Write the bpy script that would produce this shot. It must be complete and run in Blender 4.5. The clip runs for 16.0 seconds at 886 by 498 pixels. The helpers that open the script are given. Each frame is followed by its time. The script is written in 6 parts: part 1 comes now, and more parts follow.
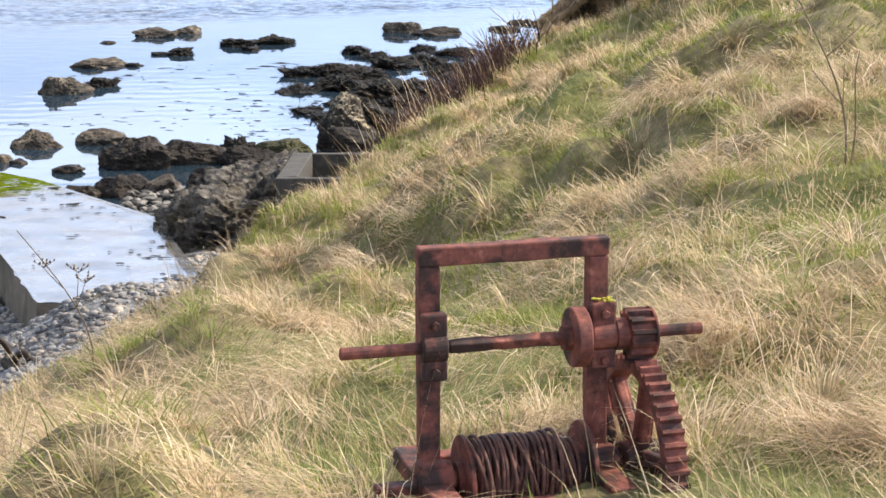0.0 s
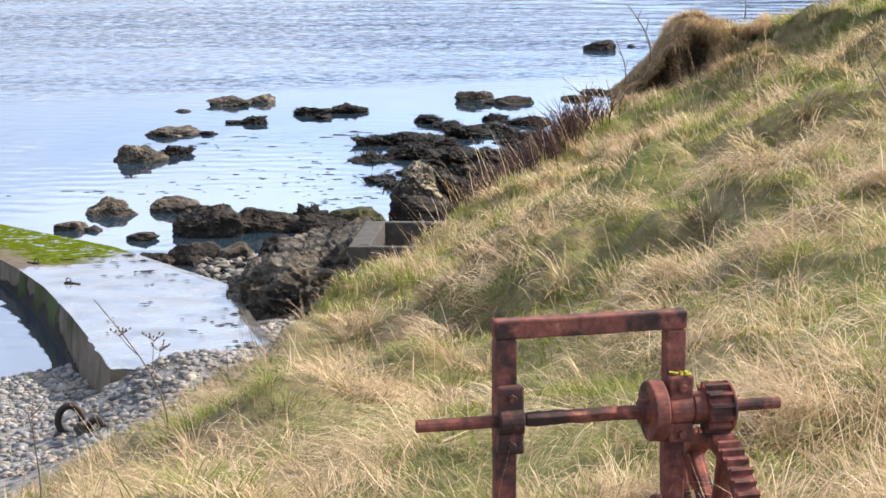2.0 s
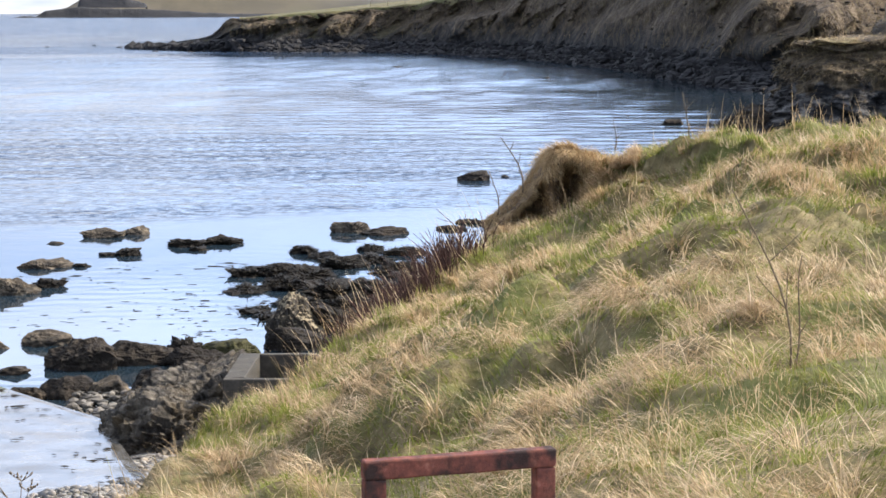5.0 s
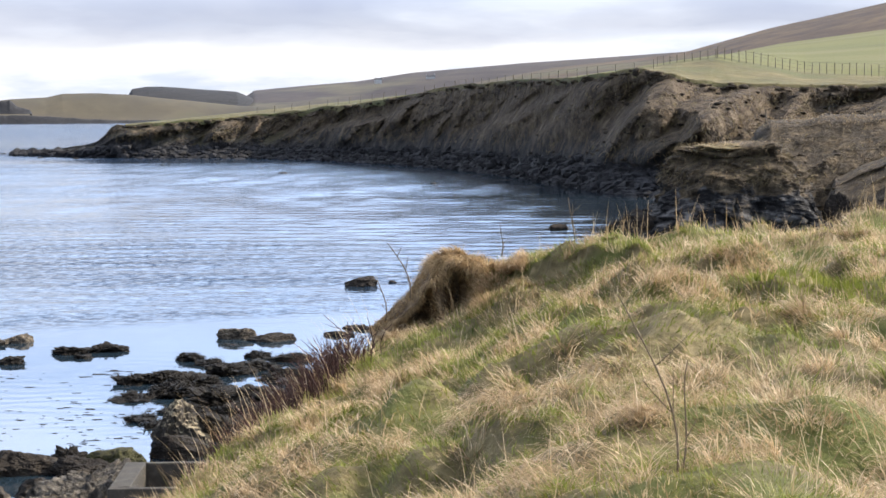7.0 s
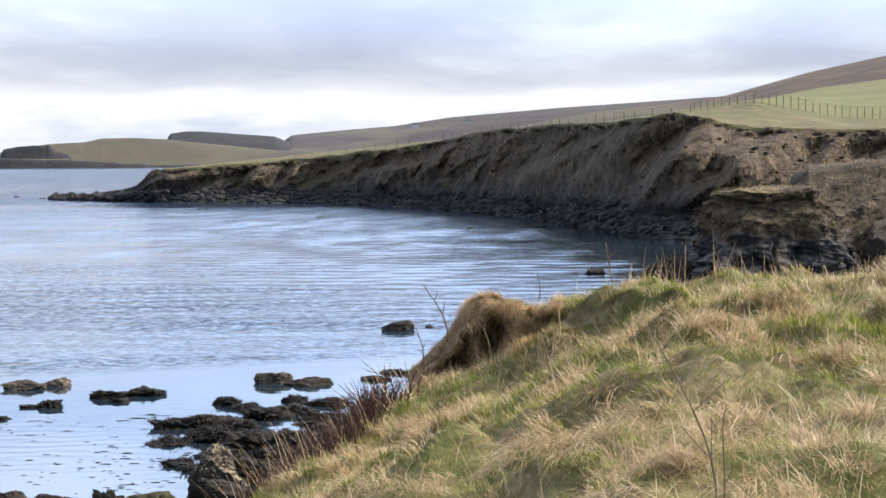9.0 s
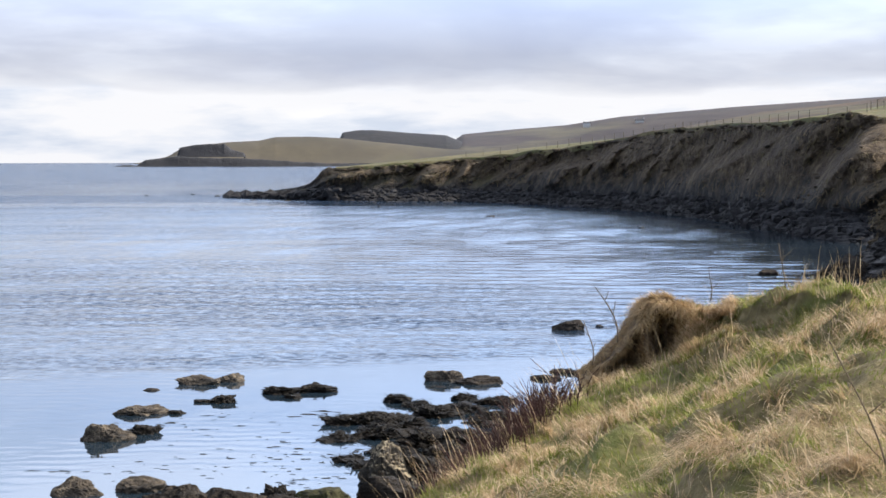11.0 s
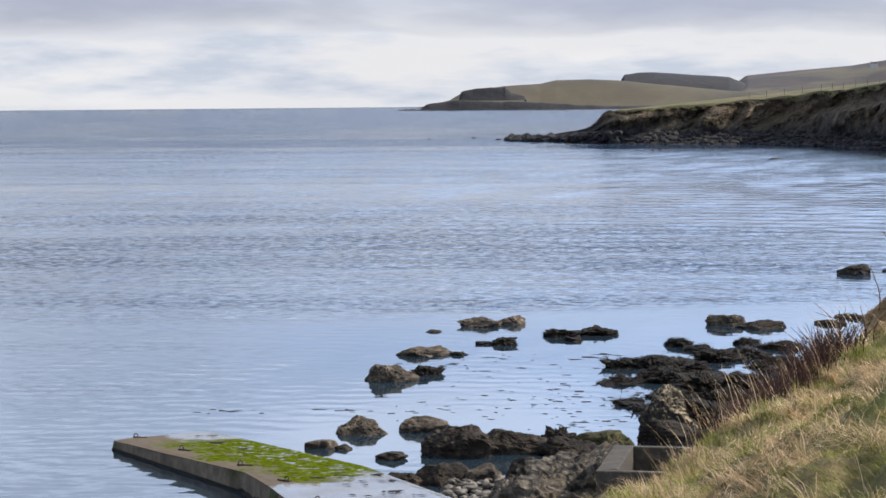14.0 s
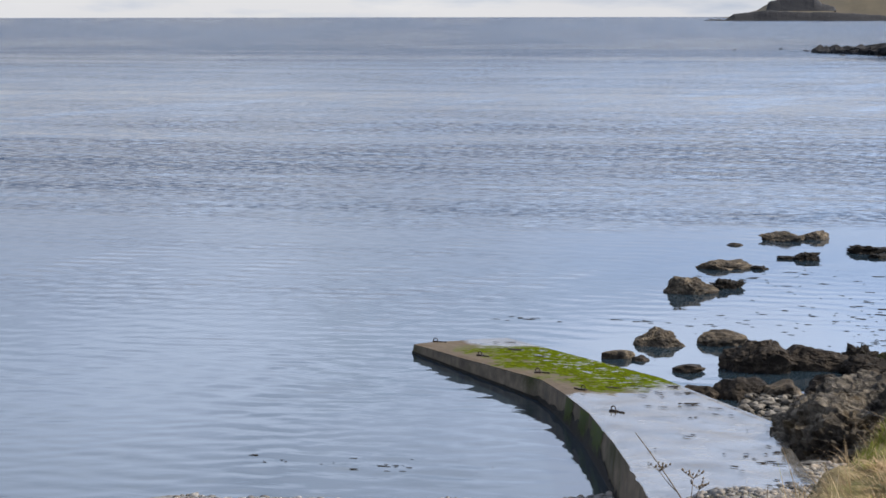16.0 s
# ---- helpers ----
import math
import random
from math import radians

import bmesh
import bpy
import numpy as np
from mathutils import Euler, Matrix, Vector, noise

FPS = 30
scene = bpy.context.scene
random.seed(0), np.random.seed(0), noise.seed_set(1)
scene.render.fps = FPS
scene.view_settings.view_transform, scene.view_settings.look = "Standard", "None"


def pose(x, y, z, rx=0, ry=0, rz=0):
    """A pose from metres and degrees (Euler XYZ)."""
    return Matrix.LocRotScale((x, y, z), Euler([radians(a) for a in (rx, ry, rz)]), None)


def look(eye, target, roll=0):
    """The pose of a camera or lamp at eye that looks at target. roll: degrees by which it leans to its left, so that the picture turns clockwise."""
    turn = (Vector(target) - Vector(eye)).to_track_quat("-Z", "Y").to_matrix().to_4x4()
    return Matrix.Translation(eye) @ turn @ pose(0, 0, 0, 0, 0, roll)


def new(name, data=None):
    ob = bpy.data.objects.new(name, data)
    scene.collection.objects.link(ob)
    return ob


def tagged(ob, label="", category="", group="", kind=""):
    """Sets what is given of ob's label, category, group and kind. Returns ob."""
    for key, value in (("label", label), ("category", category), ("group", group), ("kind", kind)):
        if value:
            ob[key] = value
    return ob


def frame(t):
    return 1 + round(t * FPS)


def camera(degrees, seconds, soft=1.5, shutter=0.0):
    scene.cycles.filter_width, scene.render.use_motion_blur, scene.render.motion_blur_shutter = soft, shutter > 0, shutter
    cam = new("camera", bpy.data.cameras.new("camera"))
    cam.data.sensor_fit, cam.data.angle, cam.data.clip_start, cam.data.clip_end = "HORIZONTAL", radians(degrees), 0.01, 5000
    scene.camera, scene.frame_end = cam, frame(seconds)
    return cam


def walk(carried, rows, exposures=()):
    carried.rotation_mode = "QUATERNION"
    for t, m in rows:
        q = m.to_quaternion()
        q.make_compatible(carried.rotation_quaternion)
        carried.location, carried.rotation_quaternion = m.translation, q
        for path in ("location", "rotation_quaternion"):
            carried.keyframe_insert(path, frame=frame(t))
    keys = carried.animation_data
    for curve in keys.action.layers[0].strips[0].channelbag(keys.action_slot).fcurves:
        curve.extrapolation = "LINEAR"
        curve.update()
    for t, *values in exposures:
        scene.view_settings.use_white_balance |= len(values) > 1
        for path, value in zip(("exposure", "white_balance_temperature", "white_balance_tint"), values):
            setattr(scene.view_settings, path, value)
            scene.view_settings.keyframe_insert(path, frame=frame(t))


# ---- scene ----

# ------------------------------------------------------------------ camera and its walk
SEA_EYE = 7.0   # the eye's height over the water
cam = camera(25.0, 16.0, soft=1.6)
PATH = [  # seconds, x, y, z from the first eye, yaw, pitch, roll
    (0.0, 0.0000, 0.0, 0.0000, -0.000, -12.500, -0.224),
    (0.5, -0.0023, 0.0, 0.0062, 0.450, -11.929, -0.358),
    (1.0, -0.0054, 0.0, 0.0089, 0.922, -11.373, -0.377),
    (1.5, -0.0101, 0.0, 0.0107, 1.493, -10.913, -0.325),
    (2.0, -0.0138, 0.0, 0.0105, 2.072, -10.536, -0.341),
    (2.5, -0.0125, 0.0, 0.0125, 2.449, -10.262, -0.455),
    (3.0, -0.0081, 0.0, 0.0161, 2.425, -9.859, -0.545),
    (3.5, -0.0054, 0.0, 0.0232, 1.925, -9.280, -0.548),
    (4.0, -0.0013, 0.0, 0.0282, 0.978, -8.487, -0.456),
    (4.5, 0.0034, 0.0, 0.0336, -0.239, -7.680, -0.320),
    (5.0, 0.0054, 0.0, 0.0349, -1.531, -6.841, -0.238),
    (5.2, 0.0060, 0.0, 0.0356, -2.053, -6.530, -0.220),
    (7.3, 0.0067, 0.0, 0.0390, -4.960, -3.541, -0.277),
    (7.5, 0.0067, 0.0, 0.0390, -5.047, -3.384, -0.283),
    (8.0, 0.0060, 0.0, 0.0390, -5.119, -2.990, -0.320),
    (8.2, 0.0055, 0.0, 0.0390, -5.005, -2.870, -0.318),
    (10.3, 0.0040, 0.0, 0.0390, -0.495, -2.404, -0.181),
    (10.5, 0.0040, 0.0, 0.0390, 0.002, -2.435, -0.165),
    (11.0, 0.0040, 0.0, 0.0390, 1.167, -2.565, -0.105),
    (11.5, 0.0040, 0.0, 0.0390, 2.275, -2.729, -0.128),
    (12.0, 0.0040, 0.0, 0.0390, 3.427, -2.894, -0.230),
    (12.5, 0.0030, 0.0, 0.0390, 4.695, -3.109, -0.322),
    (13.0, 0.0020, 0.0, 0.0390, 6.127, -3.357, -0.452),
    (13.5, 0.0010, 0.0, 0.0390, 7.611, -3.683, -0.546),
    (14.0, 0.0000, 0.0, 0.0390, 9.224, -4.154, -0.499),
    (14.5, -0.0010, 0.0, 0.0390, 11.065, -4.792, -0.378),
    (15.0, -0.0020, 0.0, 0.0390, 13.099, -5.504, -0.264),
    (15.5, -0.0030, 0.0, 0.0390, 15.390, -6.144, -0.219),
    (16.0, -0.0040, 0.0, 0.0390, 17.862, -6.695, -0.077),
]
EXPOSURES = [(0.0, 0.58), (3.5, 0.56), (5.0, 0.50), (8.0, 0.34), (11.0, 0.20), (12.5, 0.10), (14.5, -0.08), (16.0, -0.16)]
walk(cam, [(t, Matrix.Translation((x, y, SEA_EYE + z)) @ Euler((0, 0, radians(yaw))).to_matrix().to_4x4()
            @ Euler((radians(90 + pitch), 0, 0)).to_matrix().to_4x4() @ Euler((0, 0, radians(roll))).to_matrix().to_4x4())
           for t, x, y, z, yaw, pitch, roll in PATH], EXPOSURES)

# ------------------------------------------------------------------ world and sun
SUN_AZ, SUN_EL = 72.0, 37.0     # degrees to the right of straight ahead, degrees up


def node(tree, kind, **values):
    n = tree.nodes.new(kind)
    for key, value in values.items():
        if key in n.inputs:
            n.inputs[key].default_value = value
        else:
            setattr(n, key, value)
    return n


def ramp(tree, stops, source):
    r = tree.nodes.new("ShaderNodeValToRGB")
    while len(r.color_ramp.elements) < len(stops):
        r.color_ramp.elements.new(0.5)
    for e, (p, c) in zip(r.color_ramp.elements, stops):
        e.position, e.color = p, (*c, 1) if len(c) == 3 else c
    tree.links.new(source, r.inputs[0])
    return r.outputs[0]


def math_node(tree, op, a, b=0.0):
    n = tree.nodes.new("ShaderNodeMath")
    n.operation = op
    for i, v in enumerate((a, b)):
        if isinstance(v, (int, float)):
            n.inputs[i].default_value = v
        else:
            tree.links.new(v, n.inputs[i])
    return n.outputs[0]


def mix_colour(tree, fac, a, b, blend="MIX"):
    n = tree.nodes.new("ShaderNodeMix")
    n.data_type, n.blend_type = "RGBA", blend
    for sock, v in ((n.inputs[0], fac), (n.inputs[6], a), (n.inputs[7], b)):
        if isinstance(v, (int, float)):
            sock.default_value = v
        elif isinstance(v, tuple):
            sock.default_value = (*v, 1) if len(v) == 3 else v
        else:
            tree.links.new(v, sock)
    return n.outputs[2]


world = bpy.data.worlds.new("sky")
scene.world = world
world.use_nodes = True
wt = world.node_tree
wt.nodes.clear()
sky = node(wt, "ShaderNodeTexSky", sky_type="NISHITA", sun_disc=False, sun_elevation=radians(SUN_EL),
           sun_rotation=radians(SUN_AZ), air_density=1.0, dust_density=1.5)
coord = wt.nodes.new("ShaderNodeTexCoord")
sep = wt.nodes.new("ShaderNodeSeparateXYZ")
wt.links.new(coord.outputs["Generated"], sep.inputs[0])
up = math_node(wt, "ADD", math_node(wt, "MAXIMUM", sep.outputs[2], 0.0), 0.2)
plane = wt.nodes.new("ShaderNodeCombineXYZ")
wt.links.new(math_node(wt, "DIVIDE", sep.outputs[0], up), plane.inputs[0])
wt.links.new(math_node(wt, "DIVIDE", sep.outputs[1], up), plane.inputs[1])
big = node(wt, "ShaderNodeTexNoise", Scale=1.5, Detail=4.0, Roughness=0.45, Distortion=0.5)
wt.links.new(plane.outputs[0], big.inputs["Vector"])
soft_n = node(wt, "ShaderNodeTexNoise", Scale=4.2, Detail=5.0, Roughness=0.55)
wt.links.new(plane.outputs[0], soft_n.inputs["Vector"])
mixed = math_node(wt, "ADD", math_node(wt, "MULTIPLY", big.outputs[0], 0.72), math_node(wt, "MULTIPLY", soft_n.outputs[0], 0.28))
cloud = ramp(wt, [(0.38, (0.74, 0.76, 0.85)), (0.47, (0.80, 0.82, 0.90)), (0.53, (0.91, 0.925, 0.99)), (0.60, (1.08, 1.09, 1.13))], mixed)
band = ramp(wt, [(0.0, (1.0, 1.0, 1.0)), (0.022, (1.0, 1.0, 1.0)), (0.045, (0.87, 0.88, 0.91)), (0.075, (0.85, 0.87, 0.91)), (0.13, (1, 1, 1))], math_node(wt, "ADD", sep.outputs[2], math_node(wt, "MULTIPLY", math_node(wt, "SUBTRACT", soft_n.outputs[0], 0.5), 0.06)))
cloud = mix_colour(wt, 1.0, cloud, band, "MULTIPLY")
billow_map = wt.nodes.new("ShaderNodeMapping")
billow_map.inputs["Scale"].default_value = (7, 7, 26)
wt.links.new(coord.outputs["Generated"], billow_map.inputs[0])
billow = node(wt, "ShaderNodeTexNoise", Scale=1.0, Detail=8.0, Roughness=0.5, Distortion=0.35)
wt.links.new(billow_map.outputs[0], billow.inputs["Vector"])
cloud = mix_colour(wt, 1.0, cloud, ramp(wt, [(0.36, (0.90, 0.91, 0.95)), (0.50, (1.0, 1.0, 1.0)), (0.62, (1.13, 1.11, 1.07))], billow.outputs[0]), "MULTIPLY")
puff_map = wt.nodes.new("ShaderNodeMapping")
puff_map.inputs["Scale"].default_value = (9, 9, 46)
wt.links.new(coord.outputs["Generated"], puff_map.inputs[0])
puff = node(wt, "ShaderNodeTexNoise", Scale=1.0, Detail=7.0, Roughness=0.55)
wt.links.new(puff_map.outputs[0], puff.inputs["Vector"])
low_edge = math_node(wt, "ADD", math_node(wt, "MULTIPLY", math_node(wt, "SUBTRACT", big.outputs[0], 0.5), 0.035), math_node(wt, "MULTIPLY", math_node(wt, "SUBTRACT", puff.outputs[0], 0.5), 0.02))
low = ramp(wt, [(0.0, (1, 1, 1)), (0.036, (1, 1, 1)), (0.041, (0, 0, 0))], math_node(wt, "ADD", sep.outputs[2], low_edge))
white = ramp(wt, [(0.37, (0.78, 0.87, 1.03)), (0.46, (1.03, 1.07, 1.16)), (0.53, (1.18, 1.18, 1.21))], puff.outputs[0])
cloud = mix_colour(wt, math_node(wt, "MULTIPLY", low, 0.85), cloud, white)
# overcast skies grow brighter towards the zenith
rise = math_node(wt, "ADD", math_node(wt, "MULTIPLY", math_node(wt, "MAXIMUM", math_node(wt, "SUBTRACT", sep.outputs[2], 0.052), 0.0), 11.0), 1.0)
high = ramp(wt, [(0.03, (0, 0, 0)), (0.12, (1, 1, 1)), (0.28, (1, 1, 1)), (0.5, (0, 0, 0))], sep.outputs[2])
cloud = mix_colour(wt, math_node(wt, "MULTIPLY", high, 0.6), cloud, (0.86, 0.88, 0.94))
sheet = ramp(wt, [(0.31, (0.71, 0.92, 1.28)), (0.45, (0.81, 0.945, 1.18))], math_node(wt, "SUBTRACT", math_node(wt, "MULTIPLY", big.outputs[0], 0.6), math_node(wt, "MULTIPLY", sep.outputs[0], 0.55)))
cloud = mix_colour(wt, high, cloud, mix_colour(wt, 1.0, cloud, sheet, "MULTIPLY"))
bg_sky = node(wt, "ShaderNodeBackground", Strength=0.10)
wt.links.new(sky.outputs[0], bg_sky.inputs[0])
bg_cloud = node(wt, "ShaderNodeBackground", Strength=0.86)
# cloud towards the sun is brighter than cloud away from it
toward = math_node(wt, "ADD", math_node(wt, "MULTIPLY", sep.outputs[0], math.sin(radians(SUN_AZ))), math_node(wt, "MULTIPLY", sep.outputs[1], math.cos(radians(SUN_AZ))))
veil = ramp(wt, [(0.05, (0, 0, 0)), (0.11, (1, 1, 1))], sep.outputs[2])
glow = math_node(wt, "ADD", 1.0, math_node(wt, "MULTIPLY", veil, math_node(wt, "MULTIPLY", math_node(wt, "SUBTRACT", toward, 0.10), 0.60)))
wt.links.new(math_node(wt, "MULTIPLY", math_node(wt, "MULTIPLY", math_node(wt, "MINIMUM", rise, 2.4), 0.74), glow), bg_cloud.inputs[1])
wt.links.new(cloud, bg_cloud.inputs[0])
cover = ramp(wt, [(0.38, (0.35, 0.35, 0.35)), (0.52, (0.95, 0.95, 0.95))], mixed)
mixer = wt.nodes.new("ShaderNodeMixShader")
cover = math_node(wt, "MAXIMUM", cover, ramp(wt, [(0.10, (1, 1, 1)), (0.25, (0, 0, 0))], sep.outputs[2]))
cover = math_node(wt, "MULTIPLY", cover, ramp(wt, [(0.30, (1, 1, 1)), (0.55, (0.35, 0.35, 0.35))], sep.outputs[2]))
wt.links.new(cover, mixer.inputs[0])
wt.links.new(bg_sky.outputs[0], mixer.inputs[1])
wt.links.new(bg_cloud.outputs[0], mixer.inputs[2])
out_w = wt.nodes.new("ShaderNodeOutputWorld")
wt.links.new(mixer.outputs[0], out_w.inputs[0])

sun_data = bpy.data.lights.new("sun", "SUN")
sun_data.energy, sun_data.angle, sun_data.color = 5.0, radians(0.8), (1.0, 0.88, 0.72)
sun = new("sun", sun_data)
sx, sy, sz = math.sin(radians(SUN_AZ)) * math.cos(radians(SUN_EL)), math.cos(radians(SUN_AZ)) * math.cos(radians(SUN_EL)), math.sin(radians(SUN_EL))
sun.matrix_world = look((sx * 60, sy * 60, 60 * sz + 10), (0, 0, 10))

# ------------------------------------------------------------------ materials


def material(name, stops, scale, rough=(0.8, 0.95), bump=0.3, bump_scale=None, stain=None, stain_scale=None, stain_at=(0.5, 0.62),
             detail=8.0, stretch=(1, 1, 1), metal=0.0, island=0.0, per_object=0.0, moss=None, moss_at=(0.45, 0.75), spec=0.4, bump_depth=0.02, transmission=0.0):
    """A noise-driven surface: a colour ramp over fine noise, stains over broad noise, growth on upward faces, bump."""
    m = bpy.data.materials.new(name)
    m.use_nodes = True
    t = m.node_tree
    b = t.nodes["Principled BSDF"]
    tc = t.nodes.new("ShaderNodeTexCoord")
    mp = t.nodes.new("ShaderNodeMapping")
    mp.inputs["Scale"].default_value = stretch
    t.links.new(tc.outputs["Object"], mp.inputs[0])
    n1 = node(t, "ShaderNodeTexNoise", Scale=scale, Detail=detail, Roughness=0.62)
    t.links.new(mp.outputs[0], n1.inputs["Vector"])
    colour = ramp(t, stops, n1.outputs[0])
    if stain:
        n2 = node(t, "ShaderNodeTexNoise", Scale=stain_scale or scale * 0.2, Detail=5.0, Roughness=0.6)
        t.links.new(mp.outputs[0], n2.inputs["Vector"])
        f = ramp(t, [(stain_at[0], (0, 0, 0)), (stain_at[1], (1, 1, 1))], n2.outputs[0])
        colour = mix_colour(t, f, colour, stain)
    if moss:
        geo = t.nodes.new("ShaderNodeNewGeometry")
        sp = t.nodes.new("ShaderNodeSeparateXYZ")
        t.links.new(geo.outputs["Normal"], sp.inputs[0])
        n3 = node(t, "ShaderNodeTexNoise", Scale=scale * 0.35, Detail=5.0)
        t.links.new(mp.outputs[0], n3.inputs["Vector"])
        mm = math_node(t, "ADD", math_node(t, "MULTIPLY", sp.outputs[2], 0.5), math_node(t, "MULTIPLY", n3.outputs[0], 0.5))
        colour = mix_colour(t, ramp(t, [(moss_at[0], (0, 0, 0)), (moss_at[1], (1, 1, 1))], mm), colour, moss)
    if island:
        geo2 = t.nodes.new("ShaderNodeNewGeometry")
        v = math_node(t, "ADD", math_node(t, "MULTIPLY", geo2.outputs["Random Per Island"], island), 1 - island * 0.5)
        hsv = t.nodes.new("ShaderNodeHueSaturation")
        t.links.new(v, hsv.inputs["Value"])
        t.links.new(colour, hsv.inputs["Color"])
        colour = hsv.outputs[0]
    if per_object:
        oi = t.nodes.new("ShaderNodeObjectInfo")
        v = math_node(t, "ADD", math_node(t, "MULTIPLY", oi.outputs["Random"], per_object), 1 - per_object * 0.5)
        hsv = t.nodes.new("ShaderNodeHueSaturation")
        t.links.new(v, hsv.inputs["Value"])
        t.links.new(colour, hsv.inputs["Color"])
        colour = hsv.outputs[0]
    t.links.new(colour, b.inputs["Base Color"])
    rr = ramp(t, [(0.3, (rough[0],) * 3), (0.7, (rough[1],) * 3)], n1.outputs[0])
    t.links.new(rr, b.inputs["Roughness"])
    b.inputs["Metallic"].default_value = metal
    b.inputs["Specular IOR Level"].default_value = spec
    if bump:
        nb = node(t, "ShaderNodeTexNoise", Scale=bump_scale or scale * 2, Detail=8.0, Roughness=0.65)
        t.links.new(mp.outputs[0], nb.inputs["Vector"])
        bp = node(t, "ShaderNodeBump", Strength=bump, Distance=bump_depth)
        t.links.new(nb.outputs[0], bp.inputs["Height"])
        t.links.new(bp.outputs[0], b.inputs["Normal"])
    return m


RUST = material("rust", [(0.25, (0.040, 0.014, 0.012)), (0.45, (0.150, 0.046, 0.034)), (0.6, (0.25, 0.083, 0.058)), (0.78, (0.44, 0.20, 0.145))],
                26, rough=(0.62, 0.95), bump=0.55, bump_scale=90, stain=(0.038, 0.020, 0.017), stain_scale=9, stain_at=(0.47, 0.6), bump_depth=0.004)
ROPE_RUST = material("rusty_rope", [(0.3, (0.035, 0.016, 0.014)), (0.5, (0.105, 0.045, 0.034)), (0.7, (0.20, 0.09, 0.065))],
                     40, rough=(0.6, 0.9), bump=0.8, bump_scale=160, stretch=(1, 1, 1), bump_depth=0.004)
IRON = material("wet_dark_iron", [(0.3, (0.010, 0.008, 0.007)), (0.6, (0.035, 0.022, 0.016))], 40, rough=(0.4, 0.8), bump=0.5, bump_depth=0.004)
LICHEN = material("lichen", [(0.35, (0.3, 0.27, 0.04)), (0.6, (0.55, 0.5, 0.06))], 90, bump=0.6, bump_depth=0.004)
EARTH = material("turf_thatch", [(0.3, (0.10, 0.078, 0.036)), (0.5, (0.22, 0.18, 0.085)), (0.68, (0.38, 0.31, 0.17))], 5.0,
                 bump=0.9, bump_scale=18, stain=(0.15, 0.165, 0.045), stain_scale=0.8, stain_at=(0.48, 0.6), bump_depth=0.05)
DEAD_TURF = material("dead_turf", [(0.3, (0.08, 0.052, 0.032)), (0.5, (0.20, 0.14, 0.085)), (0.7, (0.38, 0.28, 0.175))], 9.0,
                     bump=1.0, bump_scale=30, stretch=(1, 1, 0.35), bump_depth=0.05)
# rock and earth tones set darker, so part of the face's shade is in the colour
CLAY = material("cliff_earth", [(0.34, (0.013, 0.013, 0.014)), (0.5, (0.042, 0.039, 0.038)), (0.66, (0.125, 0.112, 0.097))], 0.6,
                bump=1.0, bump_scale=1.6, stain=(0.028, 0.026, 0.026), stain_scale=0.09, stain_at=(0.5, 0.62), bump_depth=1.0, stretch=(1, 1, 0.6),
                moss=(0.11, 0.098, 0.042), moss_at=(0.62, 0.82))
CAP = material("brown_turf", [(0.33, (0.030, 0.022, 0.014)), (0.5, (0.072, 0.054, 0.034)), (0.66, (0.16, 0.122, 0.076))], 0.8, bump=1.0, bump_scale=2.5, bump_depth=0.4)
CAPTOP = material("tan_turf", [(0.3, (0.10, 0.078, 0.035)), (0.5, (0.20, 0.16, 0.075)), (0.7, (0.33, 0.27, 0.14))], 1.5, bump=1.0, bump_scale=4, bump_depth=0.3)
OUTCROP = material("layered_outcrop", [(0.36, (0.006, 0.006, 0.007)), (0.5, (0.024, 0.023, 0.024)), (0.64, (0.20, 0.195, 0.19))], 1.0, bump=1.0, bump_scale=2.4, stretch=(0.8, 0.8, 1.4), bump_depth=0.4)


def earth_above(m, z0, z1, stops, grain=2.5, lean=0.0):
    """Earth and dead grass lie on the upper part of a rock."""
    t = m.node_tree
    b = t.nodes["Principled BSDF"]
    tc = t.nodes.new("ShaderNodeTexCoord")
    sp = t.nodes.new("ShaderNodeSeparateXYZ")
    t.links.new(tc.outputs["Object"], sp.inputs[0])
    n = node(t, "ShaderNodeTexNoise", Scale=0.55, Detail=5.0, Roughness=0.6)
    t.links.new(tc.outputs["Object"], n.inputs["Vector"])
    fine = node(t, "ShaderNodeTexNoise", Scale=grain, Detail=9.0, Roughness=0.78, Distortion=lean)
    t.links.new(tc.outputs["Object"], fine.inputs["Vector"])
    high = math_node(t, "ADD", sp.outputs[2], math_node(t, "MULTIPLY", math_node(t, "SUBTRACT", n.outputs[0], 0.5), 7.0))
    f = node(t, "ShaderNodeMapRange")
    f.inputs[1].default_value, f.inputs[2].default_value = z0, z1
    t.links.new(high, f.inputs[0])
    old = b.inputs["Base Color"].links[0].from_socket
    t.links.new(mix_colour(t, f.outputs[0], old, ramp(t, stops, fine.outputs[0])), b.inputs["Base Color"])


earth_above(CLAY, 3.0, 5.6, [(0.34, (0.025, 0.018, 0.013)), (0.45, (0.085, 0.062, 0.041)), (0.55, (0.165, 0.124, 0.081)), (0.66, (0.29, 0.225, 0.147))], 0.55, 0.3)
earth_above(OUTCROP, 2.1, 2.6, [(0.34, (0.022, 0.016, 0.010)), (0.5, (0.085, 0.063, 0.038)), (0.66, (0.24, 0.185, 0.11))], 1.4)
RUBBLE = material("shore_rubble", [(0.3, (0.012, 0.012, 0.014)), (0.5, (0.03, 0.031, 0.033)), (0.7, (0.08, 0.08, 0.08))], 0.9,
                  bump=1.0, bump_scale=2.2, bump_depth=0.6, rough=(0.6, 0.9))
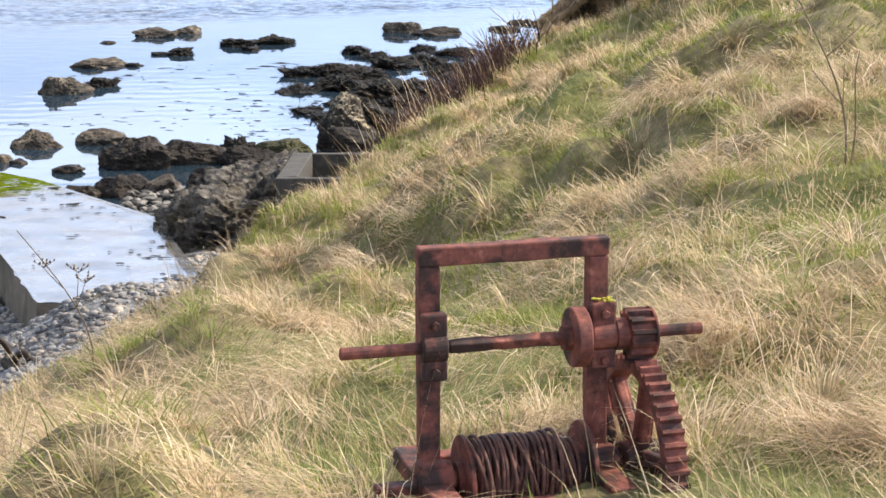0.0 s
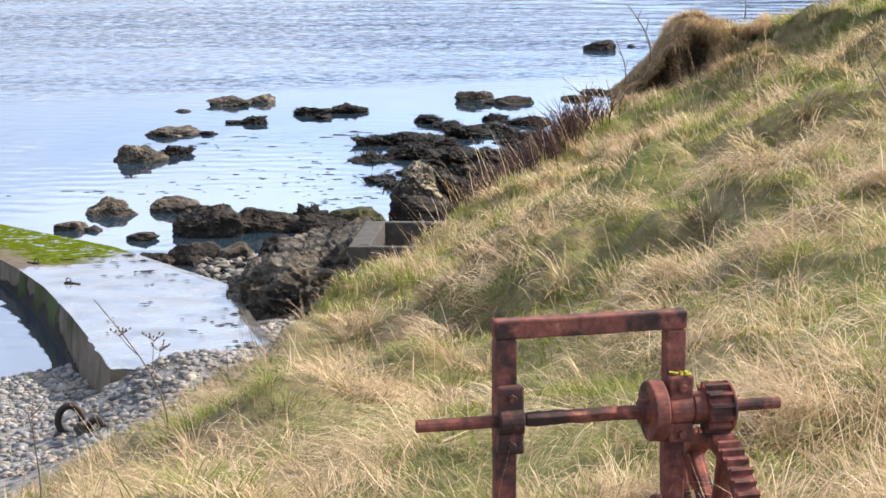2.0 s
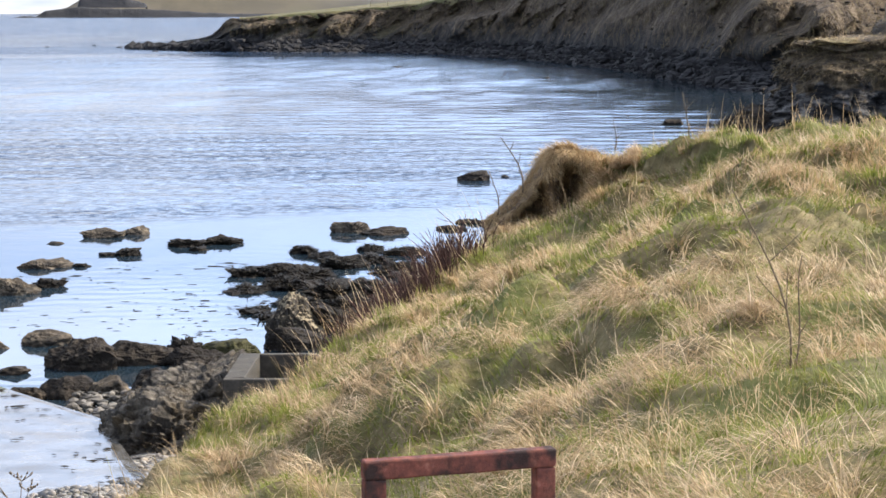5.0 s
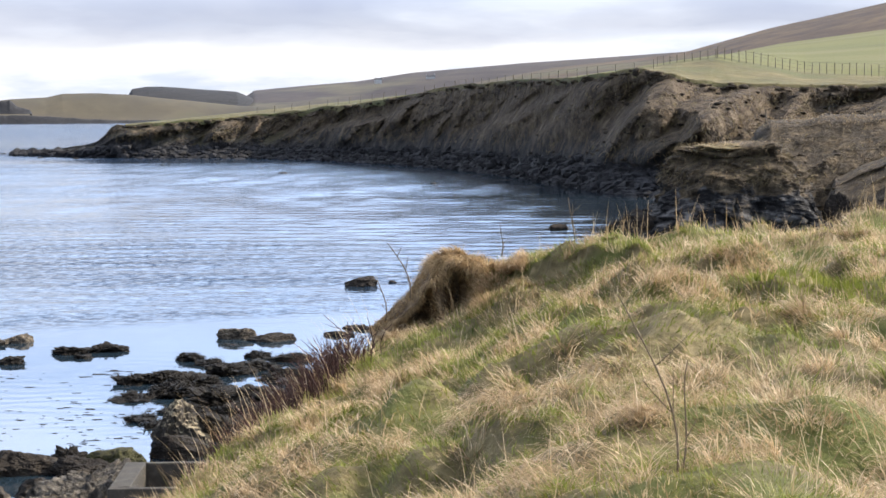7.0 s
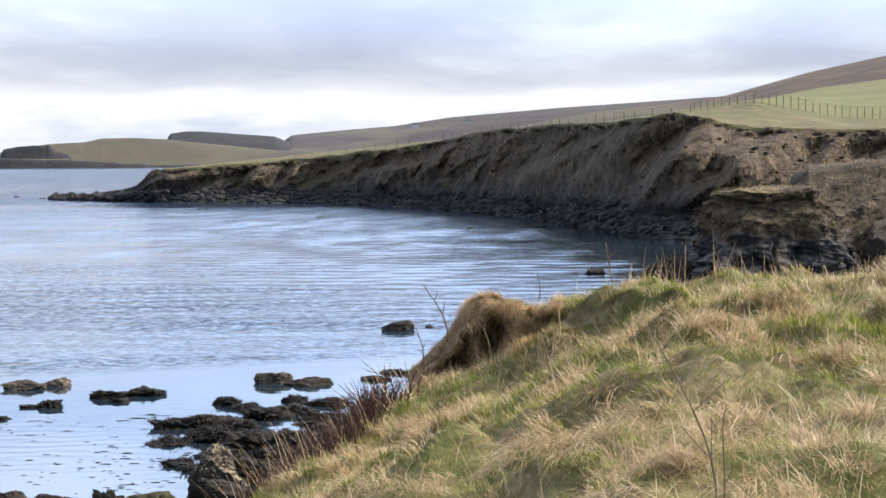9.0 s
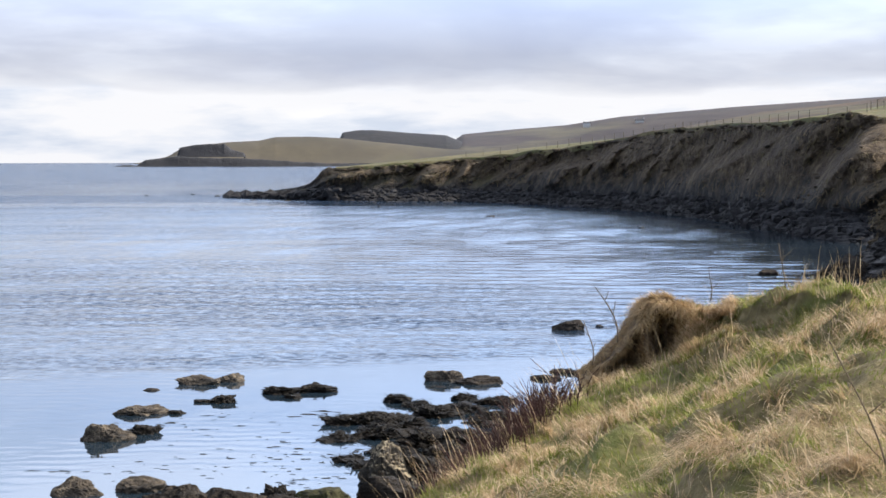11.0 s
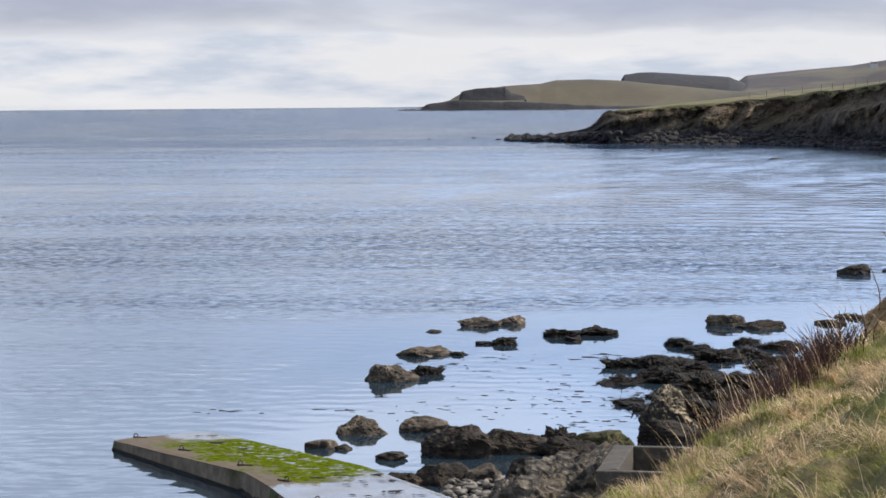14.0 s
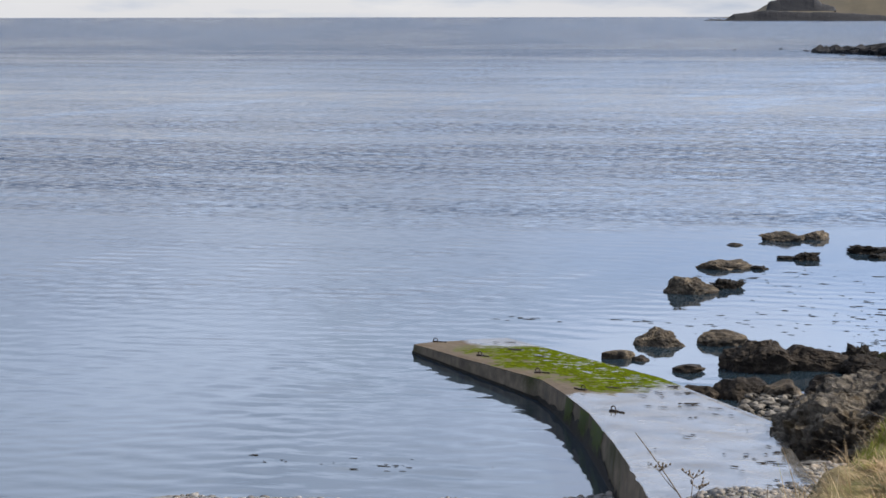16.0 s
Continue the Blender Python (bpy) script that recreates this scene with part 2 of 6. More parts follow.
ROCK = material("shore_rock", [(0.3, (0.03, 0.024, 0.018)), (0.48, (0.10, 0.08, 0.058)), (0.6, (0.19, 0.155, 0.11)), (0.75, (0.36, 0.30, 0.22))], 5.0,
                bump=1.0, bump_scale=16, stain=(0.03, 0.025, 0.02), stain_scale=1.6, stain_at=(0.48, 0.62), per_object=0.35, bump_depth=0.05)
CRAG = material("fissured_crag", [(0.34, (0.016, 0.014, 0.012)), (0.47, (0.070, 0.061, 0.050)), (0.58, (0.16, 0.14, 0.112)), (0.70, (0.34, 0.30, 0.245))], 4.6, stretch=(1, 1, 0.6),
                bump=1.0, bump_scale=13, stain=(0.080, 0.06, 0.035), stain_scale=1.3, stain_at=(0.52, 0.62), bump_depth=0.09)
DARK_ROCK = material("dark_wet_rock", [(0.3, (0.012, 0.009, 0.007)), (0.5, (0.024, 0.019, 0.015)), (0.72, (0.10, 0.08, 0.06))], 6.0,
                     rough=(0.6, 0.9), bump=1.0, bump_scale=18, per_object=0.35, bump_depth=0.05, spec=0.25)
PALE_ROCK = material("lichened_rock", [(0.32, (0.016, 0.013, 0.010)), (0.5, (0.045, 0.037, 0.028)), (0.68, (0.12, 0.10, 0.07))], 7.0, moss=(0.40, 0.335, 0.22), moss_at=(0.47, 0.74),
                     bump=1.0, bump_scale=20, bump_depth=0.05, stain=(0.05, 0.042, 0.035), stain_scale=2.0)
GREEN_ROCK = material("weedy_rock", [(0.3, (0.02, 0.019, 0.009)), (0.5, (0.05, 0.048, 0.018)), (0.7, (0.11, 0.105, 0.04))], 9.0,
                      bump=1.0, bump_scale=26, bump_depth=0.04)
WEED = material("bladderwrack", [(0.3, (0.004, 0.0035, 0.003)), (0.5, (0.014, 0.011, 0.008)), (0.72, (0.05, 0.04, 0.027))], 14.0,
                rough=(0.45, 0.85), bump=1.0, bump_scale=30, per_object=0.3, bump_depth=0.06, spec=0.25)
CONCRETE = material("weathered_concrete", [(0.3, (0.04, 0.036, 0.03)), (0.55, (0.085, 0.077, 0.065)), (0.75, (0.15, 0.138, 0.12))], 6.0,
                    rough=(0.7, 0.95), bump=0.5, bump_scale=45, stain=(0.05, 0.046, 0.04), stain_scale=1.1, stain_at=(0.5, 0.7), bump_depth=0.015)
HEATHER = material("heather_moor", [(0.34, (0.045, 0.030, 0.022)), (0.5, (0.085, 0.058, 0.040)), (0.66, (0.14, 0.10, 0.062))], 0.06,
                   bump=0.3, bump_scale=0.1, bump_depth=1.5, stain=(0.10, 0.09, 0.052), stain_scale=0.008)
FIELD = material("grazed_field", [(0.3, (0.105, 0.115, 0.034)), (0.5, (0.15, 0.155, 0.048)), (0.7, (0.20, 0.19, 0.07))], 0.06,
                 bump=0.5, bump_scale=0.25, bump_depth=0.5, stain=(0.18, 0.17, 0.085), stain_scale=0.03, stretch=(0.3, 1, 1))
BROW = material("cliff_brow_turf", [(0.3, (0.085, 0.075, 0.034)), (0.5, (0.15, 0.13, 0.058)), (0.7, (0.24, 0.20, 0.10))], 0.25,
                bump=0.8, bump_scale=0.9, bump_depth=0.5, stain=(0.12, 0.125, 0.048), stain_scale=0.06, stain_at=(0.46, 0.6))
FAR_GRASS = material("far_pasture", [(0.32, (0.058, 0.050, 0.036)), (0.5, (0.092, 0.079, 0.053)), (0.66, (0.14, 0.116, 0.076))], 0.006,
                     bump=0.2, bump_scale=0.02, bump_depth=4.0, stain=(0.07, 0.075, 0.042), stain_scale=0.003, stretch=(1, 0.4, 1))
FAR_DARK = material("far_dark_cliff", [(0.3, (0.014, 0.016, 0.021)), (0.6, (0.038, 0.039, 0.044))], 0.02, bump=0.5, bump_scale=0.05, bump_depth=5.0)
FAR_MOOR = material("far_moor", [(0.38, (0.046, 0.040, 0.045)), (0.6, (0.082, 0.070, 0.068))], 0.012, bump=0.2, bump_scale=0.02, bump_depth=4.0,
                    stain=(0.115, 0.105, 0.075), stain_scale=0.004)
PEBBLE = material("beach_pebbles", [(0.3, (0.11, 0.11, 0.112)), (0.5, (0.21, 0.21, 0.212)), (0.7, (0.34, 0.33, 0.315))], 3.0,
                  island=0.9, rough=(0.5, 0.85), bump=0.2, bump_scale=40, stain=(0.30, 0.26, 0.22), stain_scale=2.5)
GRAVEL = material("shore_gravel", [(0.3, (0.05, 0.046, 0.04)), (0.5, (0.12, 0.11, 0.095)), (0.7, (0.26, 0.24, 0.21))], 3.0, island=1.4, rough=(0.5, 0.85), bump=0.2, bump_scale=40)
WOOD = material("grey_post_wood", [(0.3, (0.09, 0.08, 0.065)), (0.7, (0.22, 0.19, 0.15))], 3.0, bump=0.4)
WIRE = material("fence_wire", [(0.3, (0.12, 0.12, 0.12)), (0.7, (0.2, 0.2, 0.2))], 3.0, bump=0.0, metal=0.6)
TWIG = material("dead_stem", [(0.3, (0.10, 0.075, 0.05)), (0.7, (0.22, 0.165, 0.11))], 20.0, bump=0.3, bump_depth=0.003)
BRAMBLE = material("bramble_twigs", [(0.3, (0.03, 0.014, 0.012)), (0.55, (0.075, 0.036, 0.03)), (0.75, (0.14, 0.075, 0.06))], 6.0, bump=0.0, island=0.6)


def ground_material():
    """Turf soil on the bank, grey shingle on the beach below it."""
    m = EARTH.copy()
    m.name = "bank_and_shingle"
    t = m.node_tree
    b = t.nodes["Principled BSDF"]
    tc = t.nodes.new("ShaderNodeTexCoord")
    sp = t.nodes.new("ShaderNodeSeparateXYZ")
    t.links.new(tc.outputs["Object"], sp.inputs[0])
    vor = node(t, "ShaderNodeTexVoronoi", Scale=9.0)
    t.links.new(tc.outputs["Object"], vor.inputs["Vector"])
    stones = ramp(t, [(0.0, (0.36, 0.36, 0.36)), (0.5, (0.24, 0.24, 0.24)), (0.9, (0.05, 0.05, 0.05))], vor.outputs["Distance"])
    n = node(t, "ShaderNodeTexNoise", Scale=1.5, Detail=4.0)
    t.links.new(tc.outputs["Object"], n.inputs["Vector"])
    high = math_node(t, "ADD", sp.outputs[2], math_node(t, "MULTIPLY", math_node(t, "SUBTRACT", n.outputs[0], 0.5), 0.8))
    f = node(t, "ShaderNodeMapRange")
    f.inputs[1].default_value, f.inputs[2].default_value = 1.35, 1.6
    t.links.new(high, f.inputs[0])
    old = b.inputs["Base Color"].links[0].from_socket
    t.links.new(mix_colour(t, f.outputs[0], stones, old), b.inputs["Base Color"])
    return m


GROUND = ground_material()


def blade_material(name, green, straw, bias, scale=0.8):
    """Grass: green and straw patches by place, each blade its own shade."""
    m = bpy.data.materials.new(name)
    m.use_nodes = True
    t = m.node_tree
    b = t.nodes["Principled BSDF"]
    tc = t.nodes.new("ShaderNodeTexCoord")
    n = node(t, "ShaderNodeTexNoise", Scale=scale, Detail=5.0, Roughness=0.7)
    t.links.new(tc.outputs["Object"], n.inputs["Vector"])
    geo = t.nodes.new("ShaderNodeNewGeometry")
    rnd = geo.outputs["Random Per Island"]
    f = math_node(t, "ADD", n.outputs[0], math_node(t, "MULTIPLY", math_node(t, "SUBTRACT", rnd, 0.5), 0.14))
    f = ramp(t, [(bias - 0.055, (0, 0, 0)), (bias + 0.055, (1, 1, 1))], f)
    mat_n = node(t, "ShaderNodeTexNoise", Scale=5.0, Detail=3.0)
    t.links.new(tc.outputs["Object"], mat_n.inputs["Vector"])
    shade = math_node(t, "ADD", math_node(t, "MULTIPLY", math_node(t, "FRACT", math_node(t, "MULTIPLY", rnd, 37.0)), 0.6),
                      math_node(t, "MULTIPLY", math_node(t, "SUBTRACT", mat_n.outputs[0], 0.36), 1.7))
    g = ramp(t, [(0.0, green[0]), (1.0, green[1])], shade)
    s = ramp(t, [(0.0, straw[0]), (0.6, straw[1]), (1.0, straw[2])], shade)
    t.links.new(mix_colour(t, f, g, s), b.inputs["Base Color"])
    b.inputs["Roughness"].default_value = 0.62
    b.inputs["Specular IOR Level"].default_value = 0.3
    tr = t.nodes.new("ShaderNodeBsdfTranslucent")
    t.links.new(mix_colour(t, f, g, s), tr.inputs[0])
    ms = t.nodes.new("ShaderNodeMixShader")
    ms.inputs[0].default_value = 0.34
    t.links.new(b.outputs[0], ms.inputs[1])
    t.links.new(tr.outputs[0], ms.inputs[2])
    t.links.new(ms.outputs[0], t.nodes["Material Output"].inputs[0])
    return m


GREENS = ((0.088, 0.122, 0.02), (0.36, 0.39, 0.09))
STRAWS = ((0.24, 0.162, 0.087), (0.59, 0.445, 0.27), (0.92, 0.76, 0.54))
GRASS = blade_material("grass_green", GREENS, STRAWS, 0.60)
STRAW = blade_material("grass_dead", GREENS, STRAWS, 0.34)
# brown dead grass, darkened further to carry the seaward slope's shade
SLOPE = blade_material("grass_brown_shaded_slope", ((0.09, 0.085, 0.032), (0.21, 0.19, 0.08)), ((0.13, 0.09, 0.052), (0.30, 0.22, 0.135), (0.52, 0.40, 0.26)), 0.42)
HANG = blade_material("grass_hanging", GREENS, ((0.28, 0.185, 0.095), (0.54, 0.40, 0.22), (0.78, 0.61, 0.38)), 0.2)


def water_material():
    m = bpy.data.materials.new("sea_water")
    m.use_nodes = True
    t = m.node_tree
    b = t.nodes["Principled BSDF"]
    b.inputs["Base Color"].default_value = (0.020, 0.036, 0.052, 1)
    b.inputs["IOR"].default_value = 1.45
    b.inputs["Roughness"].default_value = 0.05
    tc = t.nodes.new("ShaderNodeTexCoord")

    def noise_at(scale, stretch, detail=3.0, rough=0.5):
        mp = t.nodes.new("ShaderNodeMapping")
        mp.inputs["Scale"].default_value = stretch
        mp.inputs["Rotation"].default_value = (0, 0, radians(6))
        t.links.new(tc.outputs["Object"], mp.inputs[0])
        n = node(t, "ShaderNodeTexNoise", Scale=scale, Detail=detail, Roughness=rough)
        t.links.new(mp.outputs[0], n.inputs["Vector"])
        return n.outputs[0]
    at = t.nodes.new("ShaderNodeAttribute")
    at.attribute_name = "wind"
    ruffle = at.outputs["Fac"]
    # "depth" is a painted darkening of ruffled water, not metres of water
    at2 = t.nodes.new("ShaderNodeAttribute")
    at2.attribute_name = "depth"
    swell = noise_at(0.55, (0.35, 1.0, 1), 2.0)
    chop = noise_at(3.4, (0.75, 1.0, 1), 3.0, 0.55)
    lines = noise_at(3.0, (0.18, 1.0, 1), 3.0, 0.6)      # long low ripples on the calm water
    sp = t.nodes.new("ShaderNodeSeparateXYZ")
    t.links.new(tc.outputs["Object"], sp.inputs[0])
    out_there = node(t, "ShaderNodeMapRange")
    out_there.inputs[1].default_value, out_there.inputs[2].default_value = 90.0, 320.0
    t.links.new(sp.outputs[1], out_there.inputs[0])
    steep = math_node(t, "ADD", 0.010, math_node(t, "MULTIPLY", out_there.outputs[0], 0.022))
    height = math_node(t, "ADD", math_node(t, "MULTIPLY", swell, math_node(t, "ADD", 0.0022, math_node(t, "MULTIPLY", math_node(t, "MINIMUM", ruffle, 0.35), 0.010))),
                       math_node(t, "MULTIPLY", chop, math_node(t, "ADD", math_node(t, "MULTIPLY", ruffle, steep), 0.0010)))
    height = math_node(t, "ADD", height, math_node(t, "MULTIPLY", lines, math_node(t, "ADD", math_node(t, "MULTIPLY", math_node(t, "MINIMUM", ruffle, 0.35), 0.012), 0.0008)))
    t.links.new(math_node(t, "ADD", math_node(t, "MULTIPLY", ruffle, math_node(t, "ADD", 0.05, math_node(t, "MULTIPLY", out_there.outputs[0], 0.11))), 0.02), b.inputs["Roughness"])
    bp = node(t, "ShaderNodeBump", Strength=1.0, Distance=1.0)
    t.links.new(height, bp.inputs["Height"])
    t.links.new(bp.outputs[0], b.inputs["Normal"])
    # ripple noise mixes flat dark blue over the gloss, painting facets that mirror less sky
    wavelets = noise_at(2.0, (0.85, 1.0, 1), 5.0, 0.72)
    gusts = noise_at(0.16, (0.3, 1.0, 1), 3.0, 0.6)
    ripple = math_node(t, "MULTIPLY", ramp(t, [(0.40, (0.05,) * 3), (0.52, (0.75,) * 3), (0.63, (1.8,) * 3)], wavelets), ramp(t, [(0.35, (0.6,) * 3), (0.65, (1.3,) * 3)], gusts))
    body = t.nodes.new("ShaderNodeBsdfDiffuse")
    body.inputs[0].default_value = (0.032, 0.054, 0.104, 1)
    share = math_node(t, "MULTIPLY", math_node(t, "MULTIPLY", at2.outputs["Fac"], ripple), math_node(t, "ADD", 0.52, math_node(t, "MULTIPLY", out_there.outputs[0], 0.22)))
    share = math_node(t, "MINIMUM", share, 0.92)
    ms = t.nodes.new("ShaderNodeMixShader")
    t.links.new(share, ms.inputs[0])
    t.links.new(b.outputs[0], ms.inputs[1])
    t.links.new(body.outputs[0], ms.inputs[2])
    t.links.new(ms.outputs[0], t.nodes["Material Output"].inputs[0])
    return m


WATER = water_material()


def deck_material():
    """Wet concrete of the slip: thin water film, weed stains, a bright green algae sheet towards the sea end."""
    m = material("wet_slip_concrete", [(0.3, (0.10, 0.095, 0.09)), (0.55, (0.17, 0.165, 0.155)), (0.75, (0.24, 0.235, 0.225))], 3.0,
                 rough=(0.04, 0.24), bump=0.22, bump_scale=3.0, stain=(0.07, 0.066, 0.058), stain_scale=1.2, bump_depth=0.012, stretch=(1, 1, 1), spec=0.38)
    t = m.node_tree
    b = t.nodes["Principled BSDF"]
    tc = t.nodes.new("ShaderNodeTexCoord")
    sp = t.nodes.new("ShaderNodeSeparateXYZ")
    t.links.new(tc.outputs["Object"], sp.inputs[0])
    n = node(t, "ShaderNodeTexNoise", Scale=0.9, Detail=6.0, Roughness=0.62)
    t.links.new(tc.outputs["Object"], n.inputs["Vector"])
    nb = math_node(t, "MULTIPLY", math_node(t, "SUBTRACT", n.outputs[0], 0.5), 3.0)
    # v: metres from the quay edge (object y), u: metres towards the sea (object x)
    n2 = node(t, "ShaderNodeTexNoise", Scale=5.0, Detail=5.0, Roughness=0.65)
    t.links.new(tc.outputs["Object"], n2.inputs["Vector"])
    nb = math_node(t, "ADD", nb, math_node(t, "MULTIPLY", math_node(t, "SUBTRACT", n2.outputs[0], 0.5), 1.6))
    across = math_node(t, "ADD", sp.outputs[1], nb)
    along = math_node(t, "ADD", sp.outputs[0], nb)
    f = math_node(t, "MULTIPLY", ramp(t, [(0.0, (0, 0, 0)), (0.2, (1, 1, 1))], math_node(t, "MULTIPLY", math_node(t, "SUBTRACT", across, 0.5), 0.5)),
                  ramp(t, [(0.0, (0, 0, 0)), (0.1, (1, 1, 1)), (0.84, (1, 1, 1)), (0.92, (0, 0, 0))], math_node(t, "MULTIPLY", math_node(t, "SUBTRACT", along, -0.4), 0.13)))
    old = b.inputs["Base Color"].links[0].from_socket
    dry = math_node(t, "MULTIPLY", ramp(t, [(0.0, (1, 1, 1)), (0.62, (1, 1, 1)), (0.80, (0, 0, 0))], math_node(t, "MULTIPLY", math_node(t, "ADD", sp.outputs[1], math_node(t, "MULTIPLY", nb, 0.35)), 0.5)),
                    ramp(t, [(0.0, (0, 0, 0)), (0.2, (1, 1, 1))], math_node(t, "MULTIPLY", math_node(t, "ADD", along, 0.6), 0.5)))
    old = mix_colour(t, dry, old, mix_colour(t, n2.outputs[0], (0.075, 0.055, 0.038), (0.20, 0.165, 0.125)))
    fine = node(t, "ShaderNodeTexNoise", Scale=9.0, Detail=7.0, Roughness=0.7)
    t.links.new(tc.outputs["Object"], fine.inputs["Vector"])
    f = math_node(t, "MULTIPLY", f, ramp(t, [(0.36, (0, 0, 0)), (0.46, (1, 1, 1))], n2.outputs[0]))
    alg = ramp(t, [(0.30, (0.045, 0.038, 0.016)), (0.42, (0.055, 0.068, 0.008)), (0.54, (0.09, 0.125, 0.006)), (0.7, (0.16, 0.20, 0.016))], fine.outputs[0])
    t.links.new(mix_colour(t, f, old, alg), b.inputs["Base Color"])
    oldr = b.inputs["Roughness"].links[0].from_socket
    t.links.new(math_node(t, "ADD", oldr, math_node(t, "MULTIPLY", math_node(t, "MAXIMUM", f, math_node(t, "MULTIPLY", dry, 0.7)), 0.75)), b.inputs["Roughness"])
    t.links.new(math_node(t, "SUBTRACT", 0.40, math_node(t, "MULTIPLY", math_node(t, "MAXIMUM", f, math_node(t, "MULTIPLY", dry, 0.8)), 0.45)), b.inputs["Specular IOR Level"])
    return m


DECK = deck_material()
QUAY = material("quay_side", [(0.3, (0.09, 0.07, 0.05)), (0.5, (0.18, 0.145, 0.105)), (0.7, (0.28, 0.235, 0.18))], 4.0, rough=(0.6, 0.9), bump=0.6, bump_scale=20,
                stain=(0.06, 0.062, 0.022), stain_scale=0.8, stain_at=(0.52, 0.64), stretch=(1, 1, 0.8), bump_depth=0.03)

ALGAE = material("green_weed", [(0.3, (0.03, 0.04, 0.008)), (0.55, (0.075, 0.11, 0.01)), (0.75, (0.15, 0.19, 0.02))], 12.0, rough=(0.5, 0.8), bump=0.4)

# ------------------------------------------------------------------ mesh helpers


def fast_mesh(name, verts, loops, counts, mat, smooth=False):
    me = bpy.data.meshes.new(name)
    verts, loops, counts = np.asarray(verts, np.float32), np.asarray(loops, np.int32), np.asarray(counts, np.int32)
    me.vertices.add(len(verts))
    me.vertices.foreach_set("co", verts.ravel())
    me.loops.add(len(loops))
    me.loops.foreach_set("vertex_index", loops)
    me.polygons.add(len(counts))
    starts = np.zeros(len(counts), np.int32)
    starts[1:] = np.cumsum(counts)[:-1]
    me.polygons.foreach_set("loop_start", starts)
    me.polygons.foreach_set("use_smooth", np.full(len(counts), smooth))
    me.update(calc_edges=True)
    me.materials.append(mat)
    return me


def thing(name, label, category, group="", kind="", place=None):
    e = new(name)
    if place is not None:
        e.matrix_world = place
    return tagged(e, label, category, group, kind)


def part(name, bm, mat, parent, label="", smooth=False):
    me = bpy.data.meshes.new(name)
    bmesh.ops.recalc_face_normals(bm, faces=bm.faces)
    for f in bm.faces:
        f.smooth = smooth
    bm.to_mesh(me)
    bm.free()
    me.materials.append(mat)
    ob = new(name, me)
    if parent is not None:
        ob.parent = parent
    return tagged(ob, label)


def box(bm, c, s, bevel=0.0, turn=None):
    geom = bmesh.ops.create_cube(bm, size=1.0)
    vs = geom["verts"]
    m = Matrix.Translation(c) @ (turn or Matrix.Identity(4)) @ Matrix.Diagonal((*s, 1))
    bmesh.ops.transform(bm, matrix=m, verts=vs)
    if bevel:
        es = list({e for v in vs for e in v.link_edges})
        bmesh.ops.bevel(bm, geom=es, offset=bevel, segments=2, affect="EDGES", profile=0.5)
    return bm


def cyl(bm, a, b, r, seg=24, r2=None, bevel=0.0):
    a, b = Vector(a), Vector(b)
    d = b - a
    q = d.to_track_quat("Z", "Y").to_matrix().to_4x4()
    g = bmesh.ops.create_cone(bm, cap_ends=True, segments=seg, radius1=r, radius2=r if r2 is None else r2, depth=d.length)
    bmesh.ops.transform(bm, matrix=Matrix.Translation((a + b) / 2) @ q, verts=g["verts"])
    if bevel:
        rim = [e for e in {e for v in g["verts"] for e in v.link_edges} if any(len(f.verts) > 4 for f in e.link_faces)]
        bmesh.ops.bevel(bm, geom=rim, offset=bevel, segments=2, affect="EDGES", profile=0.5)
    return bm


def ring_mesh(bm, r_in, r_out, x0, x1, seg=64, centre=(0, 0)):
    """A flat ring about the x axis between x0 and x1."""
    rows = []
    for k in range(seg):
        a = 2 * math.pi * k / seg
        c, s = math.cos(a), math.sin(a)
        rows.append([bm.verts.new((x, centre[0] + r * c, centre[1] + r * s)) for x, r in ((x0, r_in), (x0, r_out), (x1, r_out), (x1, r_in))])
    for k in range(seg):
        p, q = rows[k], rows[(k + 1) % seg]
        for j in range(4):
            bm.faces.new((p[j], p[(j + 1) % 4], q[(j + 1) % 4], q[j]))
    return bm


def tube(points, radii, sides=6):
    """Verts, loops and counts of a tube along points."""
    P = [Vector(p) for p in points]
    V, L, C = [], [], []
    for i, p in enumerate(P):
        d = (P[min(i + 1, len(P) - 1)] - P[max(i - 1, 0)])
        d = d.normalized() if d.length > 1e-9 else Vector((0, 0, 1))
        a = d.orthogonal().normalized() if i == 0 else (a - d * a.dot(d)).normalized()
        b = d.cross(a)
        for k in range(sides):
            w = 2 * math.pi * k / sides
            V.append(p + (a * math.cos(w) + b * math.sin(w)) * radii[i])
    for i in range(len(P) - 1):
        for k in range(sides):
            L += [i * sides + k, i * sides + (k + 1) % sides, (i + 1) * sides + (k + 1) % sides, (i + 1) * sides + k]
            C.append(4)
    L += list(range(sides))[::-1] + [(len(P) - 1) * sides + k for k in range(sides)]
    C += [sides, sides]
    return V, L, C


def joined(pieces):
    V, L, C = [], [], []
    for v, l, c in pieces:
        n = len(V)
        V += [tuple(p) for p in v]
        L += [i + n for i in l]
        C += c
    return V, L, C


# smooth lattice noise for whole arrays
_table = np.random.RandomState(7).rand(257 * 257)


def lattice(x, y, seed=0):
    xi, yi = np.floor(x).astype(int), np.floor(y).astype(int)
    fx, fy = x - xi, y - yi
    fx, fy = fx * fx * (3 - 2 * fx), fy * fy * (3 - 2 * fy)

    def at(i, j):
        return _table[((i + seed * 31) * 157 + (j + seed * 17) * 263 + ((i * j) % 97) * 11) % 66049]
    return (at(xi, yi) * (1 - fx) + at(xi + 1, yi) * fx) * (1 - fy) + (at(xi, yi + 1) * (1 - fx) + at(xi + 1, yi + 1) * fx) * fy


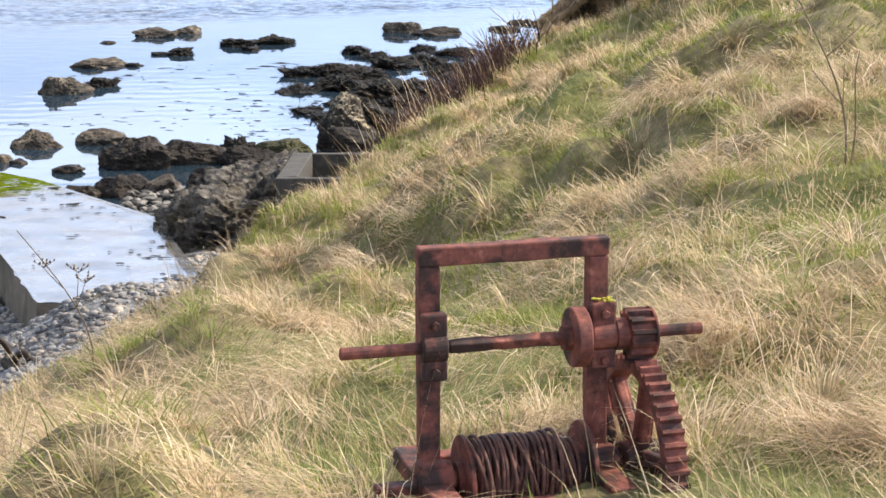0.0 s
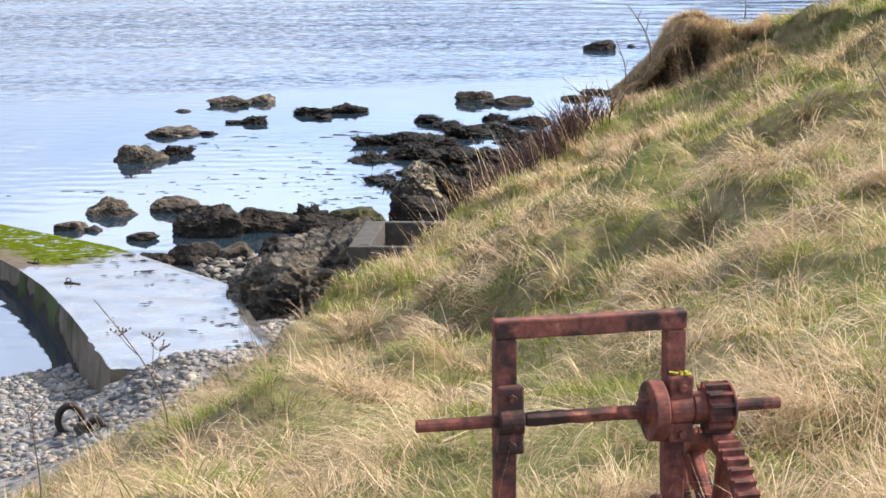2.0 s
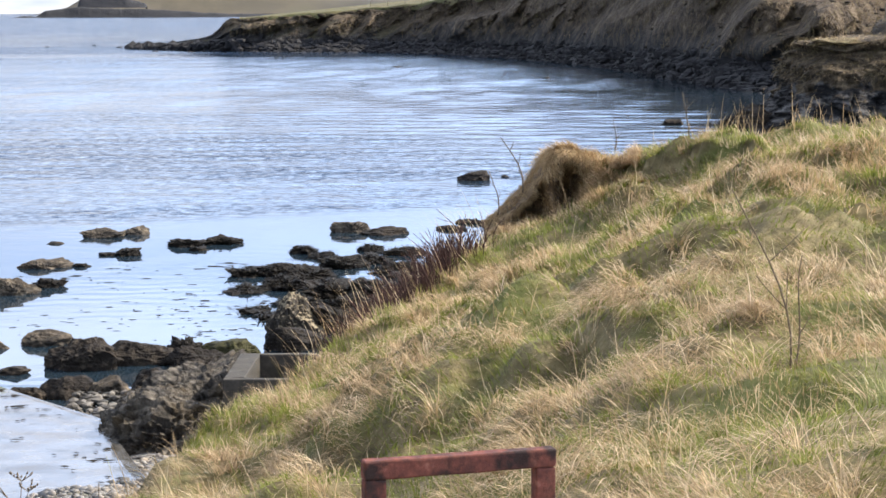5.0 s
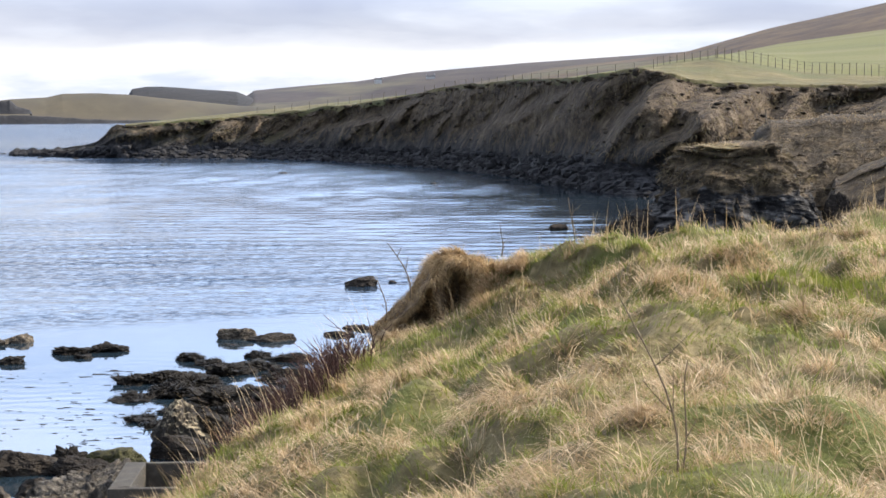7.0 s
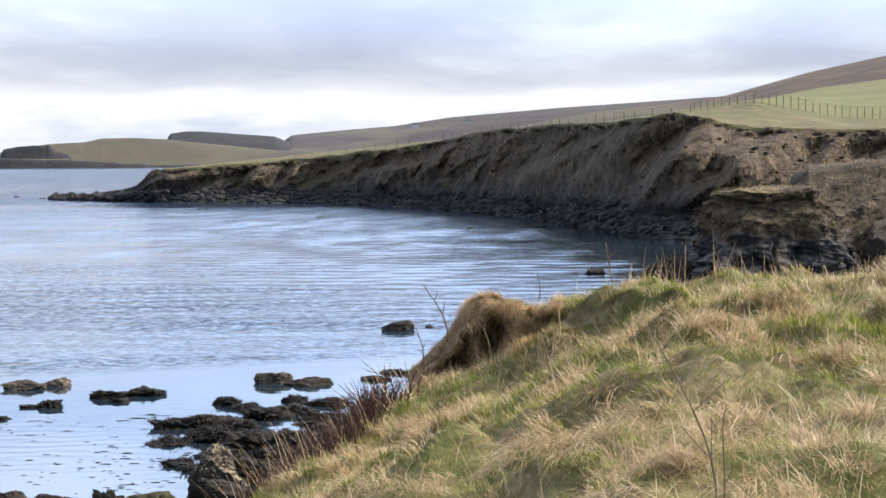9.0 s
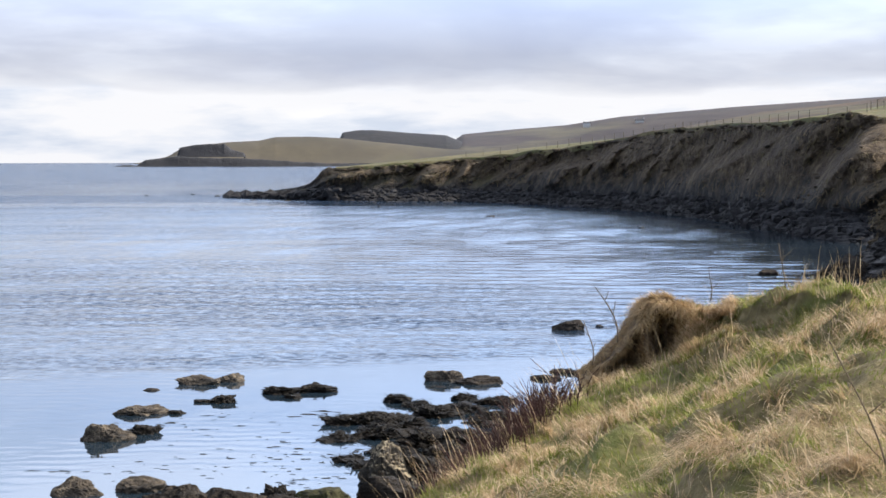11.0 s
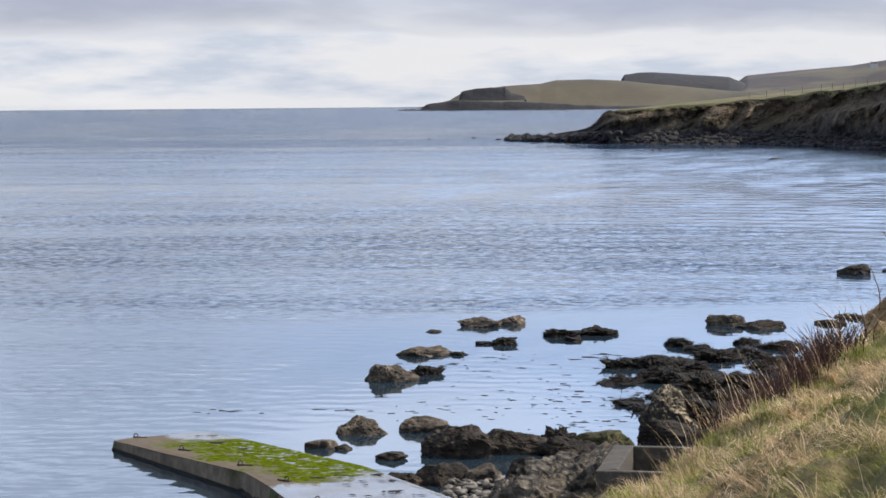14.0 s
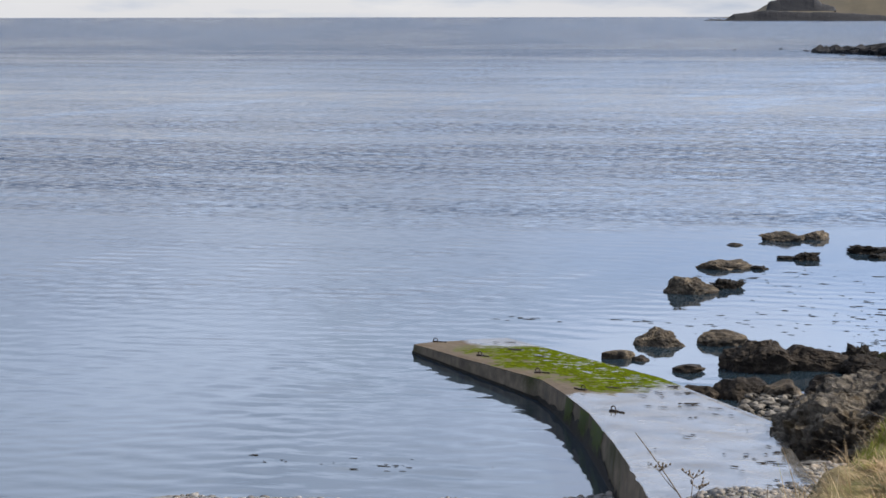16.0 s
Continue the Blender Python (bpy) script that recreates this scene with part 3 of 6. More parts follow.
def rough_noise(x, y, seed=0, octaves=4):
    total, amp, norm = 0.0, 1.0, 0.0
    for k in range(octaves):
        total = total + amp * lattice(x * 2 ** k, y * 2 ** k, seed + k)
        norm += amp
        amp *= 0.5
    return total / norm


def smooth_step(t):
    t = np.clip(t, 0, 1)
    return t * t * (3 - 2 * t)


# ------------------------------------------------------------------ the bank, beach and sea
EDGE = np.array([(-2.6, -90), (-2.5, 0), (-2.1, 4), (-1.78, 7.8), (-1.8, 10.9), (-1.75, 12.9), (-1.44, 16.9), (-1.0, 19), (-0.5, 21), (0.42, 23.5),
                 (0.85, 25), (1.25, 26.3), (2.3, 27.7), (4.6, 28.3), (8, 29.6), (14, 31.0), (40, 40), (110, 60)])
EDGE_Z = ((-90, 5.3), (0, 5.3), (4, 5.22), (6, 4.92), (7.8, 4.55), (10.9, 4.12), (12.9, 3.88), (16.9, 3.52), (19, 3.48), (21, 3.55), (23.5, 3.72), (25, 3.9),
          (26.3, 4.0), (26.55, 4.05), (27.45, 4.98), (28.3, 5.06), (29.6, 5.22), (60, 5.4))


def edge_distance(x, y):
    """Metres inside the turf's edge (minus: over the slope), and the y of the nearest edge point."""
    best, ny = np.full(x.shape, 1e9), np.zeros(x.shape)
    for (ax, ay), (bx, by) in zip(EDGE[:-1], EDGE[1:]):
        dx, dy = bx - ax, by - ay
        t = np.clip(((x - ax) * dx + (y - ay) * dy) / (dx * dx + dy * dy), 0, 1)
        d = np.hypot(x - ax - t * dx, y - ay - t * dy)
        near = d < best
        best, ny = np.where(near, d, best), np.where(near, ay + t * dy, ny)
    poly = np.vstack([EDGE, [(400, 60), (400, -90)]])
    inside = np.zeros(x.shape, bool)
    for (ax, ay), (bx, by) in zip(poly, np.roll(poly, -1, 0)):
        cross = ((ay > y) != (by > y)) & (x < (bx - ax) * (y - ay) / (by - ay + 1e-12) + ax)
        inside ^= cross
    return np.where(inside, best, -best), ny


def ground_z(x, y):
    x, y = np.asarray(x, float), np.asarray(y, float)
    s, ny = edge_distance(x, y)
    ez = np.interp(ny, [p for p, _ in EDGE_Z], [q for _, q in EDGE_Z])
    top = 5.45 + 0.012 * np.clip(x, 0, 60) - 0.028 * np.clip(y - 20, 0, 20)
    on = ez + (top - ez) * smooth_step(s / (2.6 + 0.14 * np.clip(y, 0, 22) - 1.2 * smooth_step((y - 22.5) / 3.5)))
    hum = (rough_noise(x * 0.75 + 3, y * 0.62, 3, 2) - 0.5) * 0.45 + (rough_noise(x * 1.9, y * 1.7, 9, 2) - 0.5) * 0.36
    hum = hum + (np.abs(2 * rough_noise(x * 1.9 + 0.3 * y + 5, y * 1.5, 27, 2) - 1) - 0.24) * 0.30 * smooth_step((y - 7) / 6)
    hum = hum + (rough_noise(x * 0.35 + 0.4 * y, y * 0.75 - 0.1 * x, 13, 2) - 0.5) * 0.45 - 0.04
    on = on + hum * (0.35 + 0.65 * smooth_step(s / 1.2)) * (0.55 + 0.45 * smooth_step((y - 6) / 6)) * smooth_step((np.hypot(x - 0.1, y - 4.7) - 0.5) / 1.4)
    on = on + 0.42 * smooth_step((x - 8.1) / 0.8) * np.exp(-((y - 29.4 - 0.3 * (x - 9)) / 0.6) ** 2)
    on = on + (0.31 + 0.16 * (rough_noise(x * 4, y * 4, 29, 2) - 0.5)) * np.exp(-((x + 0.78) ** 4 / 0.012 + (y - 4.25) ** 4 / 0.06)) + 0.26 * np.exp(-((x + 0.9) ** 2 / 0.3 + (y - 8.9) ** 2 / 0.5))
    shore = 27.9 + 0.31 * (np.minimum(x, 4) + 7) + 5 * smooth_step((x + 5.5) / 2)
    beach = np.maximum(-0.02 + (shore - y) * 0.105 + 0.42 * np.exp(-((x + 4.3) ** 2 + (y - 23.4) ** 2) / 1.5), -2.0) + (rough_noise(x * 0.8, y * 0.8, 5, 2) - 0.5) * 0.15
    beach = np.minimum(beach, 1.6)
    fall = ez + hum * 0.5 + s * (1.65 + 0.5 * (rough_noise(x * 0.5, y * 0.5, 21, 2) - 0.5))
    z = np.where(s > 0, on, np.maximum(fall, beach))
    pocket = smooth_step((x - 1.25) / 0.2) * smooth_step((2.72 - x) / 0.22) * smooth_step((y - 26.3) / 0.35) * smooth_step((28.6 - y) / 0.3)
    return np.minimum(z, z * (1 - pocket) + 3.98 * pocket)


def grid_mesh(name, X, Y, Z, mat, smooth=True):
    h, w = X.shape
    idx = np.arange(h * w).reshape(h, w)
    loops = np.stack([idx[:-1, :-1], idx[:-1, 1:], idx[1:, 1:], idx[1:, :-1]], -1).reshape(-1)
    return fast_mesh(name, np.stack([X, Y, Z], -1).reshape(-1, 3), loops, np.full((h - 1) * (w - 1), 4), mat, smooth)


gx = np.concatenate([np.linspace(-90, -16, 20), np.arange(-15.5, -4, 0.4), np.arange(-4, 10, 0.1), np.linspace(10.2, 24, 50), np.linspace(26, 110, 28)])
gy = np.concatenate([np.linspace(-90, -4, 24), np.linspace(-3, 2.4, 14), np.arange(2.6, 32, 0.1), np.linspace(32.4, 60, 40)])
GX, GY = np.meshgrid(gx, gy)
ground = tagged(new("ground", grid_mesh("ground", GX, GY, ground_z(GX, GY), GROUND)), "rough grassy bank sloping down to a pebble beach", "ground", kind="structure")

def sea_surface():
    """Rings of water: wind ripples beyond the sheltered shallows, flat calm near the shore and far out."""
    ang = np.radians(np.concatenate([np.arange(-180, -34, 4.0), np.arange(-33, 21, 0.3), np.arange(22, 184, 4.0)]))
    rad = np.concatenate([[0.0, 10.0, 18.0], 24 * np.exp(np.arange(0, math.log(420 / 24), 0.0034)), [500, 700, 1100, 2000, 4950]])
    A, R = np.meshgrid(ang, rad)
    X, Y = R * np.sin(A), R * np.cos(A)
    front = Y + 14 * (rough_noise(X * 0.03 + 2, Y * 0.05, 71, 3) - 0.5) - 0.5 * np.clip(X + 10, -12, 60)
    lanes = smooth_step((rough_noise(X * 0.0035 + 3, Y * 0.032, 73, 3) - 0.36) / 0.22)
    streaks = smooth_step((rough_noise(X * 0.02 + 3, Y * 0.16, 75, 3) - 0.40) / 0.2)
    deg = -np.degrees(A)
    shore_r = np.interp(deg, [-34, -25, -18, -13, -10.07, -8.62, -5.39, -0.54, 4.4, 7.06, 7.5], [120, 150, 165, 168, 171, 191, 259, 331, 343, 377, 6000])
    open_water = 0.08 + 0.92 * smooth_step((front - 65) / 5)
    open_water = np.maximum(open_water, 0.34 * smooth_step((deg - 11) / 7))
    lee = smooth_step((shore_r - R - 3) / np.interp(deg, [-14, -9, -4, 3, 6], [46, 40, 30, 14, 8]) - 0.6 * (streaks - 0.5) * 1.4)
    sheltered = smooth_step((R - 106) / 20) * smooth_step((8.5 - deg) / 4) * (R < shore_r + 15)
    near_shore = smooth_step((16 - (shore_r - R)) / 13)
    gust = smooth_step((rough_noise(X * 0.008 + 3, Y * 0.09, 77, 3) - 0.42) / 0.12)
    cats_paws = (1 - near_shore) * (0.42 + 0.35 * lanes) + near_shore * (0.06 + 0.6 * gust)
    lee = lee * (1 - sheltered) + np.minimum(lee, cats_paws) * sheltered
    lee = np.where(R > shore_r + 15, 1.0, lee)
    wind = open_water * (0.6 + 0.4 * lanes) * (0.12 + 0.88 * lee)
    # painted darkness per lane and distance, in place of lost sky reflection
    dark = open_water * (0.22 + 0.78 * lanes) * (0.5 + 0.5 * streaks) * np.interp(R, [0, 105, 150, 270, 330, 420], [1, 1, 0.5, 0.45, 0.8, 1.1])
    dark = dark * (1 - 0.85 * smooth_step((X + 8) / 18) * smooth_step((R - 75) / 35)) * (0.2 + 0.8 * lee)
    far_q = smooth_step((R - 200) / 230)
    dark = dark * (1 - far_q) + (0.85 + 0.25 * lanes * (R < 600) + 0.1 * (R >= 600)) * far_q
    rg = np.random.RandomState(4)
    Z = np.zeros_like(X)
    wander = 2.0 * rough_noise(X * 0.2, Y * 0.2, 80, 1)
    for k in range(72):
        lam = 0.32 * 12.0 ** rg.rand()
        d = rg.randn() * 0.55 + 0.1
        kx, ky = 2 * math.pi / lam * math.sin(d), 2 * math.pi / lam * math.cos(d)
        fade = smooth_step((lam - np.maximum(R * 0.0034, 0.05) * 2.1) / (0.5 * lam)) * np.interp(R, [0, 60, 140, 420], [0.0, 0.03, 0.35, 1] if lam > 1.1 else [1, 1, 1, 1])
        Z += 0.0052 * lam * fade * np.sin(kx * X + ky * Y + rg.rand() * 6.28 + wander * rg.uniform(-1, 1))
    Z *= wind * (R > 20) * smooth_step((428 - R) / 120)
    return X, Y, Z, wind, dark


SEA = sea_surface()
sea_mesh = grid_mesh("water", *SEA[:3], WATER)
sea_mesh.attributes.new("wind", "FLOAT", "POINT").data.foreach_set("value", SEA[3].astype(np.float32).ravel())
# stores the painted lane darkness under the name "depth"
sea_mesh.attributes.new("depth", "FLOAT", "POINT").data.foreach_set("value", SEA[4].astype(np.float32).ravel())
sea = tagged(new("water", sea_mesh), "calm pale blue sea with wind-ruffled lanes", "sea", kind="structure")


# ------------------------------------------------------------------ far land

def polar_land(name, az, r_rows, z_rows, mat, label, category, jag=0.0, freq=0.05, seed=1, smooth=True, kind="structure"):
    """Land in rings round the bay: for each bearing (degrees to the left) rows of distance and height."""
    a = np.radians(np.asarray(az))
    Rr, Zr = np.asarray(r_rows, float), np.asarray(z_rows, float)
    X, Y = -Rr * np.sin(a)[None, :], Rr * np.cos(a)[None, :]
    if jag:
        n = rough_noise(X * freq, Zr * freq * 1.5 + Y * freq, seed, 4) - 0.5
        k = np.linspace(0, math.pi, Rr.shape[0])[:, None]
        env = np.sin(k) * 0.8 + 0.2
        X, Y, Zr = X + n * jag * env, Y + (rough_noise(X * freq + 9, Zr * freq * 1.5 + 5, seed + 4, 4) - 0.5) * 1.6 * jag * env, Zr + n * jag * 0.4 * env
    return tagged(new(name, grid_mesh(name, X, Y, Zr, mat, smooth)), label, category, kind=kind)


def ridge(name, crest, d, depth, mat, label, category="hill", step=0.05, jag=0.0, freq=0.05, rows=10, foot=0.0, seed=1, wobble=0.0):
    """A hill whose crest follows (bearing, elevation in degrees) at distance d."""
    az = np.arange(min(c[0] for c in crest), max(c[0] for c in crest) + step, step)
    cs = sorted(crest)
    el = np.interp(az, [c[0] for c in cs], [c[1] for c in cs])
    if wobble:
        el = el + (rough_noise(az * 6, az * 0, seed, 4) - 0.5) * wobble
    top = SEA_EYE + d * np.tan(np.radians(el))
    t = np.linspace(0, 1, rows)[:, None]
    prof = np.sin(t * math.pi / 2) ** 1.2
    Rr = d - depth * (1 - t) + 0 * az[None, :]
    Zr = foot + (top[None, :] - foot) * prof
    Rr = np.vstack([Rr, Rr[-1:] + depth * 0.6])
    Zr = np.vstack([Zr, Zr[-1:] * 0.6])
    return polar_land(name, az, Rr, Zr, mat, label, category, jag, freq, seed)


ridge("distant_hill", [(1.5, 0.1), (0.58, 0.72), (-0.8, 0.85), (-2.33, 0.97), (-3.93, 1.21), (-7.1, 1.47), (-11.3, 1.73), (-16, 1.9), (-30, 2.4)], 4600, 900, FAR_MOOR,
      "long low hazy moorland hill across the bay", jag=6, freq=0.004)
ridge("distant_headland", [(10.36, -0.16), (9.66, -0.06), (9.0, 0.1), (8.66, 0.3), (8.5, 0.36), (7.35, 0.5), (6.4, 0.55), (5.94, 0.65), (5.0, 0.66), (4.14, 0.62), (3.0, 0.5), (1.0, 0.3),
                           (-1, 0.2), (-4, 0.15), (-8, 0.1)], 3800, 260, FAR_GRASS, "far green and tan grassy headland", foot=0.5, jag=8, freq=0.01, step=0.03)
# this hill's shade is painted: it takes the dark cliff colour
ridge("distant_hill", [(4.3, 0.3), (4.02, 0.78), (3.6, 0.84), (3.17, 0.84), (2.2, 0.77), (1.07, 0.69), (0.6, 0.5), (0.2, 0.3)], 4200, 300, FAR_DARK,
      "dark flat-topped hill beyond the headland, shade put into its colour", jag=6, freq=0.01, step=0.03)
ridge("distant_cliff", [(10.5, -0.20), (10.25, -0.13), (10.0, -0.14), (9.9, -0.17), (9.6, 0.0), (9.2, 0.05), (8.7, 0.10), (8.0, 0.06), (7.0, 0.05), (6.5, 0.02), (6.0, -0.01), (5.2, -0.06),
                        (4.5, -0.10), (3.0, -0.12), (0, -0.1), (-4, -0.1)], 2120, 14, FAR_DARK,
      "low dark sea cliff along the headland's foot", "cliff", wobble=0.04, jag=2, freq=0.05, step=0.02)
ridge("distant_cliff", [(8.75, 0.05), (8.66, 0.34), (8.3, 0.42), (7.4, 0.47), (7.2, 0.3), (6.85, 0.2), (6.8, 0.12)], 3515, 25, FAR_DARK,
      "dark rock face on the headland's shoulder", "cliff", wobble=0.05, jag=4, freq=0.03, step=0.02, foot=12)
ridge("moor_hill", [(-4, 0.6), (-8, 1.3), (-10, 1.5), (-11.84, 1.74), (-13, 2.05), (-14.2, 2.36), (-16, 2.72), (-17.6, 3.05), (-22, 3.8), (-34, 4.5)], 850, 420, HEATHER,
      "brown heather hillside above the cliffs", jag=6, freq=0.02)

# cliff round the bay: shore rubble, then an eroded earth face
cz = np.arange(-34, 7.3, 0.05)
d0 = np.interp(cz, [-34, -25, -18, -13, -10.07, -8.62, -5.39, -0.54, 4.4, 7.06, 7.3], [120, 150, 165, 168, 171, 191, 259, 331, 343, 377, 380])
top_el = np.interp(cz, [-34, -25, -17.6, -13.9, -12.4, -11.84, -10.56, -8.63, -5.4, -2.16, -0.55, 2.33, 4.08, 4.52, 4.7, 4.9, 5.4, 6.2, 7.06, 7.3],
                   [1.3, 1.0, 0.78, 0.80, 0.86, 0.95, 1.32, 1.05, 0.86, 0.31, 0.13, -0.12, -0.25, -0.20, -0.38, -0.66, -0.83, -0.93, -1.02, -1.08])
kern = np.ones(61) / 61
d0 = np.convolve(np.pad(d0, 30, mode="edge"), kern, "valid")
top_el = np.convolve(np.pad(top_el, 3, mode="edge"), np.ones(7) / 7, "valid")
top_el = top_el + (rough_noise(cz * 2.2, cz * 0, 4, 4) - 0.5) * 0.10
wid = np.interp(cz, [-34, -10, -4, 0, 3, 4.6, 7.3], [24, 22, 18, 12, 7, 4, 4])
r_top = d0 + wid
z_top = SEA_EYE + r_top * np.tan(np.radians(top_el))
rub_h = np.interp(cz, [-34, -10, -5, 4.4, 7.3], [2.2, 2.2, 2.0, 1.2, 0.4])
t = np.linspace(0, 1, 52)[:, None]
arc = np.cumsum(np.concatenate([[0], np.radians(0.05) * d0[1:]]))[None, :]    # metres along the foot
tall = np.clip(z_top / 11, 0.15, 1.0)[None, :]
slant = arc + 13 * t * tall
gully = 1 - np.abs(2.6 * (rough_noise(slant * 0.035, t * 1.1, 8, 2) - 0.5))
rill = 1 - np.abs(2 * rough_noise(slant * 0.22, t * 3.4, 14, 3) - 1)
lean_arc = arc + 5 * t * tall
clod = rough_noise(lean_arc * 1.0, t * 4.5, 19, 4) - 0.5 + 1.5 * (rough_noise(lean_arc * 0.32 + 7, t * 1.7, 23, 3) - 0.5)
envelope = np.sin(np.clip(t * 1.08, 0, 1) * math.pi) ** 0.6


def spurs(length, lean_, seed):
    u = arc / length + lean_ * t * tall + 0.9 * rough_noise(arc * 0.5 / length, t * 1.5, seed, 2)
    f = u - np.floor(u)
    return np.minimum(f, (1 - f) * 5.0)


# a great buttress runs down the face, with a shaded gully beside it
ridge_az = -8.9 - 2.4 * t
past = ridge_az - cz[None, :]
buttress = smooth_step((past + 0.10) / 0.45) * smooth_step((4.5 - past) / 3.5) - 0.6 * smooth_step((past + 1.5) / 1.2) * smooth_step((0.1 - past) / 0.4)
push = (3.0 * (gully - 0.6) - 8.0 * (spurs(19, 0.7, 61) - 0.4) - 4.6 * (spurs(7, 0.8, 63) - 0.4) + 1.6 * (rill - 0.6)) * envelope + 3.2 * clod * (0.3 + 0.7 * envelope)
push = push - 5.5 * buttress * envelope
face_r = d0 + wid * (0.32 + 0.68 * t ** 1.15) + push * np.clip((z_top / 9), 0.25, 1)
face_z = rub_h + (z_top - rub_h) * t ** 0.8 + 0.5 * clod * (t < 0.97)
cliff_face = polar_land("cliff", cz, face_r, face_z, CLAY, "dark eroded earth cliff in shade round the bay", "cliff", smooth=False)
t2 = np.linspace(0, 1, 10)[:, None]
polar_land("shore_rubble", cz, d0 - 4 + (wid * 0.36 + 5) * t2, -0.6 + (rub_h + 1.0) * t2, RUBBLE, "band of dark fallen rocks at the cliff's foot", "rubble",
           jag=2.2, freq=0.55, seed=5, smooth=False)
t3 = np.linspace(0, 1, 12)[:, None]
fa = np.arange(-34, 4.3, 0.1)
ft_r, ft_z = np.interp(fa, cz, r_top), np.interp(fa, cz, z_top)
f_el = np.interp(fa, [-34, -22, -17.6, -14.35, -12.6, -11.4, -8, 5], [3.2, 2.7, 2.39, 1.98, 1.64, 1.45, 1.0, -0.3])
FENCE_EL = ([-34, -17.6, -15, -13.4, -12.6, -11.4, -10.9, -8, 5], [1.2, 0.99, 1.13, 1.45, 1.60, 1.45, 1.36, 0.95, -0.3])    # the field's lower edge
shelf_z = np.maximum(SEA_EYE + (ft_r + 37) * np.tan(np.radians(np.interp(fa, *FENCE_EL))), ft_z)
f_z = SEA_EYE + (ft_r + 190) * np.tan(np.radians(f_el))
brow = 0.2 + 1.3 * rough_noise(fa * 5, fa * 0, 17, 3)
lift = np.maximum(f_z - ft_z, -2)
turf_r = np.vstack([ft_r - brow, ft_r - 0.4 + 37 * np.linspace(0, 1, 14)[:, None]])
turf_z = np.vstack([ft_z - brow * 0.7, ft_z + 0.12 + (shelf_z - ft_z) * np.linspace(0, 1, 14)[:, None] ** 1.3])
polar_land("cliff_top_turf", fa, turf_r, turf_z, BROW, "rough tan and green turf along the cliff's brow", "turf", jag=1.2, freq=0.12, seed=6)
polar_land("field", fa, ft_r + 33 + 160 * t3 ** 1.3, shelf_z + 0.05 - 0.4 * (t3 < 0.01) + (f_z - shelf_z) * t3 ** 1.15, FIELD, "sunlit green grazed field above the cliff", "field", jag=0.5, freq=0.1)

# ------------------------------------------------------------------ rocks
_ico = {}


def icosphere(sub):
    if sub not in _ico:
        bm = bmesh.new()
        bmesh.ops.create_icosphere(bm, subdivisions=sub, radius=1.0)
        _ico[sub] = (np.array([v.co[:] for v in bm.verts]), np.array([[v.index for v in f.verts] for f in bm.faces]))
        bm.free()
    return _ico[sub]


def rock(name, x, y, w, h, mat, label, deep=None, base=-0.15, seed=0, rough=0.62, sub=5, turn=0.0, z=0.0, group="", flat=0.0, bulk=0.88, parent=None):
    """A rock of width w and depth deep that rises h above z; with a parent, a block of it."""
    deep = deep or w * 0.8
    if group and y > 37.5:
        x, y, h = x * 1.022, y * 1.022, h * 0.9
    if mat is WEED:
        rough = max(rough, 1.5)
    V, F = icosphere(min(sub, 4) if w < 1.25 else sub)
    rg = np.random.RandomState(1000 + seed)
    nr = rg.randn(26, 3)
    nr /= np.linalg.norm(nr, axis=1)[:, None]
    cut = rg.uniform(0.62, 0.96, 26)
    lean = V @ nr.T
    reach = np.where(lean > 0.05, cut[None] / np.maximum(lean, 0.05), 9.0).min(1)
    P = V * np.minimum(reach, 1.15)[:, None]
    out = []
    for p in P:
        v = Vector(p)
        o = v * 1.8 + Vector((seed * 3.7, seed * 1.9, seed * 5.3))
        crack = noise.voronoi(o * 1.9)[0]
        k = 1 + rough * (0.27 * noise.fractal(o, 0.5, 2.1, 7) - 0.30 * max(0.10 - (crack[1] - crack[0]), 0) / 0.10 * 0.35)
        out.append(v * k)
    P = np.array([q[:] for q in out])
    P[:, 2] = np.where(P[:, 2] > 0, P[:, 2] * (1 - flat * 0.4), P[:, 2] * 0.5)
    span = P.max(0) - P.min(0)
    mid = (P.max(0) + P.min(0)) / 2
    P[:, 0] = (P[:, 0] - mid[0]) / span[0] * w
    P[:, 1] = (P[:, 1] - mid[1]) / span[1] * deep
    P[:, 2] = np.where(P[:, 2] > 0, (np.abs(P[:, 2]) / P[:, 2].max()) ** bulk * h, P[:, 2] / -P[:, 2].min() * -base)
    me = fast_mesh(name, P, F.ravel(), np.full(len(F), 3), mat)
    ob = new(name, me)
    ob.matrix_world = pose(x, y, z, 0, 0, turn)
    if parent is not None:
        ob.parent = parent
        ob.matrix_basis = pose(x - parent.location.x, y - parent.location.y, z, 0, 0, turn)
        return tagged(ob, label)
    return tagged(ob, label, "rock", group)


SEA_ROCKS = "rocks standing in the shallows"
rock("boulder", -8.35, 40.9, 1.34, 0.40, ROCK, "brown-grey rounded boulder standing in shallow water", seed=1, group=SEA_ROCKS)
rock("boulder", -7.15, 41.3, 1.12, 0.33, ROCK, "boulder with a sunlit pale end in shallow water", seed=2, group=SEA_ROCKS)
rock("boulder", -5.95, 38.6, 1.62, 0.65, DARK_ROCK, "large dark jagged boulder at the water's edge", deep=1.2, seed=3, group=SEA_ROCKS)
rock("boulder", -5.05, 39.0, 1.79, 0.51, DARK_ROCK, "large dark smooth-sided boulder at the water's edge", deep=1.1, seed=4, rough=0.4, group=SEA_ROCKS)
rock("boulder", -5.95, 36.3, 1.06, 0.38, DARK_ROCK, "low dark shore rock among gravel", seed=5, group=SEA_ROCKS)
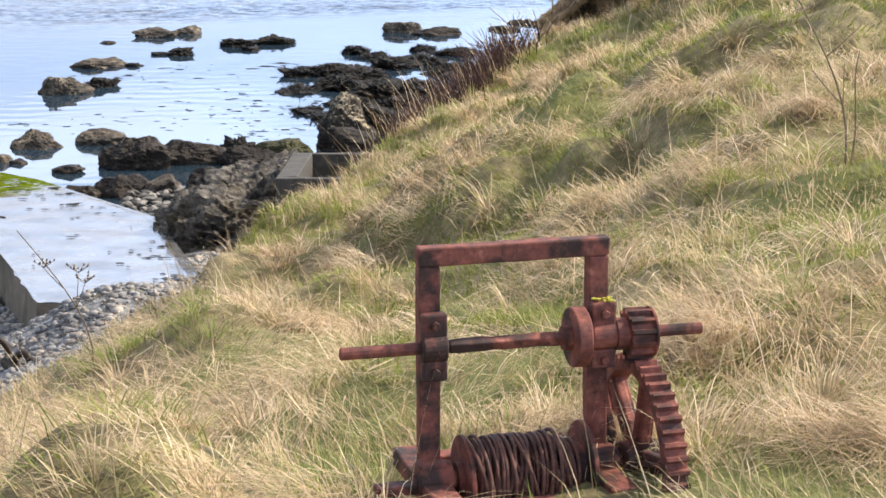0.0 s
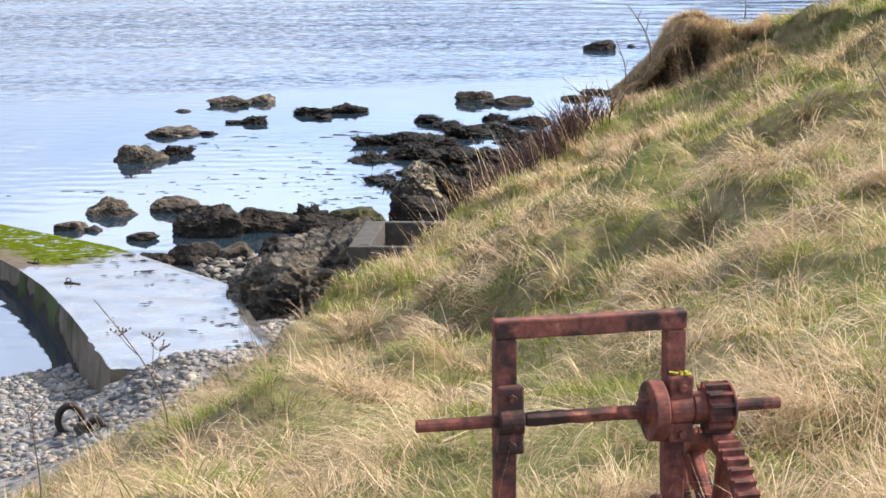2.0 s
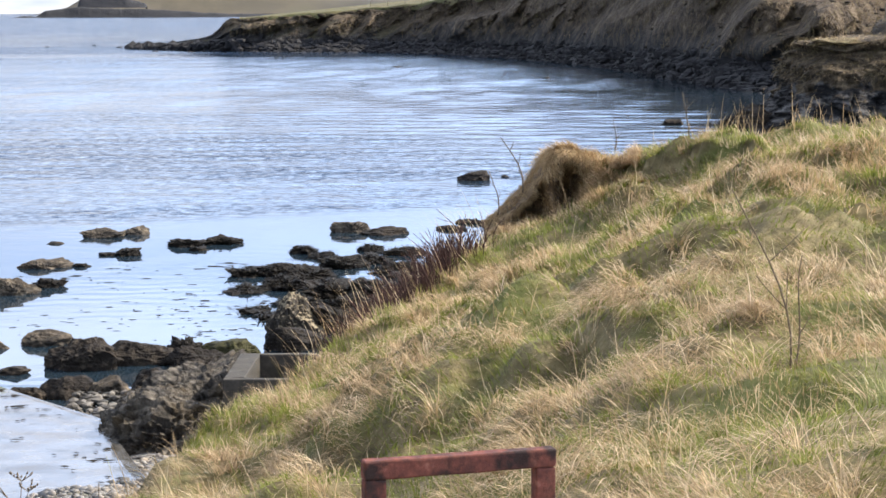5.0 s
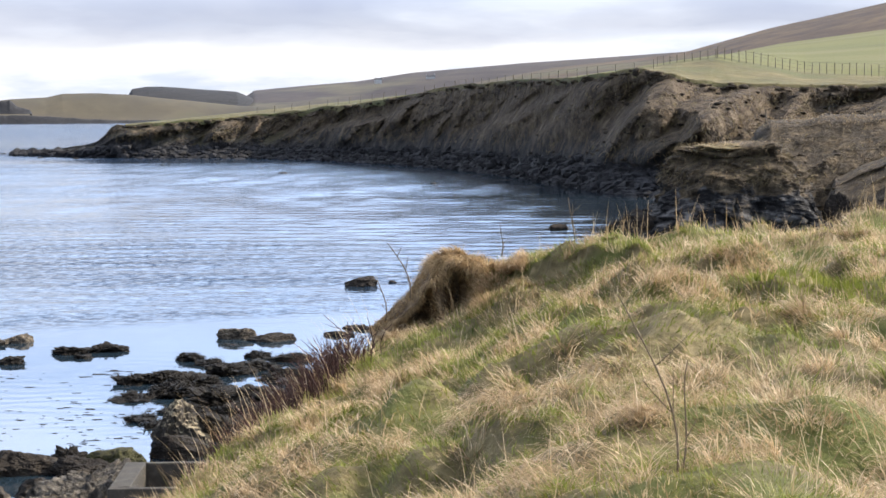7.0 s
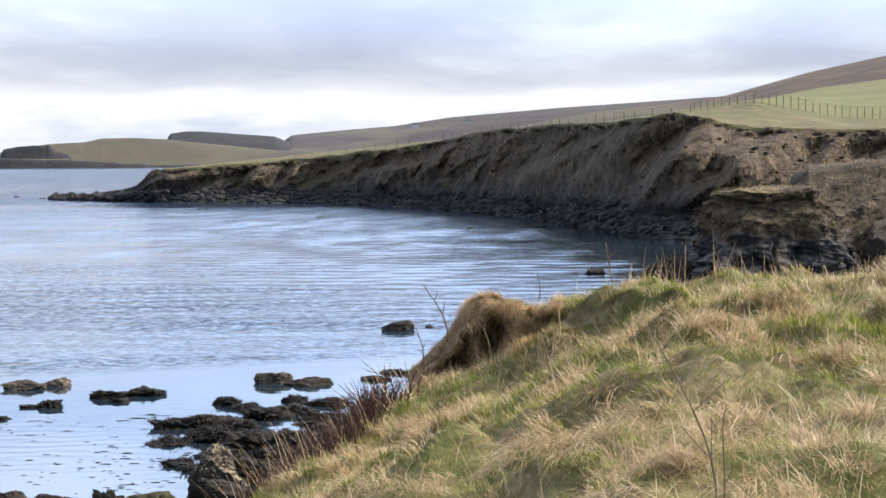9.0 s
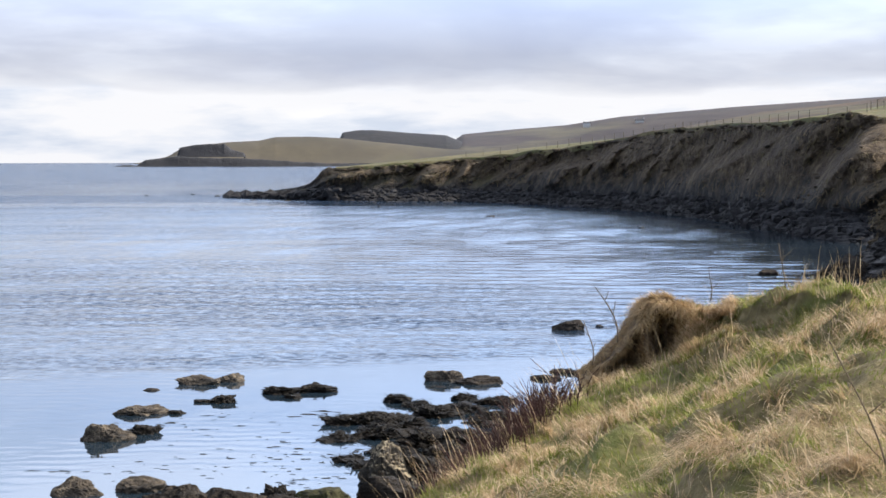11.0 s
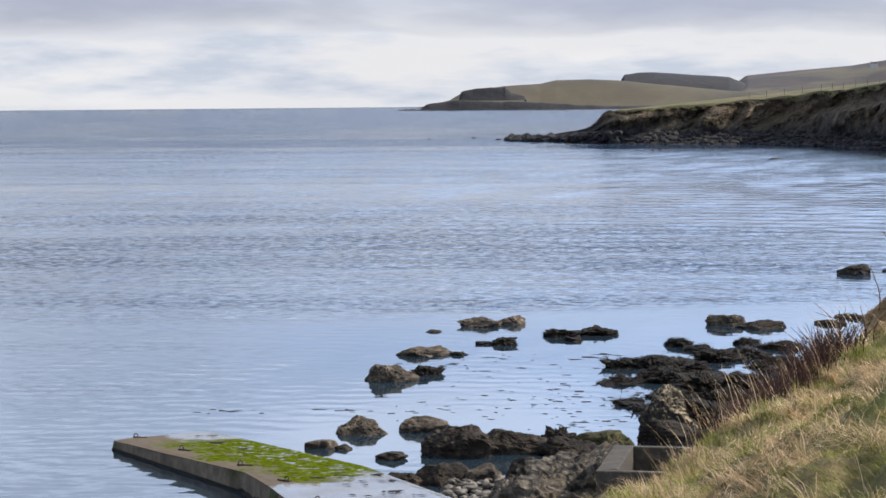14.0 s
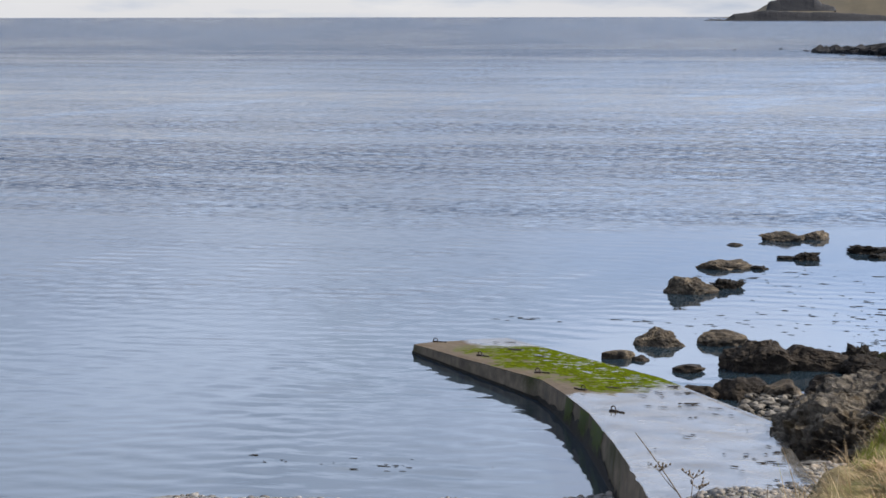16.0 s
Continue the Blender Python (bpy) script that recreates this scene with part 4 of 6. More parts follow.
rock("boulder", -5.2, 36.4, 1.12, 0.38, ROCK, "grey-brown shore rock with pale patches", seed=6, group=SEA_ROCKS)
rock("boulder", -4.55, 37.2, 1.01, 0.38, DARK_ROCK, "dark shore rock between larger boulders", seed=36, group=SEA_ROCKS)
rock("boulder", -6.6, 36.2, 0.78, 0.23, DARK_ROCK, "small dark weedy rock beside the slip", seed=37, group=SEA_ROCKS)
rock("boulder", -8.85, 39.0, 0.69, 0.19, ROCK, "small grey rock behind the concrete slip", seed=7, sub=3, group=SEA_ROCKS)
rock("boulder", -8.35, 38.8, 0.39, 0.13, DARK_ROCK, "small dark rock behind the concrete slip", seed=8, sub=3, group=SEA_ROCKS)
rock("boulder", -7.2, 37.9, 0.67, 0.17, DARK_ROCK, "low dark wet rock in the shallows", seed=9, sub=3, group=SEA_ROCKS)
rock("boulder", -9.3, 49.0, 1.51, 0.46, ROCK, "tan boulder standing in the shallow bay", seed=10, group=SEA_ROCKS)
rock("boulder", -8.6, 50.0, 1.01, 0.30, WEED, "dark weed-covered rock against a tan boulder", seed=11, group=SEA_ROCKS)
rock("boulder", -9.3, 54.0, 1.68, 0.27, ROCK, "long low tan rock in the shallow bay", seed=12, group=SEA_ROCKS, flat=0.5)
rock("boulder", -8.35, 54.0, 0.56, 0.12, WEED, "low dark weed-covered rock end", seed=13, sub=3, group=SEA_ROCKS)
rock("boulder", -8.8, 61.2, 1.46, 0.30, ROCK, "rounded tan rock far out in the bay", seed=14, group=SEA_ROCKS)
rock("boulder", -7.9, 61.8, 1.01, 0.29, ROCK, "smaller rounded tan rock far out in the bay", seed=15, group=SEA_ROCKS)
rock("boulder", -9.93, 59.4, 0.56, 0.08, DARK_ROCK, "tiny dark rock just above the water", seed=16, sub=3, group=SEA_ROCKS)
rock("boulder", -7.5, 56.5, 1.06, 0.25, WEED, "dark weed-draped rock in the bay", seed=17, group=SEA_ROCKS)
rock("boulder", -7.95, 56.5, 0.67, 0.10, WEED, "flat dark weed-draped rock in the bay", seed=18, sub=3, group=SEA_ROCKS)
rock("boulder", -5.95, 58.6, 1.34, 0.26, WEED, "flat dark weed-covered reef rock", seed=19, group=SEA_ROCKS, flat=0.4)
rock("boulder", -5.0, 59.2, 1.46, 0.30, WEED, "long dark weed-covered reef rock", seed=20, group=SEA_ROCKS, flat=0.4)
rock("boulder", -5.5, 57.4, 0.62, 0.15, WEED, "small dark weed-covered reef rock", seed=21, sub=3, group=SEA_ROCKS)
rock("boulder", -1.25, 62.2, 1.29, 0.38, ROCK, "grey-brown lump of rock at the reef's end", seed=22, group=SEA_ROCKS)
rock("boulder", -0.2, 61.4, 1.68, 0.27, DARK_ROCK, "flat dark slab of rock in the water", seed=23, group=SEA_ROCKS, flat=0.6)
rock("boulder", -1.38, 60.2, 0.56, 0.06, WEED, "small flat weed-covered rock awash", seed=24, sub=3, group=SEA_ROCKS)
rock("boulder", 3.4, 80.6, 1.45, 0.46, DARK_ROCK, "lone grey rock out in the bay", seed=25, group=SEA_ROCKS)
rock("boulder", 4.78, 82.1, 0.38, 0.11, DARK_ROCK, "tiny rock beside a lone bay rock", seed=26, sub=3, group=SEA_ROCKS)
rock("boulder", 1.94, 62.5, 1.01, 0.17, WEED, "low dark rock beneath the bank", seed=27, sub=3, group=SEA_ROCKS)
rock("boulder", 2.7, 64.4, 1.23, 0.18, WEED, "low dark rock off the bank's point", seed=28, sub=3, group=SEA_ROCKS)
rock("boulder", 17.0, 119.0, 1.57, 0.38, DARK_ROCK, "dark rock in the water of the cove", seed=29, sub=3, group=SEA_ROCKS)
rock("boulder", -2.0, 42.3, 1.45, 1.05, PALE_ROCK, "tall shore rock with a pale lichened crown", deep=1.2, seed=30, group=SEA_ROCKS, rough=0.55)
rock("boulder", -1.95, 40.5, 1.34, 0.53, DARK_ROCK, "dark rounded rock below a pale-topped one", seed=31, group=SEA_ROCKS, rough=0.35)
rock("boulder", -3.15, 39.4, 1.46, 0.46, GREEN_ROCK, "rock topped with olive-green weed", seed=32, group=SEA_ROCKS, rough=0.35)
rock("boulder", -4.1, 39.6, 1.01, 0.47, WEED, "black weed-covered rock at the water's edge", seed=33, group=SEA_ROCKS)
rock("boulder", -3.75, 38.6, 1.34, 0.41, DARK_ROCK, "dark broken rock at the shore", seed=34, group=SEA_ROCKS)

REEF = "dark weed-covered reef"
_rr = random.Random(5)
reef_rocks = []
for i, (x, y, w, h) in enumerate(((-3.7, 52.0, 1.2, 0.36), (-3.0, 52.2, 1.3, 0.5), (-3.6, 48.8, 1.1, 0.3), (-2.7, 49.4, 1.3, 0.5), (-2.1, 51.0, 1.6, 0.62), (-2.4, 56.6, 0.8, 0.34),
                                  (-1.8, 55.6, 0.9, 0.3), (-1.2, 53.6, 1.4, 0.52), (-0.5, 57.0, 0.7, 0.3), (-0.6, 54.6, 1.3, 0.4), (-3.1, 45.5, 0.8, 0.2), (-2.2, 46.6, 1.1, 0.34),
                                  (-1.4, 48.0, 1.6, 0.7), (-1.0, 45.4, 1.6, 0.8), (0.2, 52.0, 1.6, 0.5), (-2.6, 44.6, 0.7, 0.18), (0.4, 56.4, 1.2, 0.35), (-1.2, 43.0, 1.5, 0.9), (-0.1, 47.5, 2.0, 0.8))):
    reef_rocks.append(rock("reef_rock", x, y, w * 1.15, h * 0.72, WEED, "black-brown rock thick with bladderwrack", deep=w * 1.25, seed=50 + i, rough=1.5, group=REEF, turn=_rr.uniform(-30, 30), flat=0.3))

# crag with the concrete tank on it
crag = thing("crag", "grey-brown fissured crag of shore rock beside the slip", "rock", place=pose(-3.2, 31.0, 0.0))
rock("block", -3.30, 30.5, 2.8, 1.32, CRAG, "", deep=3.6, seed=71, rough=0.75, sub=6, base=-0.3, bulk=0.7, parent=crag)
rock("block", -2.85, 32.2, 3.0, 1.42, CRAG, "weathered brown rock at the crag's back", deep=3.6, seed=72, rough=0.7, sub=6, base=-0.3, bulk=0.75, parent=crag)
rock("block", -3.65, 28.9, 1.3, 0.5, CRAG, "", seed=73, rough=0.9, parent=crag)
rock("block", -4.0, 30.8, 1.4, 0.85, CRAG, "", seed=74, rough=0.9, parent=crag)
rock("block", -3.4, 32.0, 2.2, 1.15, CRAG, "", seed=76, rough=0.9, bulk=0.7, parent=crag)
CRAG_BITS = "broken rocks round the crag"
rock("boulder", -3.3, 28.6, 1.0, 0.5, DARK_ROCK, "dark wet rock under the crag", seed=75, group=CRAG_BITS, rough=0.9)
rock("boulder", -3.6, 34.2, 1.2, 0.7, DARK_ROCK, "dark rock between crag and water", seed=77, group=CRAG_BITS, rough=0.9)
rock("boulder", -2.7, 36.4, 1.8, 0.7, DARK_ROCK, "dark shore rock below the bank", seed=78, group=CRAG_BITS, rough=0.9)
rock("boulder", -4.4, 35.2, 0.9, 0.42, DARK_ROCK, "low dark rock on the gravel", seed=79, group=CRAG_BITS, rough=0.9)

# outcrop and spur in the cove
def outcrop_mesh():
    """A steep block of layered rock, earth above it, with an undercut below the turf."""
    vs, us = np.linspace(0, 1, 96), np.linspace(0, 2 * math.pi, 220, endpoint=False)
    hs = [0.0, 0.06, 0.20, 0.45, 0.66, 0.80, 0.88, 0.93, 0.97, 1.0]
    left = np.interp(vs, hs, [20.2, 20.9, 22.2, 23.5, 24.3, 24.75, 24.9, 24.9, 25.1, 25.6])
    right = np.interp(vs, hs, [34.0, 33.6, 33.1, 32.3, 31.6, 30.9, 30.5, 30.4, 30.2, 29.6])
    front = np.interp(vs, hs, [113.2, 113.6, 114.2, 115.0, 115.9, 116.7, 117.2, 116.8, 117.0, 117.8])
    P = np.zeros((96, 220, 3))
    for i, v in enumerate(vs):
        cx, hw = (left[i] + right[i]) / 2, (right[i] - left[i]) / 2
        cy, hd = (front[i] + 126) / 2, (126 - front[i]) / 2
        for j, u in enumerate(us):
            c, q = math.cos(u), math.sin(u)
            k = (abs(c) ** 3.2 + abs(q) ** 3.2) ** (-1 / 3.2)
            x, y, z = cx + hw * k * c, cy + hd * k * q, -0.4 + 5.55 * v
            o = Vector((x * 0.32, y * 0.32, z * 0.42))
            bulge = noise.fractal(o + Vector((3, 1, 7)), 0.9, 2.1, 4)
            beds = noise.fractal(Vector((x * 0.35 + 0.25 * z, y * 0.35, z * 2.6 + 0.5 * x)), 0.7, 2.2, 4)
            low = max(0.0, min(1.0, (0.50 - v + 0.2 * bulge) * 6))
            crack = noise.voronoi(Vector((x * 0.55, y * 0.55, z * 0.35)))[0]
            cleft = 1.5 * math.exp(-((x - 28.0 - 0.25 * z) / 0.45) ** 2) * max(0.0, 1 - v * 1.25)
            out = 0.95 * bulge + 0.30 * beds * low + 0.25 * noise.fractal(o * 4, 0.8, 2.0, 3) - 0.5 * low * max(0.0, 0.16 - (crack[1] - crack[0])) / 0.16
            out -= 0.40 * math.exp(-((v - 0.885) / 0.022) ** 2) * (1.2 + bulge) * (0.0 if x > 29.2 else 1.0)
            nx, ny = c * k, q * k
            n = math.hypot(nx, ny)
            P[i, j] = (x + out * nx / n, y + out * ny / n + (cleft if q < 0 else 0), z + 0.18 * bulge * v + (0.22 * math.sin(x * 1.1 + 0.6) if v > 0.9 else 0.0))
    idx = np.arange(96 * 220).reshape(96, 220)
    nxt = np.roll(idx, -1, 1)
    loops = np.stack([idx[:-1], nxt[:-1], nxt[1:], idx[1:]], -1).reshape(-1)
    top = P[-1].mean(0)
    V = np.vstack([P.reshape(-1, 3), top[None]])
    cap = np.stack([idx[-1], nxt[-1], np.full(220, 96 * 220)], -1).reshape(-1)
    return fast_mesh("rock_outcrop", V, np.concatenate([loops, cap]), np.concatenate([np.full(95 * 220, 4), np.full(220, 3)]), OUTCROP)


outcrop = tagged(new("rock_outcrop", outcrop_mesh()), "dark layered rock outcrop with brown earth above", "rock")

# turf cap and cove slope
sod = rock("turf_sod", 27.6, 119.6, 5.7, 0.32, CAPTOP, "shaggy tan turf lying on the dark outcrop", deep=6.0, seed=83, rough=0.9, base=-0.25, z=4.95)


def earth_bank(name, az, foot_r, run, top_el, low, label, seed):
    """A slumped earth bank: hollows and ribs down its face, turf folded over its top."""
    az = np.asarray(az)
    el = np.interp(az, [p for p, _ in top_el], [q for _, q in top_el])
    rt = foot_r + run
    zt = SEA_EYE + rt * np.tan(np.radians(el)) + 0.5 * (rough_noise(az * 1.6, az * 0, seed, 3) - 0.5)
    t = np.linspace(0, 1, 46)[:, None]
    along = np.radians(az)[None, :] * foot_r
    rib = 1 - np.abs(2 * rough_noise(along * 0.30 + 2 * t, t * 1.6, seed + 1, 3) - 1)
    lumps = rough_noise(along * 0.55, t * 5.0, seed + 2, 4) - 0.5
    shape = np.sin(np.clip(t * 1.05, 0, 1) * math.pi) ** 0.6
    Rr = foot_r + run * t ** 1.25 - (3.0 * (rib - 0.55) + 2.0 * lumps) * shape - 0.5 * np.exp(-((t - 0.95) / 0.04) ** 2)
    Zr = low + (zt[None, :] - low) * t ** 0.75
    back = np.linspace(0.06, 1, 6)[:, None]
    Rr = np.vstack([Rr, rt + 16 * back + 0 * zt[None, :]])
    Zr = np.vstack([Zr, zt[None, :] + 0.25 * np.sin(back * 3) - 0.2 * back])
    return polar_land(name, az, Rr, Zr, CAP, label, "bank", kind="", smooth=False)


cove_bank = earth_bank("earth_bank", np.arange(-34, -12.7, 0.05), 131.0, 13.0, ((-34, 0.4), (-17.62, 0.03), (-15.0, -0.15), (-14.1, -0.21), (-13.7, -0.5), (-13.3, -1.2), (-12.7, -2.6)), -0.6,
                       "brown slumped earth bank in the cove", 101)
near_bank = earth_bank("earth_bank", np.arange(-34, -15.55, 0.05), 121.0, 8.0, ((-34, 0.2), (-20, -0.75), (-17.63, -1.15), (-16.6, -1.55), (-15.9, -1.95), (-15.55, -2.8)), -0.6,
                       "brown earth bank with matted grass beside the outcrop", 111)
rock("boulder", 34.3, 118.5, 2.6, 2.3, DARK_ROCK, "dark jagged rock beside the outcrop", seed=91, rough=0.5)
rock("boulder", 35.9, 119.0, 2.4, 2.0, DARK_ROCK, "dark rock at the foot of the earth bank", seed=92, rough=0.5)
rock("boulder", 21.3, 117.5, 4.4, 1.5, DARK_ROCK, "low dark rock at the outcrop's seaward foot", seed=93, rough=0.5)

# fallen rocks along the bay's shore, uncountable
_rs = np.random.RandomState(11)
V1, F1 = icosphere(1)


def scatter_rocks(name, xs, ys, zs, sizes, mat, label, category="rubble", flat=0.7, jitter=0.35, smooth=False):
    n = len(xs)
    k = 1 + jitter * (_rs.rand(n, len(V1), 1) - 0.5) * 2
    a = _rs.rand(n) * 6.283
    P = V1[None] * k * sizes[:, None, None] * np.stack([0.7 + 0.7 * _rs.rand(n), 0.7 + 0.7 * _rs.rand(n), flat * (0.6 + 0.6 * _rs.rand(n))], -1)[:, None, :]
    c, s_ = np.cos(a)[:, None], np.sin(a)[:, None]
    X = P[..., 0] * c - P[..., 1] * s_ + xs[:, None]
    Y = P[..., 0] * s_ + P[..., 1] * c + ys[:, None]
    Z = P[..., 2] + zs[:, None]
    loops = (F1[None] + (np.arange(n) * len(V1))[:, None, None]).ravel()
    me = fast_mesh(name, np.stack([X, Y, Z], -1).reshape(-1, 3), loops, np.full(n * len(F1), 3), mat, smooth)
    return tagged(new(name, me), label, category, kind="stuff")


RUBBLE_BITS = material("fallen_rock", [(0.3, (0.008, 0.008, 0.010)), (0.5, (0.020, 0.020, 0.023)), (0.7, (0.062, 0.063, 0.066))], 1.5, bump=0.6, bump_scale=5, island=1.1, bump_depth=0.2)
m_ = 7000
ra = _rs.uniform(-20, 4.9, m_)
rt = _rs.rand(m_)
rd = np.interp(ra, cz, d0) - 4 + (np.interp(ra, cz, wid) * 0.40 + 5) * rt
rz = -0.6 + (np.interp(ra, cz, rub_h) + 1.1) * rt
scatter_rocks("fallen_rocks", -rd * np.sin(np.radians(ra)), rd * np.cos(np.radians(ra)), rz, 0.18 + 0.75 * _rs.rand(m_) ** 3, RUBBLE_BITS, "dark fallen rocks strewn along the bay's shore")
m_ = 420
ra = 4.2 + 3.1 * _rs.rand(m_) ** 1.3
rd = np.interp(ra, cz, d0) + _rs.uniform(-4, 6, m_)
top_here = np.interp(ra, [4.2, 5.2, 6.2, 7.3], [2.6, 1.4, 0.9, 0.15])
scatter_rocks("skerry_rocks", -rd * np.sin(np.radians(ra)), rd * np.cos(np.radians(ra)), top_here * (_rs.rand(m_) - 0.25), 0.5 + 0.9 * _rs.rand(m_), RUBBLE_BITS,
              "jagged dark rocks running out from the point")
for i, (az_, d_, w_) in enumerate(((6.6, 340, 1.3), (5.6, 333, 1.2), (3.2, 285, 0.8), (3.0, 287, 0.6), (-0.2, 240, 1.2), (7.6, 380, 1.3), (8.3, 400, 1.1), (9.6, 390, 1.2), (-4.5, 200, 0.8))):
    rock("skerry", -d_ * math.sin(radians(az_)), d_ * math.cos(radians(az_)), w_, 0.22, DARK_ROCK, "low dark skerry awash in the bay", seed=120 + i, sub=2, group="skerries in the bay")

m_ = 420
ra = _rs.uniform(-20, 4.2, m_)
rd = np.interp(ra, cz, r_top) + _rs.uniform(-1.6, 1.2, m_)
scatter_rocks("brow_sods", -rd * np.sin(np.radians(ra)), rd * np.cos(np.radians(ra)), np.interp(ra, cz, z_top) - 0.5 + 0.35 * _rs.rand(m_), 0.25 + 0.6 * _rs.rand(m_) ** 2, CAP,
              "clumps of turf slumping over the cliff's brow", "turf", flat=0.4, jitter=0.4, smooth=True)

def clods(ob, n, lo, hi, size, mat, label):
    """Clumps of earth and sods clinging to a slope between two heights."""
    co = np.empty(len(ob.data.vertices) * 3)
    ob.data.vertices.foreach_get("co", co)
    P = co.reshape(-1, 3)
    P = P[(P[:, 2] > lo) & (P[:, 2] < hi) & (np.hypot(P[:, 0], P[:, 1]) < 400)]
    P = P[_rs.randint(0, len(P), n)] + _rs.randn(n, 3) * 0.15
    scatter_rocks("slope_clods", P[:, 0], P[:, 1], P[:, 2], size * (0.3 + _rs.rand(n) ** 2.5), mat, label, "earth", flat=0.45, jitter=0.4, smooth=True)


CLOD = material("earth_clods", [(0.34, (0.020, 0.016, 0.012)), (0.5, (0.062, 0.048, 0.033)), (0.66, (0.15, 0.115, 0.074))], 0.7, bump=0.8, bump_scale=4, island=1.1, bump_depth=0.2)
clods(cliff_face, 1400, 2.5, 11.0, 0.30, CLOD, "brown clods and sods clinging to the cliff")
clods(cove_bank, 220, 1.0, 5.6, 0.24, CLOD, "brown clods on the cove's earth bank")
clods(near_bank, 120, 0.5, 3.6, 0.22, CLOD, "brown clods on the nearer earth bank")
clods(outcrop, 160, 2.0, 4.2, 0.18, CLOD, "crumbling earth on the outcrop's shoulders")

# ------------------------------------------------------------------ concrete slip
UX, UY = (-0.654, 0.756), (0.756, 0.654)
slip = thing("concrete_slip", "wet grey concrete slipway with bright green algae, running into the sea", "slipway", place=Matrix(((UX[0], UY[0], 0, -8.64), (UX[1], UY[1], 0, 33.44), (0, 0, 1, 0), (0, 0, 0, 1))))
# local u runs seaward, v across from the quay edge


def slip_z(y):
    return 0.23 + (38.5 - y) * 0.047


LEFT = ((-5.15, 24.6), (-5.9, 26.8), (-6.6, 28.75), (-7.62, 31.4), (-8.55, 33.4), (-9.35, 34.9), (-13.25, 39.1))
RIGHT = ((-2.4, 23.6), (-3.1, 25.7), (-3.75, 28.2), (-4.63, 31.6), (-5.75, 33.4), (-7.4, 36.1), (-11.75, 41.0))


def slip_rows(n=60):
    rows = []
    for k in range(n + 1):
        t = k / n * (len(LEFT) - 1)
        i = min(int(t), len(LEFT) - 2)
        f = t - i
        rows.append([(LEFT[i][0] * (1 - f) + LEFT[i + 1][0] * f, LEFT[i][1] * (1 - f) + LEFT[i + 1][1] * f),
                     (RIGHT[i][0] * (1 - f) + RIGHT[i + 1][0] * f, RIGHT[i][1] * (1 - f) + RIGHT[i + 1][1] * f)])
    return rows


def to_slip(x, y, z):
    dx, dy = x + 8.64, y - 33.44
    return (dx * UX[0] + dy * UX[1], dx * UY[0] + dy * UY[1], z)


def slip_body(top_off, bottom, out_l, name, mat, label, chips):
    bm = bmesh.new()
    rows = []
    for k, ((lx, ly), (rx, ry)) in enumerate(slip_rows()):
        zl, zr = slip_z(ly) + top_off, slip_z(ry) + top_off
        j = chips * noise.noise(Vector((k * 0.6, 1.3, 2))) if chips else 0
        cross = []
        m = 14
        for q in range(m + 1):
            f = q / m
            x, y = lx + (rx - lx) * f, ly + (ry - ly) * f
            cross.append(to_slip(x + j * (1 - f), y, zl + (zr - zl) * f + (0.012 * noise.noise(Vector((x * 1.3, y * 1.3, 0))) if chips else 0) - (0.02 if q in (0, m) and chips else 0)))
        b = bottom if bottom < 0 else 0
        cross.append(to_slip(rx + out_l, ry, (zr - 0.012) if bottom > 0 else b))
        cross.append(to_slip(lx - out_l, ly, (zl - 0.012) if bottom > 0 else b))
        rows.append([bm.verts.new(p) for p in cross])
    for p, q in zip(rows, rows[1:]):
        for j in range(len(p)):
            bm.faces.new((p[j], p[(j + 1) % len(p)], q[(j + 1) % len(p)], q[j]))
    bm.faces.new(rows[0])
    bm.faces.new(rows[-1][::-1])
    return part(name, bm, mat, slip, label)


slip_body(-0.016, -0.7, 0.16, "quay_wall", QUAY, "stained concrete side wall with green weed", 0)
slip_body(0.0, 1, 0.0, "deck", DECK, "wet mirror-like concrete deck with a green algae sheet", 0.05)


# green weed hanging at the wall's corner
bm = bmesh.new()
_rq = random.Random(8)
for k in range(300):
    f_ = _rq.choice((-0.5, -0.38, 0.12, 0.72)) + _rq.gauss(0, 0.07)
    lx, ly = -7.62 + (f_ * -0.93 if f_ > 0 else f_ * -1.02), 31.4 + (f_ * 2.0 if f_ > 0 else f_ * 2.65)
    zt = slip_z(ly) - 0.02
    L_, w_ = _rq.uniform(0.10, 0.48), _rq.uniform(0.014, 0.045)
    q = []
    for u_ in (0, 0.5, 1):
        z_ = zt - L_ * u_
        off = 0.16 * (zt - z_) / (zt + 0.7) + 0.012 + 0.008 * _rq.random()
        for sg in (-1, 1):
            q.append(bm.verts.new(to_slip(lx - off - sg * w_ * 0.4 * (1 - 0.7 * u_), ly + sg * w_ * (1 - 0.7 * u_), z_)))
    bm.faces.new((q[0], q[1], q[3], q[2]))
    bm.faces.new((q[2], q[3], q[5], q[4]))
tagged(part("green_weed", bm, ALGAE, slip, "bright green weed hanging down the quay wall"), "bright green weed hanging down the quay wall", kind="stuff")

